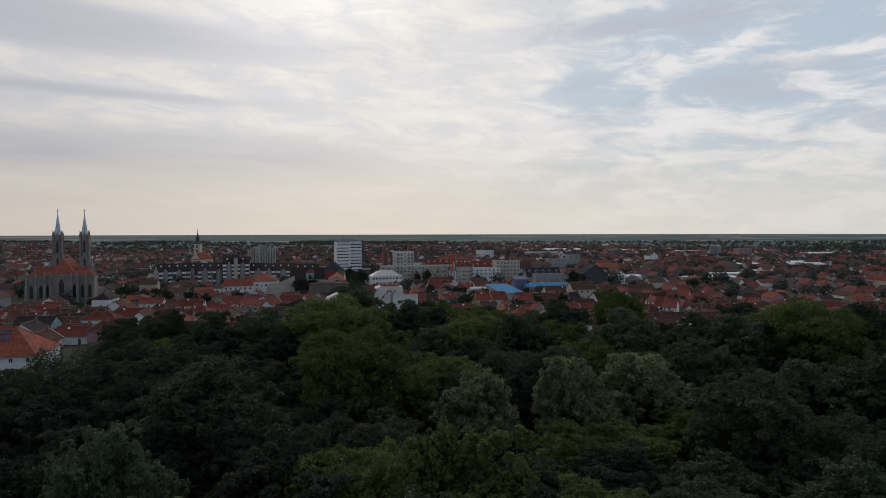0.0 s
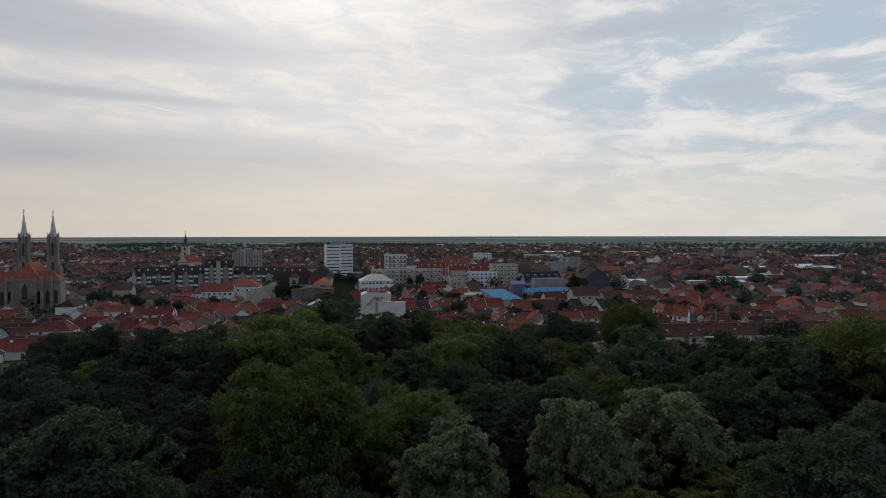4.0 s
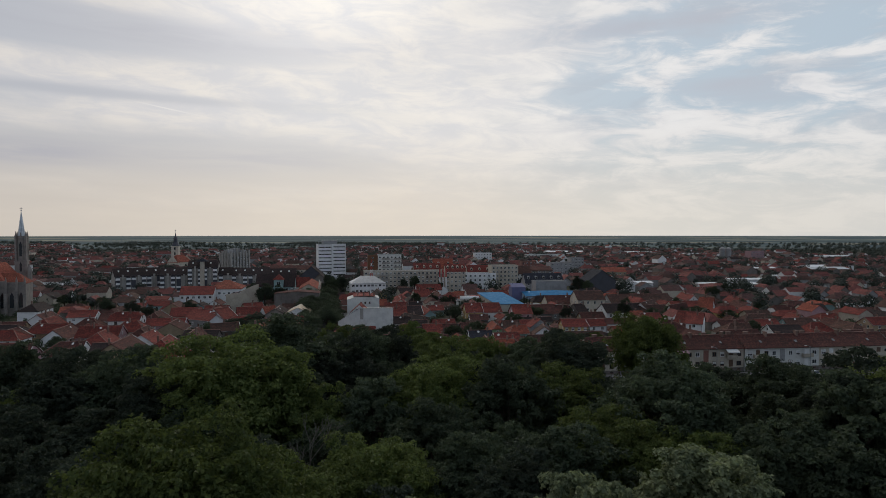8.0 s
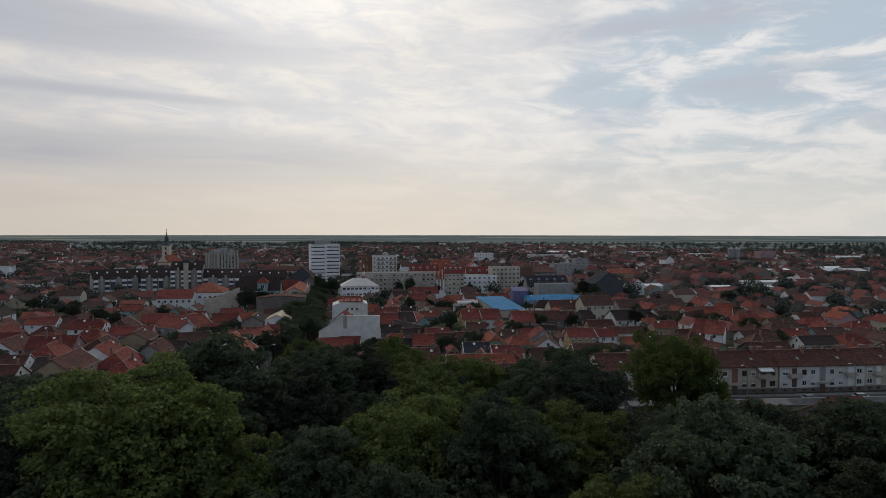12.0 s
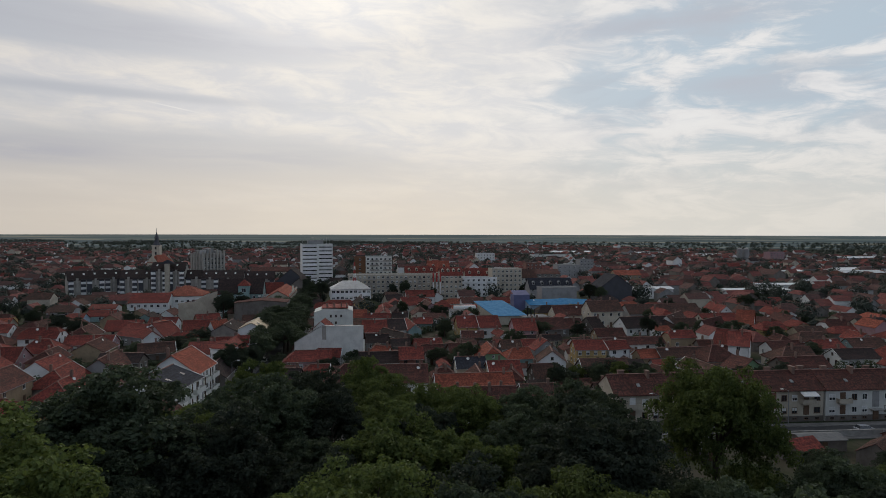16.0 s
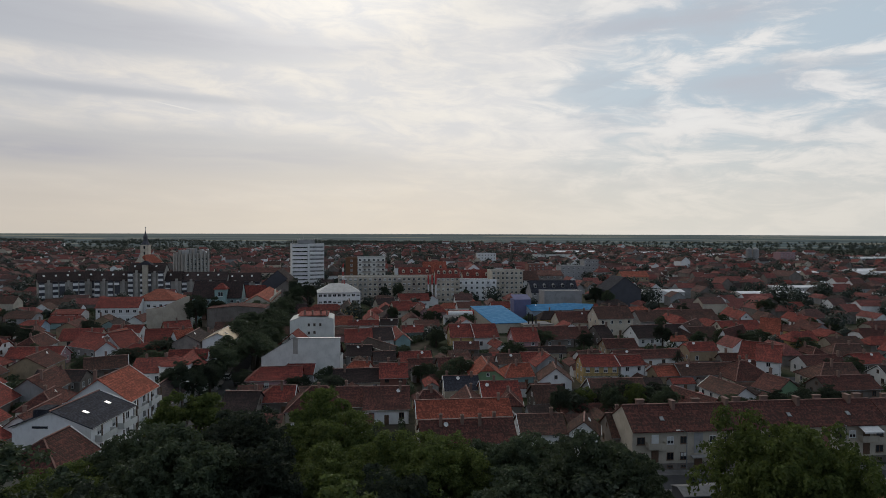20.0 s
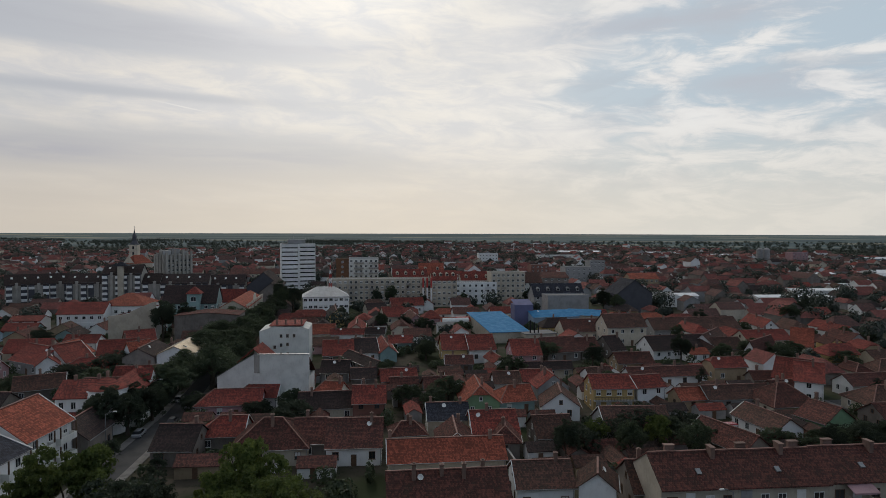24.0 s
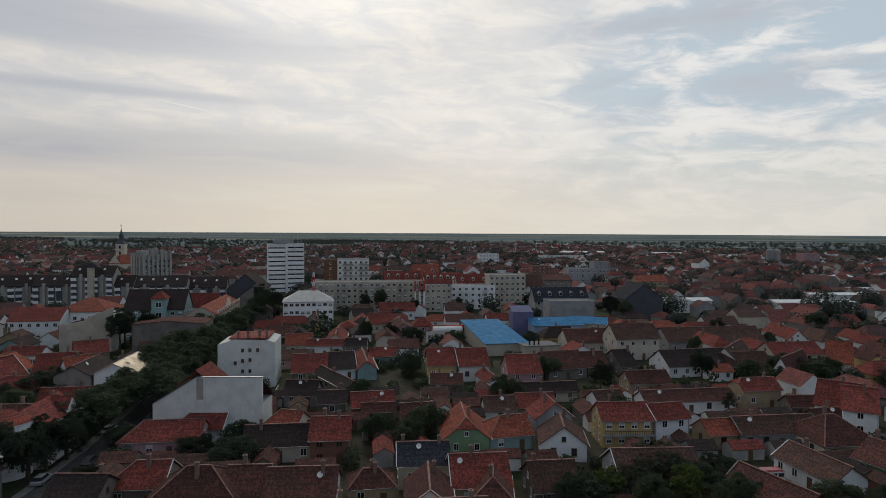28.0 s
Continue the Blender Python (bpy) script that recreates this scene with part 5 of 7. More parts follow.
def blue_hall():
    """Market hall under blue sheeting, with a lower flat annexe and black flues."""
    top = thing("market_hall", pose(39.6, 393.8, 0, 0, 0, 13), "low hall under a broad sloping blue metal roof", "hall")
    claim(39.6, 393.8, 13, 17, 38, 1)
    s = Shape()
    a, b, zf, zb = 7.4, 18.2, 4.3, 7.0
    s.face([(-a, -b, 0), (a, -b, 0), (a, -b, zf), (-a, -b, zf)]), s.face([(a, b, 0), (-a, b, 0), (-a, b, zb), (a, b, zb)])
    s.face([(a, -b, 0), (a, b, 0), (a, b, zb), (a, -b, zf)]), s.face([(-a, b, 0), (-a, -b, 0), (-a, -b, zf), (-a, b, zb)])
    under("wall", s.mesh("wall", WALL["cream"]), top)
    r = Shape()
    a, b = a + 0.5, b + 0.5
    q = [(-a, -b, zf + 0.02), (a, -b, zf + 0.02), (a, b, zb + 0.15), (-a, b, zb + 0.15)]
    r.face(q), r.face([(x, y, z - 0.2) for x, y, z in reversed(q)])
    for k in range(4):
        p, w = q[k], q[(k + 1) % 4]
        r.face([(p[0], p[1], p[2] - 0.2), (w[0], w[1], w[2] - 0.2), w, p])
    under("roof", r.mesh("roof", ROOF["blue"]), top)
    house(65, 417, 14, 21, 15, 5.5, 7.6, "blue", "blue", win=4, chim=0, label="long hall under blue metal sheeting with small roof vents")
    house(81, 421, -18, 14, 12, 5.5, 7.4, "blue", "cream", win=2, chim=0, label="hall wing under blue metal sheeting")
    cube = thing("stair_tower", pose(52.5, 417, 0, 0, 0, 9), "violet rendered stair tower with a sloping top", "building")
    claim(52.5, 417, 9, 9, 8, 0)
    t = Shape()
    t.box(-4.2, -3.5, 0, 4.2, 3.5, 10.0)
    t.face([(-4.2, -3.5, 10), (4.2, -3.5, 10), (4.2, 3.5, 11.8), (-4.2, 3.5, 11.8)])
    under("wall", t.mesh("wall", WALL["violet"]), cube)
    ann = thing("annexe", pose(54.0, 376.5, 0, 0, 0, 14), "flat-roofed annexe with pale walls beside the hall", "building")
    claim(54, 376.5, 14, 13, 9, 0)
    under("wall", Shape().box(-6, -4, 0, 6, 4, 4.0).mesh("wall", WALL["cream"]), ann)
    under("roof", Shape().box(-6.3, -4.3, 4.0, 6.3, 4.3, 4.25).mesh("roof", ROOF["felt"]), ann)
    for k in range(3):
        under("flue", Shape().prism(ring(0.28, 8), 4.2, 9.0 - 0.8 * k).mesh("flue", RUBBER), ann, pose(-3.5 + 1.6 * k, -2, 0))


blue_hall()
block(115.5, 475, 99, 17, 19.5, 10.0, 3, "dark", 4, "dark grey rendered house with a steep gable", "house", roof="slate", rise=7.2, name="town_house", sides=False)
block(140.8, 496, 9, 13, 12, 6.6, 1, "white", 1, "low white flat-roofed store", "store", sides=False, name="store", blinds=0)
house(156, 505, 9, 14, 10, 5.6, 6.8, "white", "white", win=2, chim=0, label="low white store with pale sheeting")
house(344.4, 702, 6, 34.4, 14, 5.5, 6.6, "white", "grey", win=0, chim=0, label="grey industrial hall with a shallow pale sheet roof")
house(297, 594, 6, 28, 12, 4.4, 5.4, "zinc", "brick", win=5, chim=0, label="brick workshop with a shallow metal roof")
house(259, 552, 6, 37, 10, 4.6, 5.6, "white", "white", win=6, chim=0, label="low industrial hall with pale sheet roof")
house(225.8, 520, 6, 46.4, 12, 3.6, 4.6, "white", "white", win=6, chim=0, label="low store range with pale sheet roof")
house(390, 660, 6, 40, 18, 7.0, 9.0, "zinc", "brick", win=0, chim=0, label="brick industrial hall with metal roof")
block(150, 706, 9, 14, 12, 16.0, 5, "grey", 4, "grey five-storey apartment block", sides=False)
block(162, 606, 9, 22, 12, 8.0, 2, "ochre", 6, "terrace with striped orange and cream roof slopes", roof="orange", rise=3.6, sides=False)
house(-56.6, 321, 97, 14.0, 9.4, 7.6, 9.8, "tan", "white", win=0, chim=0, skylights=2, label="white workshop under shining tan sheet roof")
house(-66.0, 319.6, 97, 14.0, 8.6, 7.0, 9.4, "dark", "stone", win=0, chim=0, label="grey workshop with dark sheet roof")
solar = house(-132, 184, 14, 22, 19, 6.4, 13.6, "orange", "white", hip="r", floors=2, win=5, label="large white house with solar panels on its orange tiled roof")
PANEL = Shape().box(-0.8, -0.5, 0, 0.8, 0.5, 0.06).mesh("solar_panel", plain("panel_glass", (0.03, 0.04, 0.075), 0.16, 0.0, 0.1, 1.0, 0.0, 0.6))
for k in range(12):
    d = 2.0 + (k // 6) * 2.1
    under("solar_panel", PANEL, solar, pose(-4.0 + (k % 6) * 1.12, -d, 13.6 - d * 0.758 + 0.12, 37.2, 0, 0) @ pose(0, 0, 0, 0, 0, 90))


def street_villas():
    """White modern houses at the street's mouth, gables to the park, balconies to the street."""
    for x, y, rot, L, W, e, r, roof, sky in ((-48.6, 229.4, 89, 13.4, 13.8, 9.0, 11.7, "slate", 2), (-49.9, 244.2, 92, 12.0, 12.0, 9.2, 13.4, "orange", 0)):
        h = house(x, y, rot, L, W, e, r, roof, "white", floors=3, win=3, chim=1 if roof == "orange" else 0, skylights=sky, label=f"white modern villa with a {'dark' if roof == 'slate' else 'bright orange'} tiled roof and glazed balconies")
        for z in (2.9, 6.1):
            for bx in (-L / 4, L / 4):
                b = Shape().box(-2.3, -1.3, z, 2.3, 0, z + 0.18).box(-2.3, -1.3, z + 0.18, 2.3, -1.2, z + 1.1).box(-2.3, -1.2, z + 0.18, -2.2, 0, z + 1.1).box(2.2, -1.2, z + 0.18, 2.3, 0, z + 1.1)
                under("balcony", b.mesh("balcony", WALL["chalk"]), h, pose(bx, -W / 2 - 0.003, 0))
                post = Shape().box(-2.3, -1.3, z + 1.1, -2.12, -1.12, z + 3.0).box(2.12, -1.3, z + 1.1, 2.3, -1.12, z + 3.0)
                under("balcony_post", post.mesh("balcony_post", TIMBER), h, pose(bx, -W / 2 - 0.003, 0))
        if roof == "slate":
            s = Shape().prism([(-L / 2 - 0.03, 0.6), (-L / 2 + 3.5, 0.6), (-L / 2 + 3.5, 3.4), (-L / 2 - 0.03, 3.4)], e - 0.4, r + 0.1, 0.86)
            under("roof_recess", s.mesh("roof_recess", ROOF["slate"]), h)


street_villas()
house(-44.6, 215.6, 88, 10.0, 10.0, 6.3, 9.7, "brown", "cream", hip="l", floors=2, win=3, chim=0, label="two-storey cream house with brown tiled hipped roof by the park")
house(-46.4, 256.2, 97, 10.0, 7.4, 5.2, 8.0, "dark", "dull", win=3, chim=0)


def corner_house():
    """White two-storey corner house with a round tower bay under a flat cone of red tiles."""
    top = thing("corner_house", pose(-49.6, 271.0, 0, 0, 0, 9), "white two-storey corner house with round bay and red tiled roofs", "house")
    claim(-52, 275, 9, 16, 17, 0.5)
    under("bay_wall", Shape().prism(ring(3.7, 24), 0, 9.3).mesh("bay_wall", WALL["white"]), top)
    under("cornice", Shape().prism(ring(3.95, 24), 8.85, 9.2).mesh("cornice", FRAME), top)
    under("bay_roof", Shape().prism(ring(4.1, 24), 9.3, 11.4, 0.0).mesh("bay_roof", ROOF["red"]), top)
    for k in range(6):
        a = math.radians(-150 + k * 24)
        for z in (3.0, 6.4):
            window(top, 3.71 * math.cos(a), 3.71 * math.sin(a), z, 0.9, 1.5, math.degrees(a) + 90)
    for lx, ly, rot, L, W, e in ((-5.4, 4.0, 0, 9.5, 9.0, 7.6), (1.2, 8.5, 90, 13.0, 7.6, 7.9)):
        under("wing_wall", wall_mesh(L, W, e, e + 2.6).mesh("wing_wall", WALL["white"]), top, pose(lx, ly, 0, 0, 0, rot))
        s, _ = roof_mesh(L, W, e, e + 2.6, (0, 0))
        under("wing_roof", s.mesh("wing_roof", ROOF["red"]), top, pose(lx, ly, 0, 0, 0, rot))
        m = pose(lx, ly, 0, 0, 0, rot)
        for f in (1.2, 5.0):
            for k in range(4):
                p = m @ Vector((-L / 2 + (k + 0.5) * L / 4, -W / 2 - 0.006, f))
                window(top, p.x, p.y, p.z, 1.0, 1.5, rot)
    gable = wall_mesh(3.4, 3.6, 8.6, 10.6)
    under("dormer_wall", gable.mesh("dormer_wall", WALL["white"]), top, pose(3.6, 11.5, 0, 0, 0, 0))
    s, _ = roof_mesh(3.4, 3.6, 8.6, 10.6, (0, 0), over=0.15, ends=0.15, thick=0.12)
    under("dormer_roof", s.mesh("dormer_roof", ROOF["red"]), top, pose(3.6, 11.5, 0, 0, 0, 0))
    lean = Shape().box(-3.4, -1.4, 0, 3.4, 1.4, 3.6)
    under("porch_wall", lean.mesh("porch_wall", WALL["white"]), top, pose(-6.6, -1.9, 0))
    s, _ = roof_mesh(6.8, 2.8, 3.6, 4.8, (0, 0), over=0.25, ends=0.2, thick=0.12)
    under("porch_roof", s.mesh("porch_roof", ROOF["red"]), top, pose(-6.6, -1.9, 0))
    for cx, cy in ((-8, 4), (-3.5, 4.5), (1.2, 13)):
        under("chimney", chimney_mesh(1.8), top, pose(cx, cy, 9.3))


corner_house()


# far larger buildings that stand out of the roofs
block(62, 905, 9, 24, 12, 15.0, 4, "white", 6, "white apartment block standing above distant roofs", sides=False)
block(165, 1000, 9, 60, 14, 10.0, 3, "chalk", 10, "long pale public building among distant trees", sides=False)
block(120, 640, 9, 22, 13, 14.0, 4, "grey", 5, "grey apartment block with brick ends", sides=False)
block(96, 690, 9, 16, 12, 13.0, 4, "brick", 4, "red and grey apartment block", sides=False)
block(472, 960, 9, 22, 14, 16.0, 5, "pink", 5, "pink grain works building on the edge of town", sides=False)
block(-60, 700, 9, 34, 13, 8.0, 2, "white", 9, "long white two-storey building with red roof", roof="red", rise=4, sides=False)
block(-140, 640, 9, 40, 12, 8.0, 2, "cream", 10, "long cream building with dark roof", roof="brown", rise=3.6, sides=False)
house(470, 1150, 8, 70, 24, 6, 7.5, "white", "white", win=0, chim=0, label="wide pale industrial hall on the edge of town", detail=0)
house(380, 1230, 8, 60, 22, 6, 8, "white", "white", win=0, chim=0, label="pale industrial hall with a shallow roof", detail=0)
house(250, 1250, 8, 90, 24, 7, 9, "white", "white", win=0, chim=0, label="long low industrial hall with pale roof", detail=0)
house(620, 1000, 8, 80, 24, 7, 9, "zinc", "blue", win=0, chim=0, label="long blue-walled industrial hall", detail=0)
house(420, 720, 8, 34, 18, 6, 8, "white", "white", win=0, chim=0, label="white store hall with pale roof", detail=0)


def silos():
    for k in range(2):
        top = thing("silo", pose(424 + k * 9, 960, 0), "grey concrete grain silo with a conical cap", "silo", "grain silos")
        under("shell", Shape().prism(ring(4.0, 16), 0, 20).mesh("shell", WALL["grey"]), top)
        under("cap", Shape().prism(ring(4.2, 16), 20, 22.5, 0.1).mesh("cap", WALL["grey"]), top)


silos()


def striped_flues():
    for k in range(3):
        top = thing("flue", pose(5.2 + 2.2 * k, 478, 0), "slim steel flue, red above white", "chimney", "striped flues")
        under("shaft", CACHE.setdefault("flue_low", Shape().prism(ring(0.45, 10), 0, 11.5).mesh("shaft", FRAME)), top)
        under("red_top", CACHE.setdefault("flue_top", Shape().prism(ring(0.47, 10), 11.5, 17.0).mesh("red_top", plain("paint_red", (0.42, 0.04, 0.035), 0.5))), top)


striped_flues()


def mast():
    top = thing("lattice_mast", pose(-39.5, 448, 14.2), "red and white lattice radio mast on a roof", "mast")
    for k in range(5):
        s = Shape()
        w0, w1, z0, z1 = 1.3 - k * 0.2, 1.1 - k * 0.2, k * 2.2, k * 2.2 + 2.2
        for a, b in ((-1, -1), (1, -1), (1, 1), (-1, 1)):
            s.bar((a * w0 / 2, b * w0 / 2, z0), (a * w1 / 2, b * w1 / 2, z1), 0.14)
        for a in (-1, 1):
            s.bar((a * w0 / 2, -w0 / 2, z0), (-a * w1 / 2, -w1 / 2, z1), 0.09).bar((a * w0 / 2, w0 / 2, z0), (-a * w1 / 2, w1 / 2, z1), 0.09)
        under("section", s.mesh("section", MATS["paint_red"] if k % 2 == 0 else FRAME), top)


mast()


def tank_yard():
    """White and red storage tanks lying on cradles behind a small pump house."""
    for x, y, L, mat, tone in ((23.0, 401.5, 11.0, FRAME, "white"), (28.5, 406.0, 11.0, MATS["paint_red"], "red")):
        top = thing("storage_tank", pose(x, y, 0, 0, 0, 9), f"{tone} painted steel storage tank lying on concrete cradles", "tank", "storage tanks")
        body = Shape().prism(ring(1.25, 16), -L / 2, L / 2).prism(ring(1.1, 16), L / 2, L / 2 + 0.35, 0.6)
        under("shell", body.mesh("shell", mat), top, pose(0, 0, 4.6, 0, 90, 0))
        for k in (-1, 0, 1):
            under("cradle", Shape().box(-0.35, -1.2, 0, 0.35, 1.2, 3.6).mesh("cradle", CONCRETE), top, pose(k * L * 0.36, 0, 0))
    claim(25, 403, 9, 14, 8, 0.5)
    house(19.0, 393.5, 9, 7.0, 5.0, 4.4, 5.2, "felt", "white", win=2, chim=0, label="small white pump house with two windows and felt roof")


tank_yard()


def allotment():
    """Sheds and a concrete wall along the street opposite the terrace."""
    for x, y, rot, L, W, e, r, roof, wall in ((88, 216.5, 6, 9, 4.5, 2.3, 2.9, "felt", "dull"), (81, 210, 20, 6, 5, 2.6, 4.3, "red", "dull"), (95, 208, 40, 9, 6, 2.8, 4.8, "moss", "dull"), (58, 215.5, 6, 7, 4, 2.3, 2.9, "felt", "dark"), (64, 211, 6, 5, 3.6, 2.2, 2.8, "felt", "dull"), (106, 216, 6, 8, 5, 2.5, 4.0, "brown", "brick"), (112, 210, 30, 8, 6, 2.6, 4.4, "moss", "dull")):
        claim(x, y, rot, L, W, 0.3)
        top = thing("shed", pose(x, y, 0, 0, 0, rot), f"low {wall} shed with {TONES[roof]} beside the street", "shed", "sheds by the park")
        under("wall", wall_mesh(L, W, e, r).mesh("wall", WALL[wall]), top)
        s, _ = roof_mesh(L, W, e, r, over=0.25, ends=0.2, thick=0.12)
        under("roof", s.mesh("roof", ROOF[roof]), top)
        door(top, 0, -W / 2 - 0.004, 0, 1.0, 1.9)


allotment()
# ---- houses near the park, placed one by one ----
house(4.5, 258.8, 5.7, 9.8, 10.7, 3.6, 7.1, "brown", "white", win=3, chim=1)
house(-4.1, 260.7, 5.0, 6.0, 9.5, 3.4, 6.5, "brown", "dull", chim=1)
house(21.5, 247.6, 7.9, 19.2, 7.3, 5.0, 7.4, "orange", "cream", win=0, chim=2)
house(22.0, 233.6, 7.8, 17.1, 8.7, 4.6, 7.5, "brown", "white", win=4, chim=4)
house(36.4, 239.2, 4.9, 8.6, 7.7, 4.4, 6.9, "moss", "white", win=3, chim=1)
house(50.8, 238.4, 1.5, 3.0, 9.0, 4.4, 7.4, "moss", "dull", win=1, chim=1)
house(-21.9, 263.1, 6.7, 8.6, 7.9, 3.4, 6.0, "red", "dull", hip="l", chim=1)
house(-28.3, 283.6, 9.3, 14.1, 7.7, 3.4, 5.9, "red", "pink", hip="l", chim=0)
house(-84.5, 281.0, 1.7, 12.6, 6.3, 3.2, 5.3, "dark", "dull")
house(113.4, 302.5, -29.0, 6.2, 11.4, 5.4, 9.2, "red", "white", floors=2)
house(122.8, 289.2, 1.7, 12.1, 10.7, 3.2, 6.7, "moss", "cream", hip="l")
house(147.1, 322.3, 1.8, 11.4, 8.4, 3.2, 6.0, "moss", "cream", hip="l")
house(119.9, 278.6, 9.3, 14.9, 7.6, 3.2, 5.7, "brown", "dull")
house(59.4, 270.8, 4.5, 13.4, 9.8, 3.2, 6.4, "moss", "grey", chim=0)
house(75.0, 261.5, -66, 13.0, 7.0, 3.0, 5.6, "brown", "dull", chim=0)
house(-81.3, 296.0, 29.1, 10.8, 7.9, 3.2, 5.8, "moss", "dull")
house(-64.0, 274.2, 10.0, 7.5, 5.3, 3.2, 4.9, "brown", "dull")
house(-100.2, 324.5, -27.5, 14.6, 11.4, 4.0, 7.8, "red", "grey")
house(-27.6, 256.8, 2.2, 7.3, 9.5, 3.2, 6.3, "dark", "dull")
house(-10.9, 258.3, 8.3, 13.6, 11.4, 3.4, 7.2, "brown", "cream", hip="lr")
house(-5.6, 282.2, 9.9, 12.7, 7.9, 3.3, 5.9, "dark", "cream", win=3)
house(3.7, 282.4, 6.9, 7.0, 8.4, 4.6, 7.4, "red", "brick", floors=2, chim=2)
house(13.8, 263.9, 11.7, 6.9, 5.3, 3.3, 5.0, "brown", "ochre", hip="lr", chim=2)
house(21.4, 271.8, 7.0, 8.3, 7.4, 4.2, 6.6, "slate", "cream", chim=2)
house(30.5, 266.7, 7.2, 8.9, 9.7, 3.4, 6.6, "red", "ochre", chim=1)
house(36.3, 305.6, 5.9, 6.6, 6.8, 3.2, 5.4, "moss", "white")
house(44.6, 308.6, 8.3, 8.2, 6.6, 3.2, 5.4, "red", "ochre")
house(36.5, 289.8, 16.7, 8.6, 7.8, 3.2, 5.8, "orange", "mint", hip="l")
house(42.0, 266.0, 8.2, 7.2, 8.7, 3.0, 5.9, "moss", "dull")
house(60.2, 292.5, 4.4, 10.0, 7.4, 5.6, 8.0, "red", "yellow", floors=2, win=4, blind=True, chim=1)
house(68.8, 293.3, 15.8, 7.4, 6.3, 5.6, 7.7, "red", "white", floors=2, win=2, chim=0)
house(78.3, 291.4, 11.0, 6.1, 6.0, 3.2, 5.2, "orange", "ochre", win=1, chim=0)
house(89.9, 292.8, 9.0, 16.6, 6.9, 3.3, 5.6, "moss", "grey", win=5)
house(99.0, 288.6, 8.2, 11.2, 11.4, 3.4, 7.2, "brown", "cream", hip="lr")
house(87.6, 272.4, -75.1, 12.3, 6.6, 3.2, 5.4, "moss", "white", win=4)
house(101.6, 275.8, -68.5, 6.9, 8.5, 3.2, 6.0, "brown", "green", win=2)
house(99.4, 319.5, 8.5, 9.6, 6.4, 4.8, 6.9, "red", "ochre", hip="L")
house(3.4, 361.3, 14.2, 8.3, 6.5, 3.3, 5.4, "red", "mint")
house(-14.9, 341.9, 10.6, 9.4, 11.4, 3.2, 7.0, "red", "dull")
house(-7.2, 345.9, 17.7, 7.8, 11.3, 3.2, 6.9, "dark", "white")
house(7.9, 306.2, 12.9, 9.2, 7.1, 3.6, 5.9, "red", "brick", win=2)
house(22.2, 345.7, 7.7, 8.0, 11.4, 4.6, 8.4, "red", "yellow", win=3, chim=1)
house(30.7, 345.7, 11.9, 8.6, 11.4, 4.6, 8.4, "red", "white", win=2)
house(44.3, 335.5, 6.8, 8.6, 11.4, 5.0, 8.8, "red", "pink", floors=2)
house(24.1, 328.7, 2.7, 8.2, 5.7, 3.0, 4.9, "brown", "dull")
house(46.7, 321.8, 8.6, 20.0, 4.8, 3.0, 4.6, "dark", "cream")
house(72.3, 385.8, 9.2, 16.9, 11.4, 4.2, 8.0, "brown", "cream", win=5)
house(85.6, 377.2, 10.2, 15.2, 11.4, 7.2, 11.3, "moss", "cream", floors=2, chim=3)
house(117.2, 391.5, 9.9, 36.5, 11.4, 4.4, 8.2, "moss", "grey", win=8, chim=2)
house(76.7, 331.8, 8.5, 11.0, 7.4, 3.2, 5.6, "brown", "ochre")
house(113.1, 355.8, 9.0, 13.9, 9.2, 3.2, 6.2, "moss", "cream")
house(80.9, 314.7, 9.9, 22.2, 5.9, 3.2, 5.1, "brown", "white", win=5)
house(98.0, 354.8, 13.6, 22.6, 11.1, 3.4, 7.1, "dark", "white")
house(75.5, 353.3, 18.1, 5.2, 11.4, 3.2, 7.0, "dark", "dull")
house(136.2, 372.7, 10.7, 17.6, 9.2, 3.3, 6.3, "red", "cream")
house(-84.9, 337.6, 21.2, 10.2, 11.4, 3.6, 7.4, "red", "cream", win=2)
house(-90.3, 361.1, 35.2, 9.5, 9.5, 3.6, 6.7, "red", "ochre")
house(-98.9, 333.0, 85.5, 11.1, 11.4, 3.6, 7.4, "orange", "white")
house(-105.5, 353.3, 3.0, 11.3, 6.7, 4.0, 6.2, "red", "white")
house(-24.2, 291.4, 2.4, 10.0, 8.4, 3.2, 6.0, "red", "white", hip="l", chim=0)
house(-27.7, 378.2, 15.8, 8.8, 9.2, 3.6, 6.6, "orange", "cream")
house(-17.5, 373.5, 3.1, 12.2, 4.8, 4.0, 5.6, "red", "white", chim=1)
house(-7.1, 374.6, 3.1, 7.0, 5.8, 4.0, 5.9, "dark", "dull")
house(9.8, 302.3, 9.0, 6.8, 3.9, 3.2, 4.5, "brown", "dull")
house(-4.7, 329.2, -55.1, 20.9, 4.7, 3.0, 4.6, "dark", "dull")
house(-10.7, 317.3, 2.6, 7.6, 7.8, 3.0, 5.6, "dark", "grey")
house(-1.8, 309.4, 10.1, 6.4, 6.2, 3.2, 5.2, "dark", "dull")
house(18.7, 298.7, 11.0, 7.2, 7.4, 3.2, 5.6, "brown", "dull")
house(-6.1, 424.4, 20.8, 9.7, 11.4, 4.0, 7.8, "red", "cream")
house(-2.6, 461.5, 10.7, 16.6, 10.4, 4.5, 7.9, "red", "white")
house(-17.1, 447.6, 24.2, 10.0, 8.6, 4.0, 6.8, "dark", "cream")
house(66.9, 352.3, 14.8, 6.7, 9.9, 3.2, 6.5, "brown", "dull")
house(61.8, 312.3, 17.2, 6.8, 6.3, 3.2, 5.3, "moss", "white")
house(56.7, 348.9, 19.3, 12.2, 11.4, 3.4, 7.2, "brown", "dull")
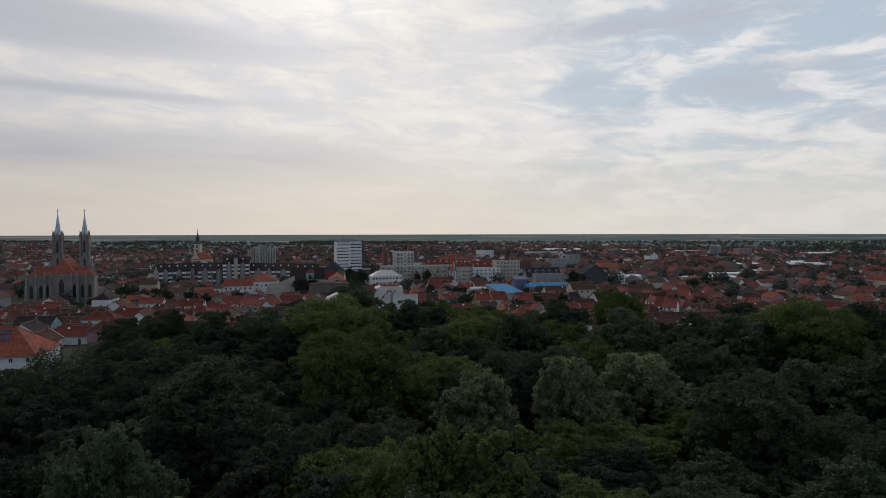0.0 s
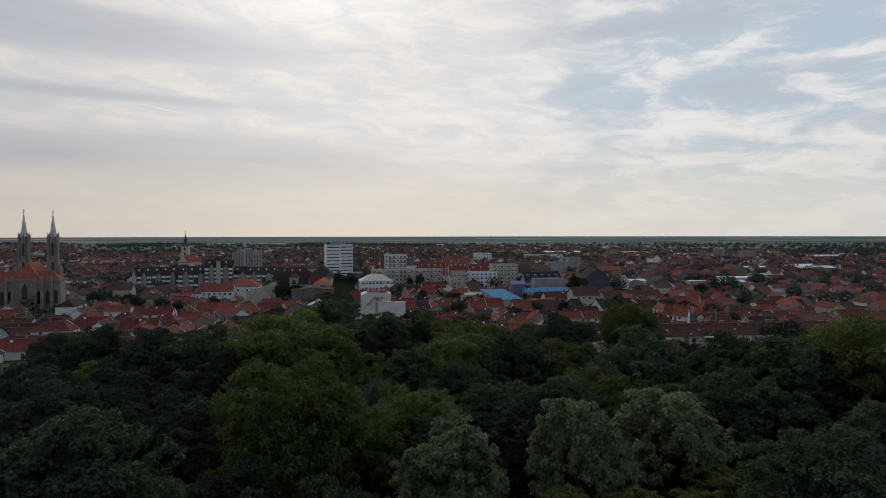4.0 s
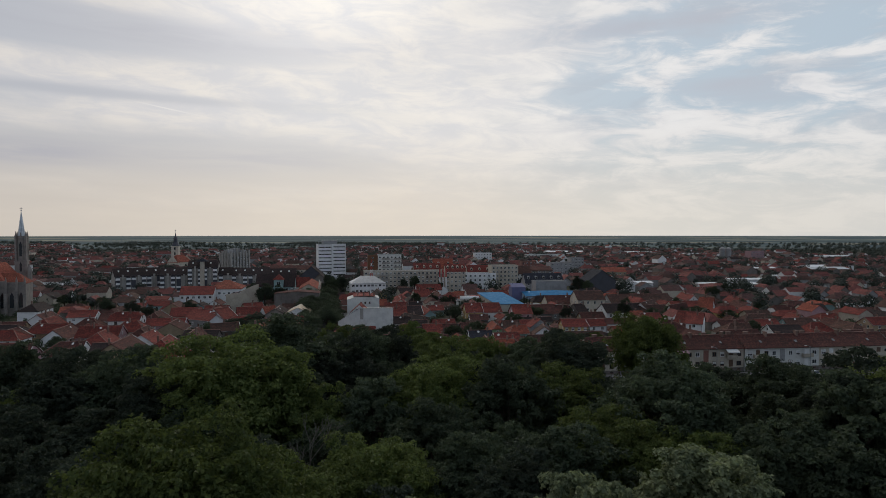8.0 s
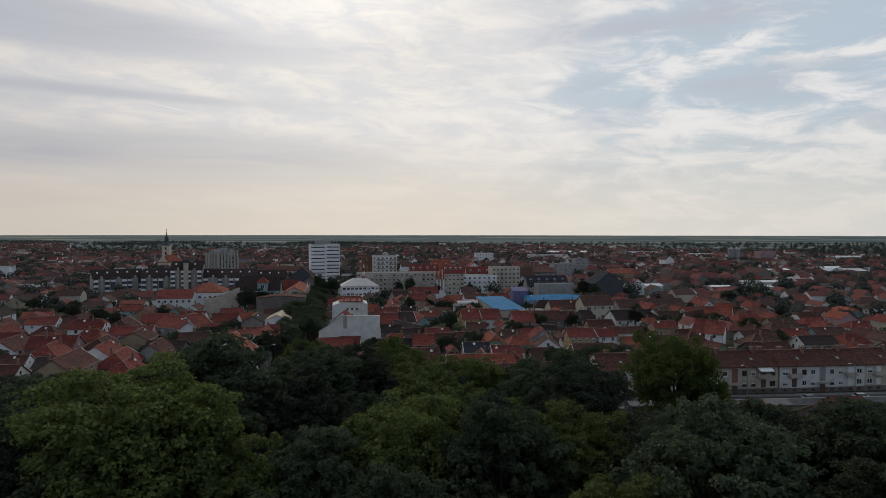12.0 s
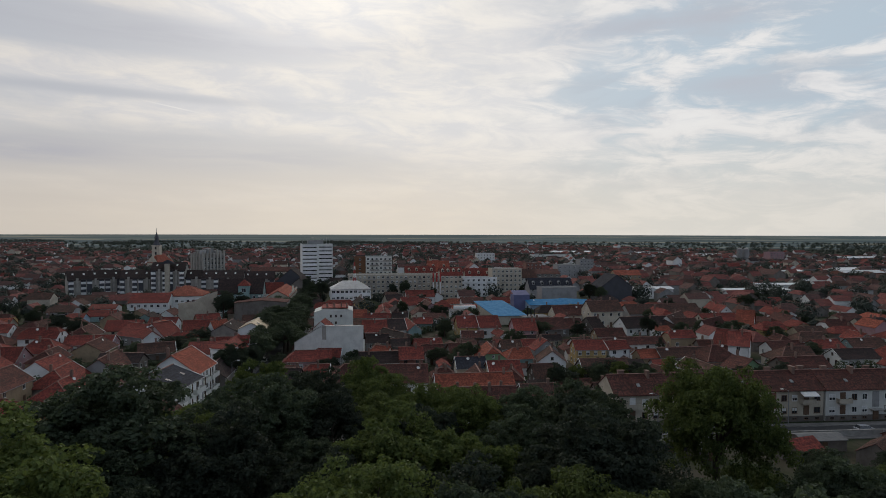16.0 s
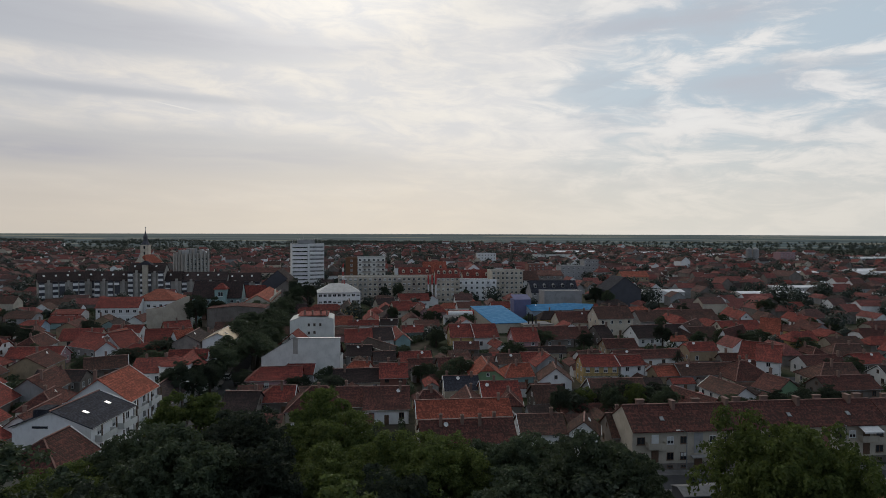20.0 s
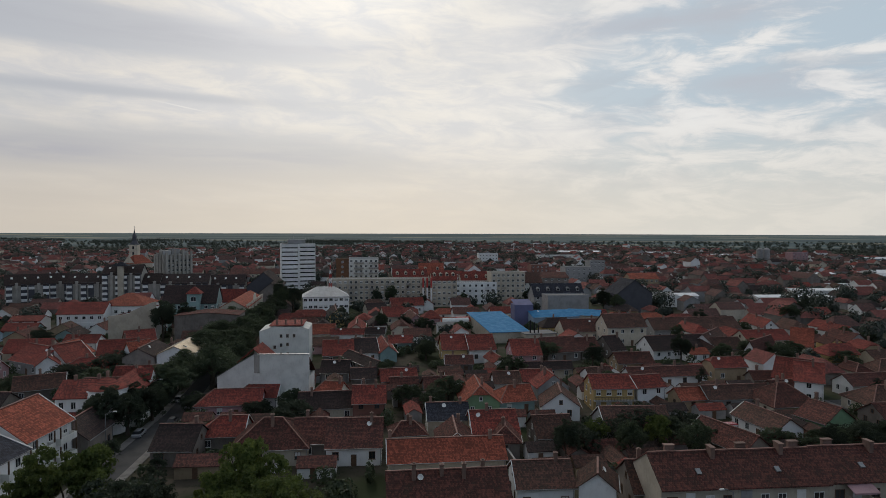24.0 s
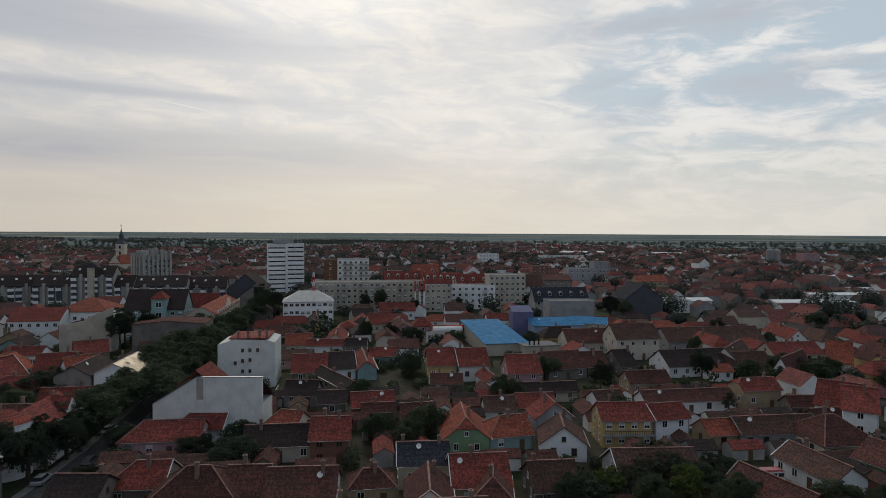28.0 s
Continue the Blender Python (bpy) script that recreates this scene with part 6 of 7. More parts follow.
house(105.4, 301.2, 12.1, 6.3, 4.9, 3.2, 4.8, "brown", "dull")
house(106.0, 311.0, 2.6, 7.2, 5.0, 3.2, 4.9, "brown", "dull")
house(-7.4, 290.0, -9.2, 7.7, 9.3, 3.2, 6.3, "orange", "cream", hip="l")
house(-71.7, 325.0, 57.6, 6.7, 4.0, 6.5, 9.3, "orange", "white", floors=2)
house(-94.8, 318.5, 123.9, 14.0, 5.6, 4.6, 6.9, "red", "white")
house(-93.2, 324.6, 68.5, 8.7, 11.7, 4.2, 8.5, "red", "white")
house(23.1, 258.9, 94.9, 10.0, 6.6, 3.6, 6.1, "brown", "white")
house(32.7, 262.3, 87.7, 8.7, 5.3, 3.4, 5.5, "brown", "dull", hip="l")
house(28.4, 288.7, 95.3, 12.2, 8.6, 3.6, 6.9, "orange", "green", hip="L")
house(46.2, 294.9, 100.0, 6.3, 7.6, 5.0, 7.9, "red", "grey")
house(47.0, 285.3, 86.2, 8.6, 8.3, 3.4, 6.5, "moss", "white")
house(111.7, 306.4, 141.4, 7.8, 10.3, 5.0, 9.3, "red", "white", floors=2)
house(138.8, 351.0, 149.9, 6.3, 11.8, 5.4, 10.5, "orange", "white", floors=2, win=2)
house(148.7, 399.8, 87.8, 20.0, 6.0, 4.6, 7.5, "red", "white", floors=2)
house(-0.7, 349.7, 103.6, 20.0, 5.3, 3.4, 5.5, "red", "mint")
house(122.2, 345.2, 44.5, 18.0, 4.0, 4.4, 7.9, "brown", "white")
house(35.4, 332.5, 106.1, 9.4, 4.0, 3.2, 4.7, "red", "white")
house(112.9, 362.0, 53.6, 20.0, 6.2, 4.6, 7.5, "moss", "white")
house(-16.6, 388.5, 97.7, 20.0, 6.5, 4.0, 6.5, "red", "cream")
house(4.4, 411.2, 102.7, 18.0, 8.4, 3.8, 6.9, "brown", "pink")
house(-31.6, 420.7, 104.1, 20.0, 6.8, 5.0, 7.6, "dark", "yellow", floors=2, win=2)
house(44.5, 236.3, 77.0, 6.0, 5.3, 5.2, 7.3, "moss", "white", win=1, chim=0)
# ---- the rest of the town ----
def grid(u, v):
    a = radians(TOWN)
    return u * math.cos(a) - v * math.sin(a), u * math.sin(a) + v * math.cos(a)


MIX = ["brown"] * 7 + ["red"] * 8 + ["moss"] * 3 + ["dark"] * 2 + ["orange"] * 2
PAINT = ["cream"] * 4 + ["white"] * 9 + ["ochre"] * 3 + ["dull"] * 2 + ["grey"] * 1 + ["pink", "mint", "yellow", "blue"]


def fill_near():
    rnd = random.Random(11)
    made = 0
    spots = []
    for j in range(24):
        for i in range(-22, 30):
            u, v = i * 15.5 + (j % 2) * 6, 236 + j * 15.0
            x, y = grid(u + rnd.uniform(-1.5, 1.5), v + rnd.uniform(-1.5, 1.5))
            spots.append((math.hypot(x - 20, y - 170), x, y, rnd.random()))
    spots.sort()
    for _, x, y, chance_ in spots:
        if y > 500 or (y < 338 and -58 < x < 128) or y < 226 + 0.06 * x - max(0, -x - 85) * 0.45 or abs(x - 14) > 0.78 * y + 20 or chance_ < 0.08:
            continue
        if made >= 180:
            break
        L, W = rnd.uniform(8, 14), rnd.uniform(6.5, 8.5)
        if x < -45 and y < 345:
            L, W = L * 1.25, W * 1.2
        if on_road(x, y, 5.0):
            continue
        rot = TOWN + rnd.uniform(-3, 3) + (90 if rnd.random() < 0.4 else 0)
        if taken(x, y, 4.6):
            L, W = 6.5, 5.0
            if taken(x, y, 3.2):
                continue
        two = rnd.random() < 0.15
        eave = 5.4 if two else rnd.uniform(2.9, 3.6)
        house(x, y, rot, L, W, eave, eave + W * rnd.uniform(0.28, 0.38), rnd.choice(MIX) if x > -45 or y > 345 else rnd.choice(("dark", "brown", "red", "brown", "red")), rnd.choice(PAINT), hip=rnd.choice(("", "", "", "lr", "l", "LR")), floors=2 if two else 1, win=2 if y < 380 else 1, chim=1 if y < 400 else 0, detail=1 if y < 330 else 0)
        made += 1


fill_near()


def outbuildings():
    """Low sheds and lean-tos that crowd the yards."""
    rnd = random.Random(31)
    n = 0
    for j in range(16):
        for i in range(30):
            x, y = grid(-48 + i * 6.6 + rnd.uniform(-1.5, 1.5), 228 + j * 6.6 + rnd.uniform(-1.5, 1.5))
            L, W = rnd.uniform(4.5, 8.0), rnd.uniform(3.2, 4.4)
            rot = TOWN + rnd.choice((0, 0, 90)) + rnd.uniform(-3, 3)
            pick, paint, e = rnd.choice(("brown", "moss", "dark", "brown", "moss", "red")), rnd.choice(("dull", "brick", "ochre", "white", "grey")), rnd.uniform(2.1, 2.7)
            if not (-52 < x < 132 and 246 < y < 340) or (48 < x < 76 and 262 < y < 278) or on_road(x, y, 3.2) or taken(x, y, 2.0) or n > 90:
                continue
            n += 1
            claim(x, y, rot, L, W, 0.2)
            top = thing("shed", pose(x, y, 0, 0, 0, rot), f"low {paint} yard shed roofed with {TONES[pick]}", "shed", "yard sheds")
            under("wall", wall_mesh(L, W, e, e + W * 0.3).mesh("wall", WALL[paint]), top)
            s, _ = roof_mesh(L, W, e, e + W * 0.3, over=0.25, ends=0.2, thick=0.12)
            under("roof", s.mesh("roof", ROOF[pick]), top)
            door(top, rnd.uniform(-0.25, 0.25) * L, -W / 2 - 0.004, 0, 0.9, 1.9)


outbuildings()


def far_town():
    """Roofs and walls beyond the near streets, joined: they can only be seen as a mass."""
    r = np.random.RandomState(5)
    rows = []
    a = radians(TOWN)
    v = 300.0
    while v < 2350:
        step = 17 + v * 0.004
        us = np.arange(-0.95 * v - 60, 0.95 * v + 120, 14 + v * 0.003)
        for u in us:
            rows.append((u + r.uniform(-2, 2), v + r.uniform(-3, 3)))
        v += step
    k = 0
    V, F, slot = [], [], []
    n_roof = 5
    for u, w in rows:
        x, y = u * math.cos(a) - w * math.sin(a), u * math.sin(a) + w * math.cos(a)
        if abs(x - 14) > 0.80 * y + 30 or y < 300 or r.rand() < 0.16 + max(0, y - 900) * 0.00022:
            continue
        edge = 1750 + 450 * math.sin(x * 0.004 + 1) - (0.75 * (x - 250) if x > 250 else 0)
        if y > edge or (y < 620 and taken(x, y, 6.5)) or on_road(x, y, 5):
            continue
        L, W = r.uniform(8, 15) / 2, r.uniform(6.5, 9.5) / 2
        big = r.rand() < 0.02
        if big:
            L, W = L * 1.6, W * 1.3
        e = r.uniform(2.8, 3.8) if r.rand() < 0.8 else r.uniform(5, 7)
        e = e + 5 if big else e + min(1.2, max(0, y - 500) * 0.002)
        h = e + W * r.uniform(0.6, 0.85)
        t = a + r.uniform(-0.08, 0.08) + (math.pi / 2 if r.rand() < 0.42 else 0)
        c, s = math.cos(t), math.sin(t)
        o, g = 0.35, 0.0 if r.rand() < 0.7 else W * 0.8
        pts = [(-L, -W, 0), (L, -W, 0), (L, W, 0), (-L, W, 0), (-L, -W, e), (L, -W, e), (L, W, e), (-L, W, e), (-L + g * .9, 0, h - .1), (L - g * .9, 0, h - .1),
               (-L - o, -W - o, e - o * .6), (L + o, -W - o, e - o * .6), (L + o, W + o, e - o * .6), (-L - o, W + o, e - o * .6), (-L - o + g, 0, h), (L + o - g, 0, h)]
        b = len(V)
        V += [(x + p * c - q * s, y + p * s + q * c, z) for p, q, z in pts]
        fs = [(0, 1, 5, 4), (2, 3, 7, 6), (1, 2, 6, 9, 5), (3, 0, 4, 8, 7), (10, 11, 15, 14), (12, 13, 14, 15), (11, 12, 15), (13, 10, 14)]
        if g == 0:
            fs = fs[:6]
        F += [tuple(b + i for i in f) for f in fs]
        wm, rm = n_roof + r.choice([0, 0, 0, 1, 2, 2, 2, 3, 3]), r.choice(n_roof, p=[0.38, 0.04, 0.38, 0.10, 0.10])
        slot += [wm] * 4 + [rm] * (len(fs) - 4)
        k += 1
    mats = [ROOF[q] for q in ("muted", "red", "hazed_brown", "moss", "dark")] + [WALL[q] for q in ("white", "cream", "dull", "grey")]
    uv = np.zeros((sum(len(f) for f in F), 2))
    at = 0
    VV = np.array(V)
    for f in F:
        p = VV[list(f)]
        d = p[1] - p[0]
        l = np.linalg.norm(d)
        uv[at:at + len(f), 0] = (p - p[0]) @ (d / l)
        uv[at:at + len(f), 1] = np.linalg.norm(np.cross(p - p[0], d / l), axis=1)
        at += len(f)
    ob = new("far_houses", mesh_of("far_houses", V, F, mats, slot, uv))
    tagged(ob, "crowded red and brown tiled roofs of the distant town", "houses", kind="stuff")


far_town()


def far_trees():
    r = np.random.RandomState(9)
    n = 7800
    y = 330 + 2300 * r.random_sample(n) ** 0.8
    x = 14 + (r.random_sample(n) * 2 - 1) * (0.8 * y + 30)
    ok = [not ((b < 700 and taken(a, b, 4.2)) or on_road(a, b, 1.5)) for a, b in zip(x, y)]
    x, y = x[ok], y[ok]
    keep = (y < 1500) | (r.random_sample(len(y)) < 0.4)
    x, y = x[keep], y[keep]
    # hedges and belts of trees on the plain
    hx, hy = [], []
    for k in range(16):
        cy = r.uniform(1900, 2900)
        cx = r.uniform(-0.8, 0.8) * cy
        ln = r.uniform(60, 420)
        m = int(ln / 4)
        t = np.linspace(-ln / 2, ln / 2, m)
        hx.append(cx + t + r.normal(size=m) * 3), hy.append(cy + t * r.uniform(-0.1, 0.2) + r.normal(size=m) * 6)
    x, y = np.r_[x, np.concatenate(hx)], np.r_[y, np.concatenate(hy)]
    n = len(x)
    h = r.uniform(4, 10.5, n) * np.where(y > 900, 1.2, 1)
    cards = np.where(y < 700, 460, np.where(y < 1300, 150, 70))
    i = np.repeat(np.arange(n), cards)
    m = len(i)
    d = r.normal(size=(m, 3))
    d /= np.linalg.norm(d, axis=1)[:, None]
    rad = h * r.uniform(0.42, 0.62, n)
    lump = (1 + 0.3 * np.sin(d[:, 0] * 5 + i) * np.cos(d[:, 1] * 4 + i * 2)) * (1 - 0.3 * r.random_sample(m) ** 2)
    at = np.stack([x[i] + d[:, 0] * rad[i] * lump, y[i] + d[:, 1] * rad[i] * lump, h[i] * 0.56 + d[:, 2] * h[i] * 0.42 * lump], 1)
    ground = np.clip((np.hypot(at[:, 0], at[:, 1]) - 3000) / 1930, 0, 1)
    at[:, 2] += 27 * ground**2 * (3 - 2 * ground)
    nrm = d + np.array([0, 0, 0.2]) + 0.35 * r.normal(size=(m, 3))
    nrm /= np.linalg.norm(nrm, axis=1)[:, None]
    u = np.cross(nrm, r.normal(size=(m, 3)))
    u /= np.linalg.norm(u, axis=1)[:, None]
    w = np.cross(nrm, u)
    s = (np.where(cards < 80, 1.15, np.where(cards < 200, 0.95, 0.62))[i] * r.uniform(0.6, 1.3, m))[:, None]
    verts = np.stack([at - u * s, at + w * s * 0.6, at + u * s, at - w * s * 0.6], 1).reshape(-1, 3)
    me = bpy.data.meshes.new("far_trees")
    me.from_pydata(verts.tolist(), [], np.arange(m * 4).reshape(-1, 4).tolist())
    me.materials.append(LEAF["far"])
    tagged(new("far_trees", me), "dark green garden trees and field hedges far off", "trees", kind="stuff")


far_trees()


def shrubs():
    """Hedges, vines and bushes in the yards between the near houses."""
    r = np.random.RandomState(21)
    spots = []
    while len(spots) < 1500:
        y = r.uniform(226, 440)
        x = 14 + r.uniform(-1, 1) * (0.72 * y - 20)
        if y < 232 + 0.06 * x or taken(x, y, 0.9) or on_road(x, y, 0.2):
            spots.append(None)
            continue
        spots.append((x, y, r.uniform(1.2, 3.4), r.uniform(1.0, 2.6)))
    spots = [s for s in spots if s]
    V = []
    for x, y, h, w in spots:
        m = int(230 * w)
        d = r.normal(size=(m, 3))
        d /= np.linalg.norm(d, axis=1)[:, None]
        lump = 1 + 0.3 * np.sin(d[:, 0] * 6 + x) * np.cos(d[:, 1] * 5 + y)
        st = r.uniform(0.7, 1.4)
        at = np.stack([x + d[:, 0] * w * lump * st, y + d[:, 1] * w * lump / st, h * 0.5 + d[:, 2] * h * 0.5 * lump], 1)
        nrm = d + 0.45 * r.normal(size=(m, 3))
        nrm /= np.linalg.norm(nrm, axis=1)[:, None]
        u = np.cross(nrm, r.normal(size=(m, 3)))
        u /= np.linalg.norm(u, axis=1)[:, None]
        q = np.cross(nrm, u)
        s = r.uniform(0.14, 0.36, m)[:, None]
        V.append(np.stack([at - u * s, at + q * s * 0.7, at + u * s, at - q * s * 0.7], 1).reshape(-1, 3))
    V = np.concatenate(V)
    me = bpy.data.meshes.new("garden_shrubs")
    me.from_pydata(V.tolist(), [], np.arange(len(V)).reshape(-1, 4).tolist())
    me.materials.append(LEAF["oak"])
    tagged(new("garden_shrubs", me), "green bushes and hedges filling the yards between houses", "shrubs", kind="stuff")


def undergrowth():
    """Young growth under the park trees, which closes the gaps between the crowns."""
    r = np.random.RandomState(33)
    V = []
    for _ in range(1500):
        y = r.uniform(36, 212)
        x = 5 + r.uniform(-1, 1) * (0.78 * y + 8)
        if (x > 52 and y > 192) or x < -0.62 * y - 10 or on_road(x, y, 1.0) or taken(x, y, 1.0):
            continue
        h, w = r.uniform(3.5, 9.0), r.uniform(2.2, 4.2)
        if y > 196:
            h *= 0.6
        m = int(210 * w)
        d = r.normal(size=(m, 3))
        d[:, 2] = np.abs(d[:, 2]) - 0.2
        d /= np.linalg.norm(d, axis=1)[:, None]
        lump = 1 + 0.3 * np.sin(d[:, 0] * 6 + x) * np.cos(d[:, 1] * 5 + y)
        at = np.stack([x + d[:, 0] * w * lump, y + d[:, 1] * w * lump, h * 0.45 + d[:, 2] * h * 0.55 * lump], 1)
        nrm = d + 0.45 * r.normal(size=(m, 3))
        nrm /= np.linalg.norm(nrm, axis=1)[:, None]
        u = np.cross(nrm, r.normal(size=(m, 3)))
        u /= np.linalg.norm(u, axis=1)[:, None]
        q = np.cross(nrm, u)
        s = r.uniform(0.14, 0.30, m)[:, None]
        V.append(np.stack([at - u * s, at + q * s * 0.7, at + u * s, at - q * s * 0.7], 1).reshape(-1, 3))
    V = np.concatenate(V)
    me = bpy.data.meshes.new("undergrowth")
    me.from_pydata(V.tolist(), [], np.arange(len(V)).reshape(-1, 4).tolist())
    me.materials.append(LEAF["dark"])
    tagged(new("undergrowth", me), "dark young growth and bushes filling the park wood", "undergrowth", kind="stuff")


undergrowth()


shrubs()
# ---- park trees ----
def park():
    rnd = random.Random(3)
    big = [("broad", -25, 142, 26.6, 1.05, "yellow-green"), ("broad", -15.5, 101, 25.6, 0.85, "yellow-green"), ("oak", -23, 168, 26.3, 1.15, "dark green"), ("broad", 51.5, 178, 25.0, 0.72, "bright green"), ("dusk", 31.6, 166.4, 23.0, 1.05, "dark rounded"), ("oak", 18.8, 143.5, 22.0, 0.95, "mid green"),
           ("bloom", 36.0, 110, 20.0, 1.1, "pale flowering"), ("bloom", 21, 100, 21.4, 0.8, "pale flowering"), ("bloom", 5.0, 94, 20.2, 0.9, "pale flowering"), ("lime", 2, 57, 24.0, 0.95, "pale green"), ("lime", 76.7, 142, 19.1, 1.0, "bright green"),
           ("lime", -0.9, 214, 19.0, 0.7, "upright bright green")]
    big += [("oak", -46, 152, 22.5, 1.0, "mid green"), ("oak", -34, 61, 22.5, 0.75, "olive green"), ("oak", -32, 86, 24.2, 1.0, "olive green"), ("oak", 40, 134, 24.6, 1.0, "bright-tipped green"), ("lime", 9.5, 169, 21.4, 1.0, "bright green"), ("oak", 44, 88, 21.5, 1.0, "mid green"), ("oak", -7, 74, 18.5, 1.0, "bright green"), ("dusk", 104, 150, 21.5, 1.2, "dark"), ("dusk", 120, 160, 18.5, 1.1, "dark"), ("oak", 136, 178, 19, 1.1, "dark"),
           ("lime", -20.5, 213, 18.5, 0.85, "upright green"), ("dusk", -13, 214, 13.5, 1.0, "dark"), ("dusk", -30, 212, 10.5, 1.0, "dark green"), ("dusk", -36, 206, 8.5, 1.0, "dark"), ("dusk", 11, 213, 11, 1.0, "dark"), ("oak", 24, 214, 10.0, 1.0, "dark green"), ("dusk", 36, 208, 12.5, 1.0, "dark")]
    for key, x, y, h, wide, tone in big:
        tree(key, x, y, h, f"tall broad {tone} park tree with a dense uneven crown", wide=wide)
    for j in range(17):
        for i in range(-16, 18):
            x, y = i * 12.0 + (j % 2) * 6.0 + rnd.uniform(-2.8, 2.8), 34 + j * 10.8 + rnd.uniform(-2.8, 2.8)
            edge = 213 + 0.05 * x - max(0, -x - 40) * 0.22
            key = rnd.choice(("oak", "oak", "tall", "dusk", "dusk", "bloom", "lime", "oak", "broad"))
            h = rnd.uniform(15.5, 22)
            if y > edge or abs(x - 5) > 0.78 * y + 14 or y > 217:
                continue
            if any((x - b[1]) ** 2 + (y - b[2]) ** 2 < (9.0 if b[0] != "lime" else 6.5) ** 2 for b in big):
                continue
            # the wood falls away towards the street
            fall = 0.262 if x > 44 else 0.18 if x > 12 else 0.172 if x > -26 else 0.205
            h = min(h, 42 - (y - 66) * fall - rnd.uniform(0, 2.5))
            if x < -34 and y > 176:
                h = min(h, 42 - (y - 127) * 0.43 - rnd.uniform(0, 2.0))
            elif x < -21 and y > 172:
                h = min(h, 42 - (y - 102.6) * 0.31 - rnd.uniform(0, 1.5))
            if y > 178 and x > 44:
                h = min(h, rnd.uniform(7.5, 10.5))
            if x > 58 and 112 < y < 172:
                h = 42 - (y - 66) * 0.25 - rnd.uniform(0, 1.2)
            if (x < -0.56 * y and y > 135) or taken(x, y, 2.0) or (x > 52 and y > 196):
                continue
            if x < -0.6 * y and y > 70:
                h = min(h, 41.8 - 0.225 * y)
            if 6 < x < 50 and 58 < y < 106:
                h = min(h, 13.5)
            if x < -30 and (int(x * 3) + int(y)) % 4:
                key = "dusk"
            if key == "bloom" and (y > 110 or x > 15):
                key = "dusk" if y > 110 else "oak"
            if x > 25 and key == "dusk" and (int(x) + int(y)) % 2:
                key = "broad" if y < 130 else "oak"
            tone = {"oak": "mid green", "tall": "narrow green", "dusk": "dark green", "bloom": "pale flowering", "lime": "bright green", "broad": "yellow-green"}[key]
            tree(key, x, y, max(h, 6.5), f"leafy {tone} park tree in a dense wood", wide=1.0 if h > 14 else 1.35)


park()


def town_trees():
    rnd = random.Random(8)
    for k in range(20):
        y = 262 + k * 8.5
        for s in (-1, 1):
            xc = -38.5 - (y - 258) * 0.1 if y < 284 else -41 - (y - 284) * 0.205
            x = xc + s * rnd.uniform(3.8, 5.0)
            if y < 302 and s > 0 or (y < 284 and s < 0) or taken(x, y, -0.3):
                continue
            tree("yard", x, y + rnd.uniform(-2, 2), rnd.uniform(8.5, 12.0), "rounded dark green street tree beside the pavement", "street trees", wide=1.35)
    for x, y, h, w in ((56, 266, 5.5, 1.5), (61, 270, 6.5, 1.6), (66, 267, 5.5, 1.6), (71, 271, 5.0, 1.5), (63, 263, 4.5, 1.6), (58, 274, 5.0, 1.3), (74, 264, 4.5, 1.5), (47, 260, 5.5, 1.3), (84, 262, 5.0, 1.5), (90, 259, 5.5, 1.5), (96, 262, 5.0, 1.6), (103, 264, 5.5, 1.5), (110, 266, 5.0, 1.6)):
        if not on_road(x, y, -1.5):
            tree("bush" if int(x) % 3 else "yard", x, y, h, "dense low green tree with a rounded crown in a yard", "garden trees", wide=w)
    for x, y, h, w in ((-35.5, 262, 3.5, 1.1), (-34.5, 268, 3.0, 1.2), (-36.5, 285, 4.5, 1.3), (-21, 279, 4.5, 1.2), (-13, 284, 5.5, 1.3), (-113, 440, 10, 1.5), (-104, 436, 9, 1.5), (-118, 434, 9, 1.5), (44, 345, 7.5, 1.4), (52, 342, 7.0, 1.4), (122, 348, 7.5, 1.6), (131, 345, 7.0, 1.6), (126, 340, 6.5, 1.5),
                       (-66, 442, 9, 1.4), (-71, 470, 9, 1.4), (-62, 425, 8, 1.4), (-78, 500, 9, 1.4), (-86, 515, 9, 1.4), (-70, 300, 7, 1.5), (-80, 305, 6.5, 1.6), (-88, 296, 6, 1.5), (-75, 318, 7, 1.5), (18, 286, 6, 1.3), (12, 289, 6, 1.3), (-12, 276, 5.5, 1.3), (140, 330, 7, 1.5)):
        if not on_road(x, y, -1.5):
            tree("yard" if (int(x) + int(y)) % 3 else "bush", x, y, h, "dense dark green tree with a rounded crown in a yard", "garden trees", wide=w)
    for x, y, h, w in ((-45.5, 263.0, 11.5, 0.95), (-44.6, 273.5, 9.6, 1.0), (-46.6, 282.0, 8.5, 1.0), (-47.5, 291.0, 9.5, 0.9), (-38.6, 252.5, 4.5, 1.2), (-47.0, 250.0, 5.5, 1.1)):
        tree("dusk", x, y, h, "dense dark green street tree with a low crown", "street trees", wide=w)
    for x, y, h in ((-44.2, 268.5, 9.0), (-43.8, 278.0, 8.0), (-45.4, 286.0, 8.0)):
        tree("bush", x, y, h, "dense dark green street tree with a low crown", "street trees", wide=0.66)
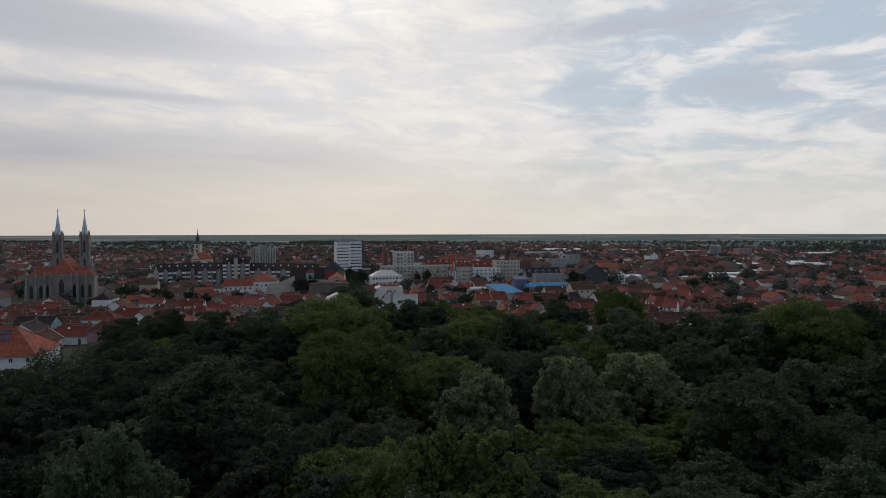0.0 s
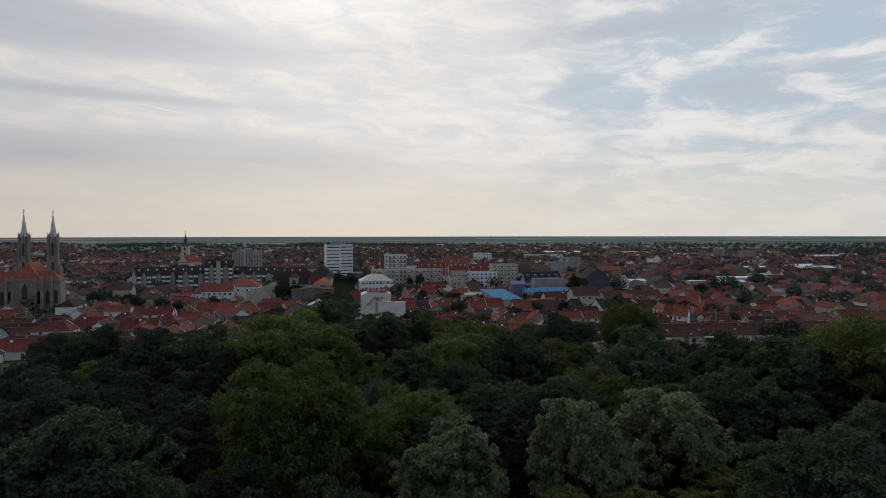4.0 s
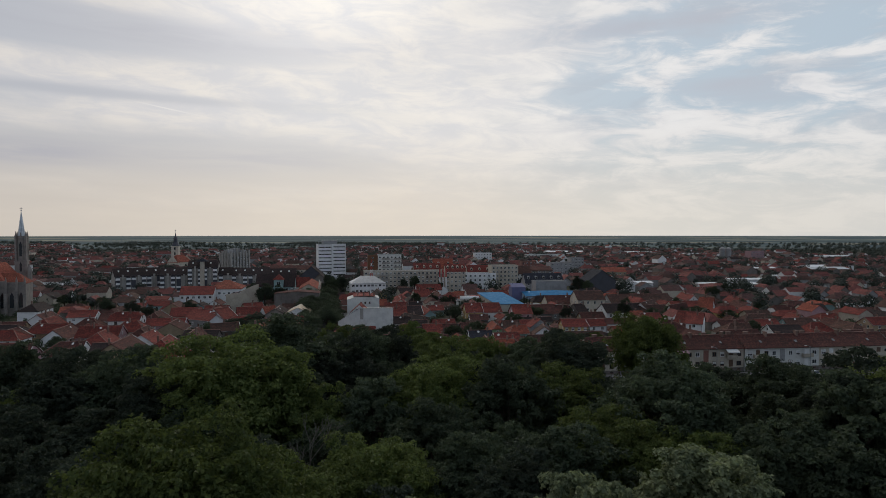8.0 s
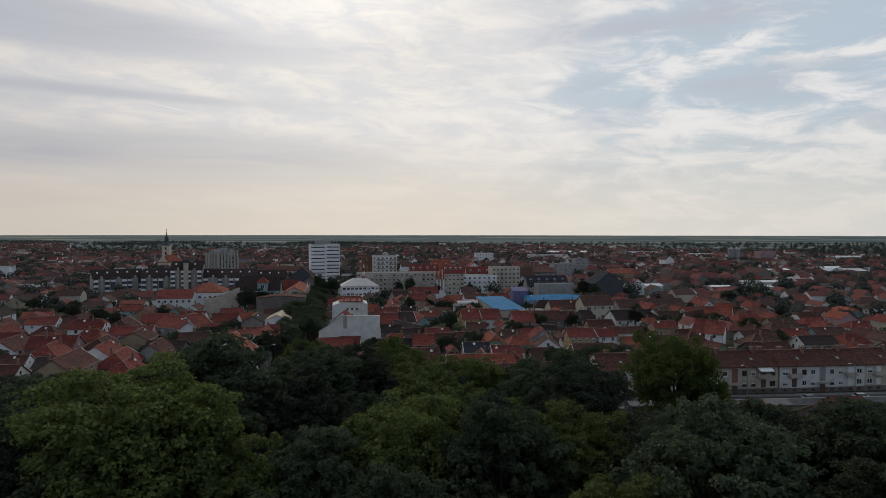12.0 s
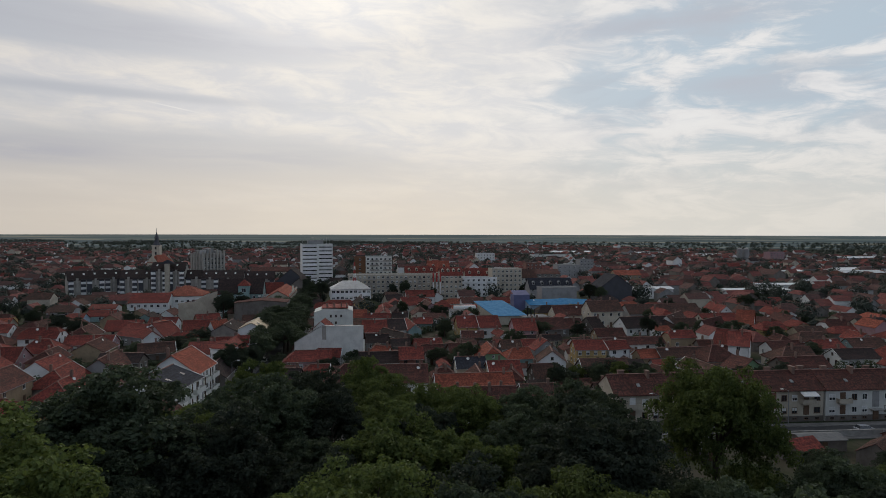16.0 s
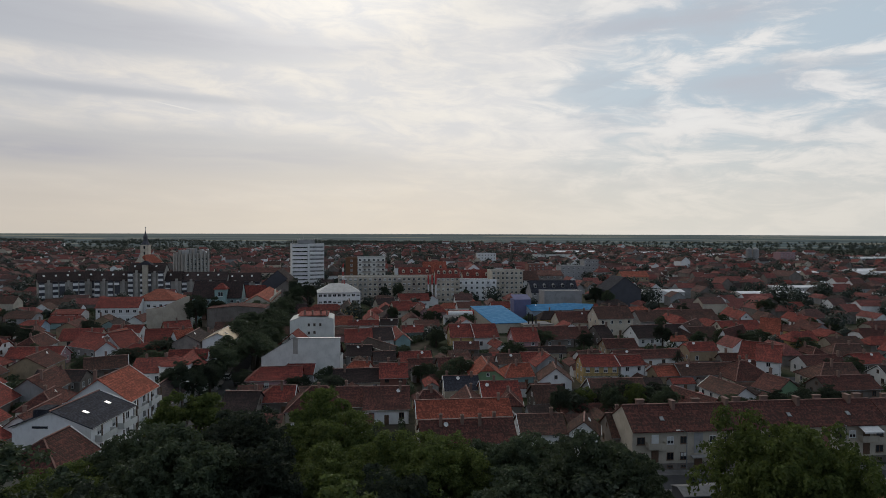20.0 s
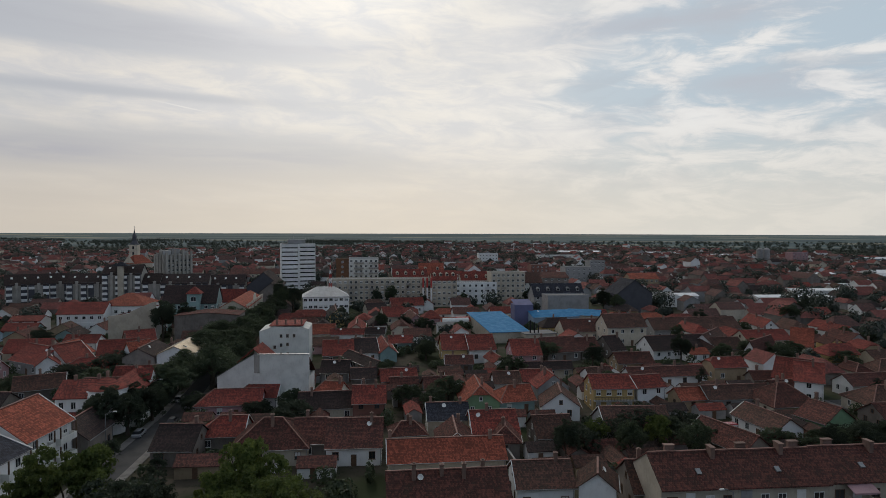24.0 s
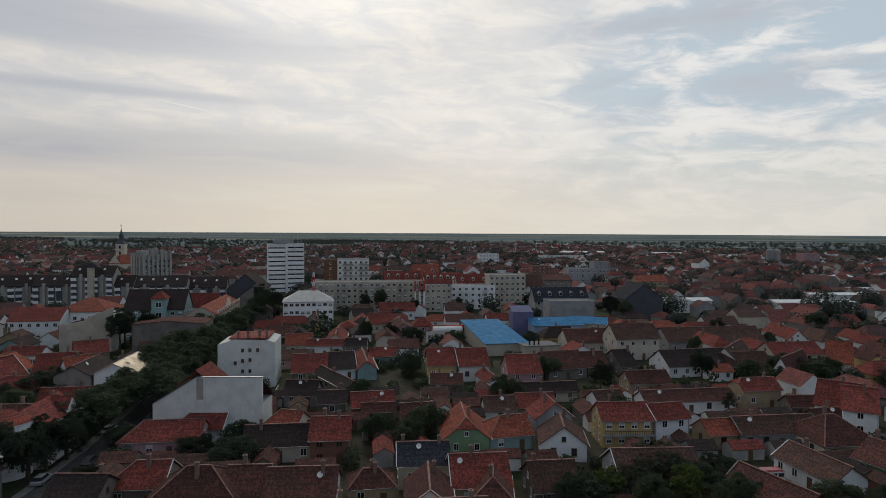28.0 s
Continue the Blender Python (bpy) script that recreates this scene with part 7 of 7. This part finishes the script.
    for key, x, y, h, w in (("oak", 55, 256, 8.0, 0.9), ("lime", 61, 259, 8.4, 0.9), ("oak", 67, 257, 7.6, 1.0), ("lime", 50, 262, 6.5, 1.0), ("dusk", 43, 254, 8.6, 0.8), ("dusk", 92, 257, 7.2, 1.0), ("dusk", 99, 259, 7.0, 1.1), ("dusk", 106, 261, 7.4, 1.1), ("dusk", 85, 258, 6.5, 1.0), ("dusk", -9, 283, 6.5, 0.9), ("dusk", 64, 327, 9.0, 0.9), ("dusk", 94, 338, 10.0, 0.9)):
        if not taken(x, y, -1.0):
            tree(key, x, y, h, "thick green garden tree crowding the yards", "garden trees", wide=w)
    for key, x, y, h, w in (("dusk", -87.5, 373, 15.5, 0.9), ("dusk", -82, 381, 14, 0.8), ("dusk", -92, 384, 13, 0.8), ("oak", -66, 452, 13, 0.8), ("dusk", -62, 462, 14, 0.8), ("dusk", -72, 474, 15, 0.8), ("oak", -13, 482, 12, 0.8), ("dusk", -20, 478, 11, 0.7),
                            ("dusk", 5, 470, 9, 0.8), ("oak", 27, 476, 9, 0.8), ("dusk", 64, 492, 10, 0.8), ("dusk", 97, 452, 14, 0.8), ("oak", 101, 440, 12, 0.8), ("dusk", -28, 414, 9, 0.9), ("oak", -8, 400, 8, 0.9), ("dusk", 12, 384, 8, 1.0), ("dusk", 2, 396, 8, 1.0), ("oak", 105, 372, 8, 0.8), ("dusk", 128, 408, 9, 1.0)):
        tree(key, x, y, h, "tall dark green tree between the town buildings", "town trees", wide=w)
    for key, x, y, h, w in (("dusk", -128, 330, 9, 1.2), ("dusk", -140, 338, 10, 1.2), ("dusk", -118, 350, 9, 1.2), ("oak", -160, 352, 9, 1.2), ("dusk", 150, 352, 6.5, 1.1), ("oak", 168, 376, 7, 1.1), ("oak", 172, 420, 10, 1.2), ("dusk", 190, 440, 10, 1.2)):
        tree(key, x, y, h, "tall dark green tree between the town buildings", "town trees", wide=w)
    n = 0
    while n < 40:
        y = rnd.uniform(240, 400)
        x = 14 + rnd.uniform(-1, 1) * (0.72 * y - 30)
        if taken(x, y, 1.2) or on_road(x, y, 0.5):
            n += 0.01
            continue
        tree(rnd.choice(("yard", "yard", "yard", "poplar")), x, y, rnd.uniform(4.0, 7.5), "small green garden tree between the houses", "garden trees", wide=1.2)
        n += 1


town_trees()
# ---- vehicles, lamps, small things ----
PAINTS = {c: plain("car_" + c, v, 0.25, 0.2, 0.05, 1.0, 0.0, 0.6) for c, v in (("silver", (0.40, 0.41, 0.43)), ("white", (0.75, 0.75, 0.74)), ("dark", (0.03, 0.035, 0.045)), ("red", (0.30, 0.03, 0.03)), ("blue", (0.05, 0.09, 0.22)))}


def car(x, y, rot, paint, z=0.03):
    top = thing("car", pose(x, y, z, 0, 0, rot), f"{paint} hatchback parked by the kerb", "car", "parked cars")
    b = Shape()
    side = [(-2.0, 0.35), (2.05, 0.35), (2.1, 0.62), (1.95, 0.82), (1.0, 0.92), (-1.7, 0.95), (-2.05, 0.8)]
    for s in (-1, 1):
        p = [(u, s * 0.84, v) for u, v in side]
        b.face(p if s < 0 else list(reversed(p)))
    for k in range(len(side)):
        (u0, v0), (u1, v1) = side[k], side[(k + 1) % len(side)]
        b.face([(u1, -0.84, v1), (u0, -0.84, v0), (u0, 0.84, v0), (u1, 0.84, v1)])
    under("body", CACHE.setdefault("car_body_" + paint, b.mesh("body", PAINTS[paint])), top)
    g = Shape().prism([(-1.75, -0.80), (1.05, -0.80), (1.05, 0.80), (-1.75, 0.80)], 0.93, 1.42, 0.72)
    under("glasshouse", CACHE.setdefault("car_glass", g.mesh("glasshouse", GLASS)), top)
    r = Shape().prism([(-1.36, -0.585), (0.66, -0.585), (0.66, 0.585), (-1.36, 0.585)], 1.424, 1.47, 0.94)
    under("roof", CACHE.setdefault("car_roof_" + paint, r.mesh("roof", PAINTS[paint])), top)
    w = CACHE.setdefault("car_wheel", Shape().prism(ring(0.31, 14), -0.1, 0.1).mesh("wheel", RUBBER))
    rim = CACHE.setdefault("car_rim", Shape().prism(ring(0.19, 10), -0.11, 0.11).mesh("rim", METAL))
    for wx in (-1.3, 1.3):
        for wy in (-0.78, 0.78):
            o = under("wheel", w, top, pose(wx, wy, 0.31, 90, 0, 0))
            under("rim", rim, o)
    for sy in (-0.6, 0.6):
        under("headlight", CACHE.setdefault("car_light", Shape().box(-0.03, -0.16, -0.07, 0.03, 0.16, 0.07).mesh("headlight", FRAME)), top, pose(2.06, sy, 0.68))
    return top


def along(y):
    return (-38.5 - (y - 258) * 0.105) if y < 284 else -41 - (y - 284) * 0.205


for n, (yy, paint) in enumerate(((268, "silver"), (276, "dark"), (288, "silver"), (293.5, "white"), (341, "white"))):
    car(along(yy) + (2.0 if n % 3 else -2.0), yy, 100, paint)
car(61.5, 222.6, 6, "dark")
car(104, 226.4, 6, "silver")
car(118, 228.0, 6, "white")


def street_lamp(x, y, rot=0):
    top = thing("street_lamp", pose(x, y, 0.0, 0, 0, rot), "slim grey street lamp with a curved arm", "street lamp", "street lamps")
    under("pole", CACHE.setdefault("lamp_pole", Shape().prism(ring(0.11, 8), 0, 7.6, 0.6).mesh("pole", METAL)), top)
    under("arm", CACHE.setdefault("lamp_arm", Shape().bar((0, 0, 7.5), (0.9, 0, 8.0), 0.09).bar((0.85, 0, 7.99), (1.5, 0, 8.05), 0.09).mesh("arm", METAL)), top)
    under("lamp_head", CACHE.setdefault("lamp_head", Shape().prism([(1.3, -0.16), (2.0, -0.16), (2.0, 0.16), (1.3, 0.16)], 7.94, 8.1, 0.8).mesh("lamp_head", FRAME)), top)


for lx, ly in ((60.2, 226.6), (90.4, 231.0), (120, 233.6), (-42.6, 258), (-46.0, 283), (-52.2, 312), (-60, 350)):
    street_lamp(lx, ly, 190 if lx > 0 else 10)


def camper():
    top = thing("camper_van", pose(80.2, 273.2, 0, 0, 0, 8), "small white camper van with a red roof in a yard", "van")
    b = Shape().prism([(-1.9, -0.9), (1.9, -0.9), (1.9, 0.9), (-1.9, 0.9)], 0.4, 2.05, 0.96)
    under("body", b.mesh("body", PAINTS["white"]), top)
    under("roof", Shape().prism([(-1.85, -0.86), (1.85, -0.86), (1.85, 0.86), (-1.85, 0.86)], 2.054, 2.32, 0.85).mesh("roof", PAINTS["red"]), top)
    for wx in (-1.2, 0.0, 1.2):
        under("window", Shape().box(wx - 0.45, -0.93, 1.25, wx + 0.45, -0.86, 1.8).mesh("window", GLASS), top)
    for wx in (-1.2, 1.2):
        for wy in (-0.8, 0.8):
            under("wheel", CACHE["car_wheel"], top, pose(wx, wy, 0.31, 90, 0, 0))


camper()


def garden_wall(x, y, rot, L, h, mat, label):
    top = thing("garden_wall", pose(x, y, 0, 0, 0, rot), label, "garden wall", "garden walls")
    under("wall", Shape().box(-L / 2, -0.12, 0, L / 2, 0.12, h).mesh("wall", mat), top)
    under("coping", Shape().box(-L / 2 - 0.05, -0.18, h, L / 2 + 0.05, 0.18, h + 0.08).mesh("coping", CONCRETE), top)


for k in range(8):
    garden_wall(66 + k * 11.4, 220.3 + k * 1.0, 5.2, 11.3, 1.4, CONCRETE, "low concrete wall along the street")
_r = random.Random(4)
_n = 0
while _n < 40:
    gx, gy = _r.uniform(-40, 130), _r.uniform(240, 330)
    _n += 1
    if taken(gx, gy, 2.5) or on_road(gx, gy, 3):
        continue
    garden_wall(gx, gy, TOWN + _r.choice((0, 90)), _r.uniform(5, 9), _r.uniform(1.5, 2.2), _r.choice((WALL["dull"], WALL["grey"], WALL["white"], WALL["brick"])), "rendered garden wall between two yards")


def dead_tree(x, y, h):
    """A bare dead crown standing out of the wood."""
    rnd = random.Random(int(x))
    top = thing("dead_tree", pose(x, y, 0), "bare grey dead tree standing among green crowns", "tree")
    s = Shape()
    def grow(p, d, n, r):
        q = p + d * n
        s.bar(p, q, r)
        if r > 0.035:
            for _ in range(3):
                e = (d + Vector((rnd.uniform(-0.7, 0.7), rnd.uniform(-0.7, 0.7), rnd.uniform(-0.1, 0.4)))).normalized()
                grow(p.lerp(q, rnd.uniform(0.55, 1.0)), e, n * rnd.uniform(0.5, 0.8), r * 0.55)
    grow(Vector((0, 0, 0)), Vector((0.02, 0, 1)), h * 0.7, 0.30)
    under("trunk", s.mesh("trunk", plain("dead_wood", (0.15, 0.135, 0.115), 0.9)), top)


dead_tree(-6.0, 70, 12.5)
dead_tree(-9.5, 122, 12.5)
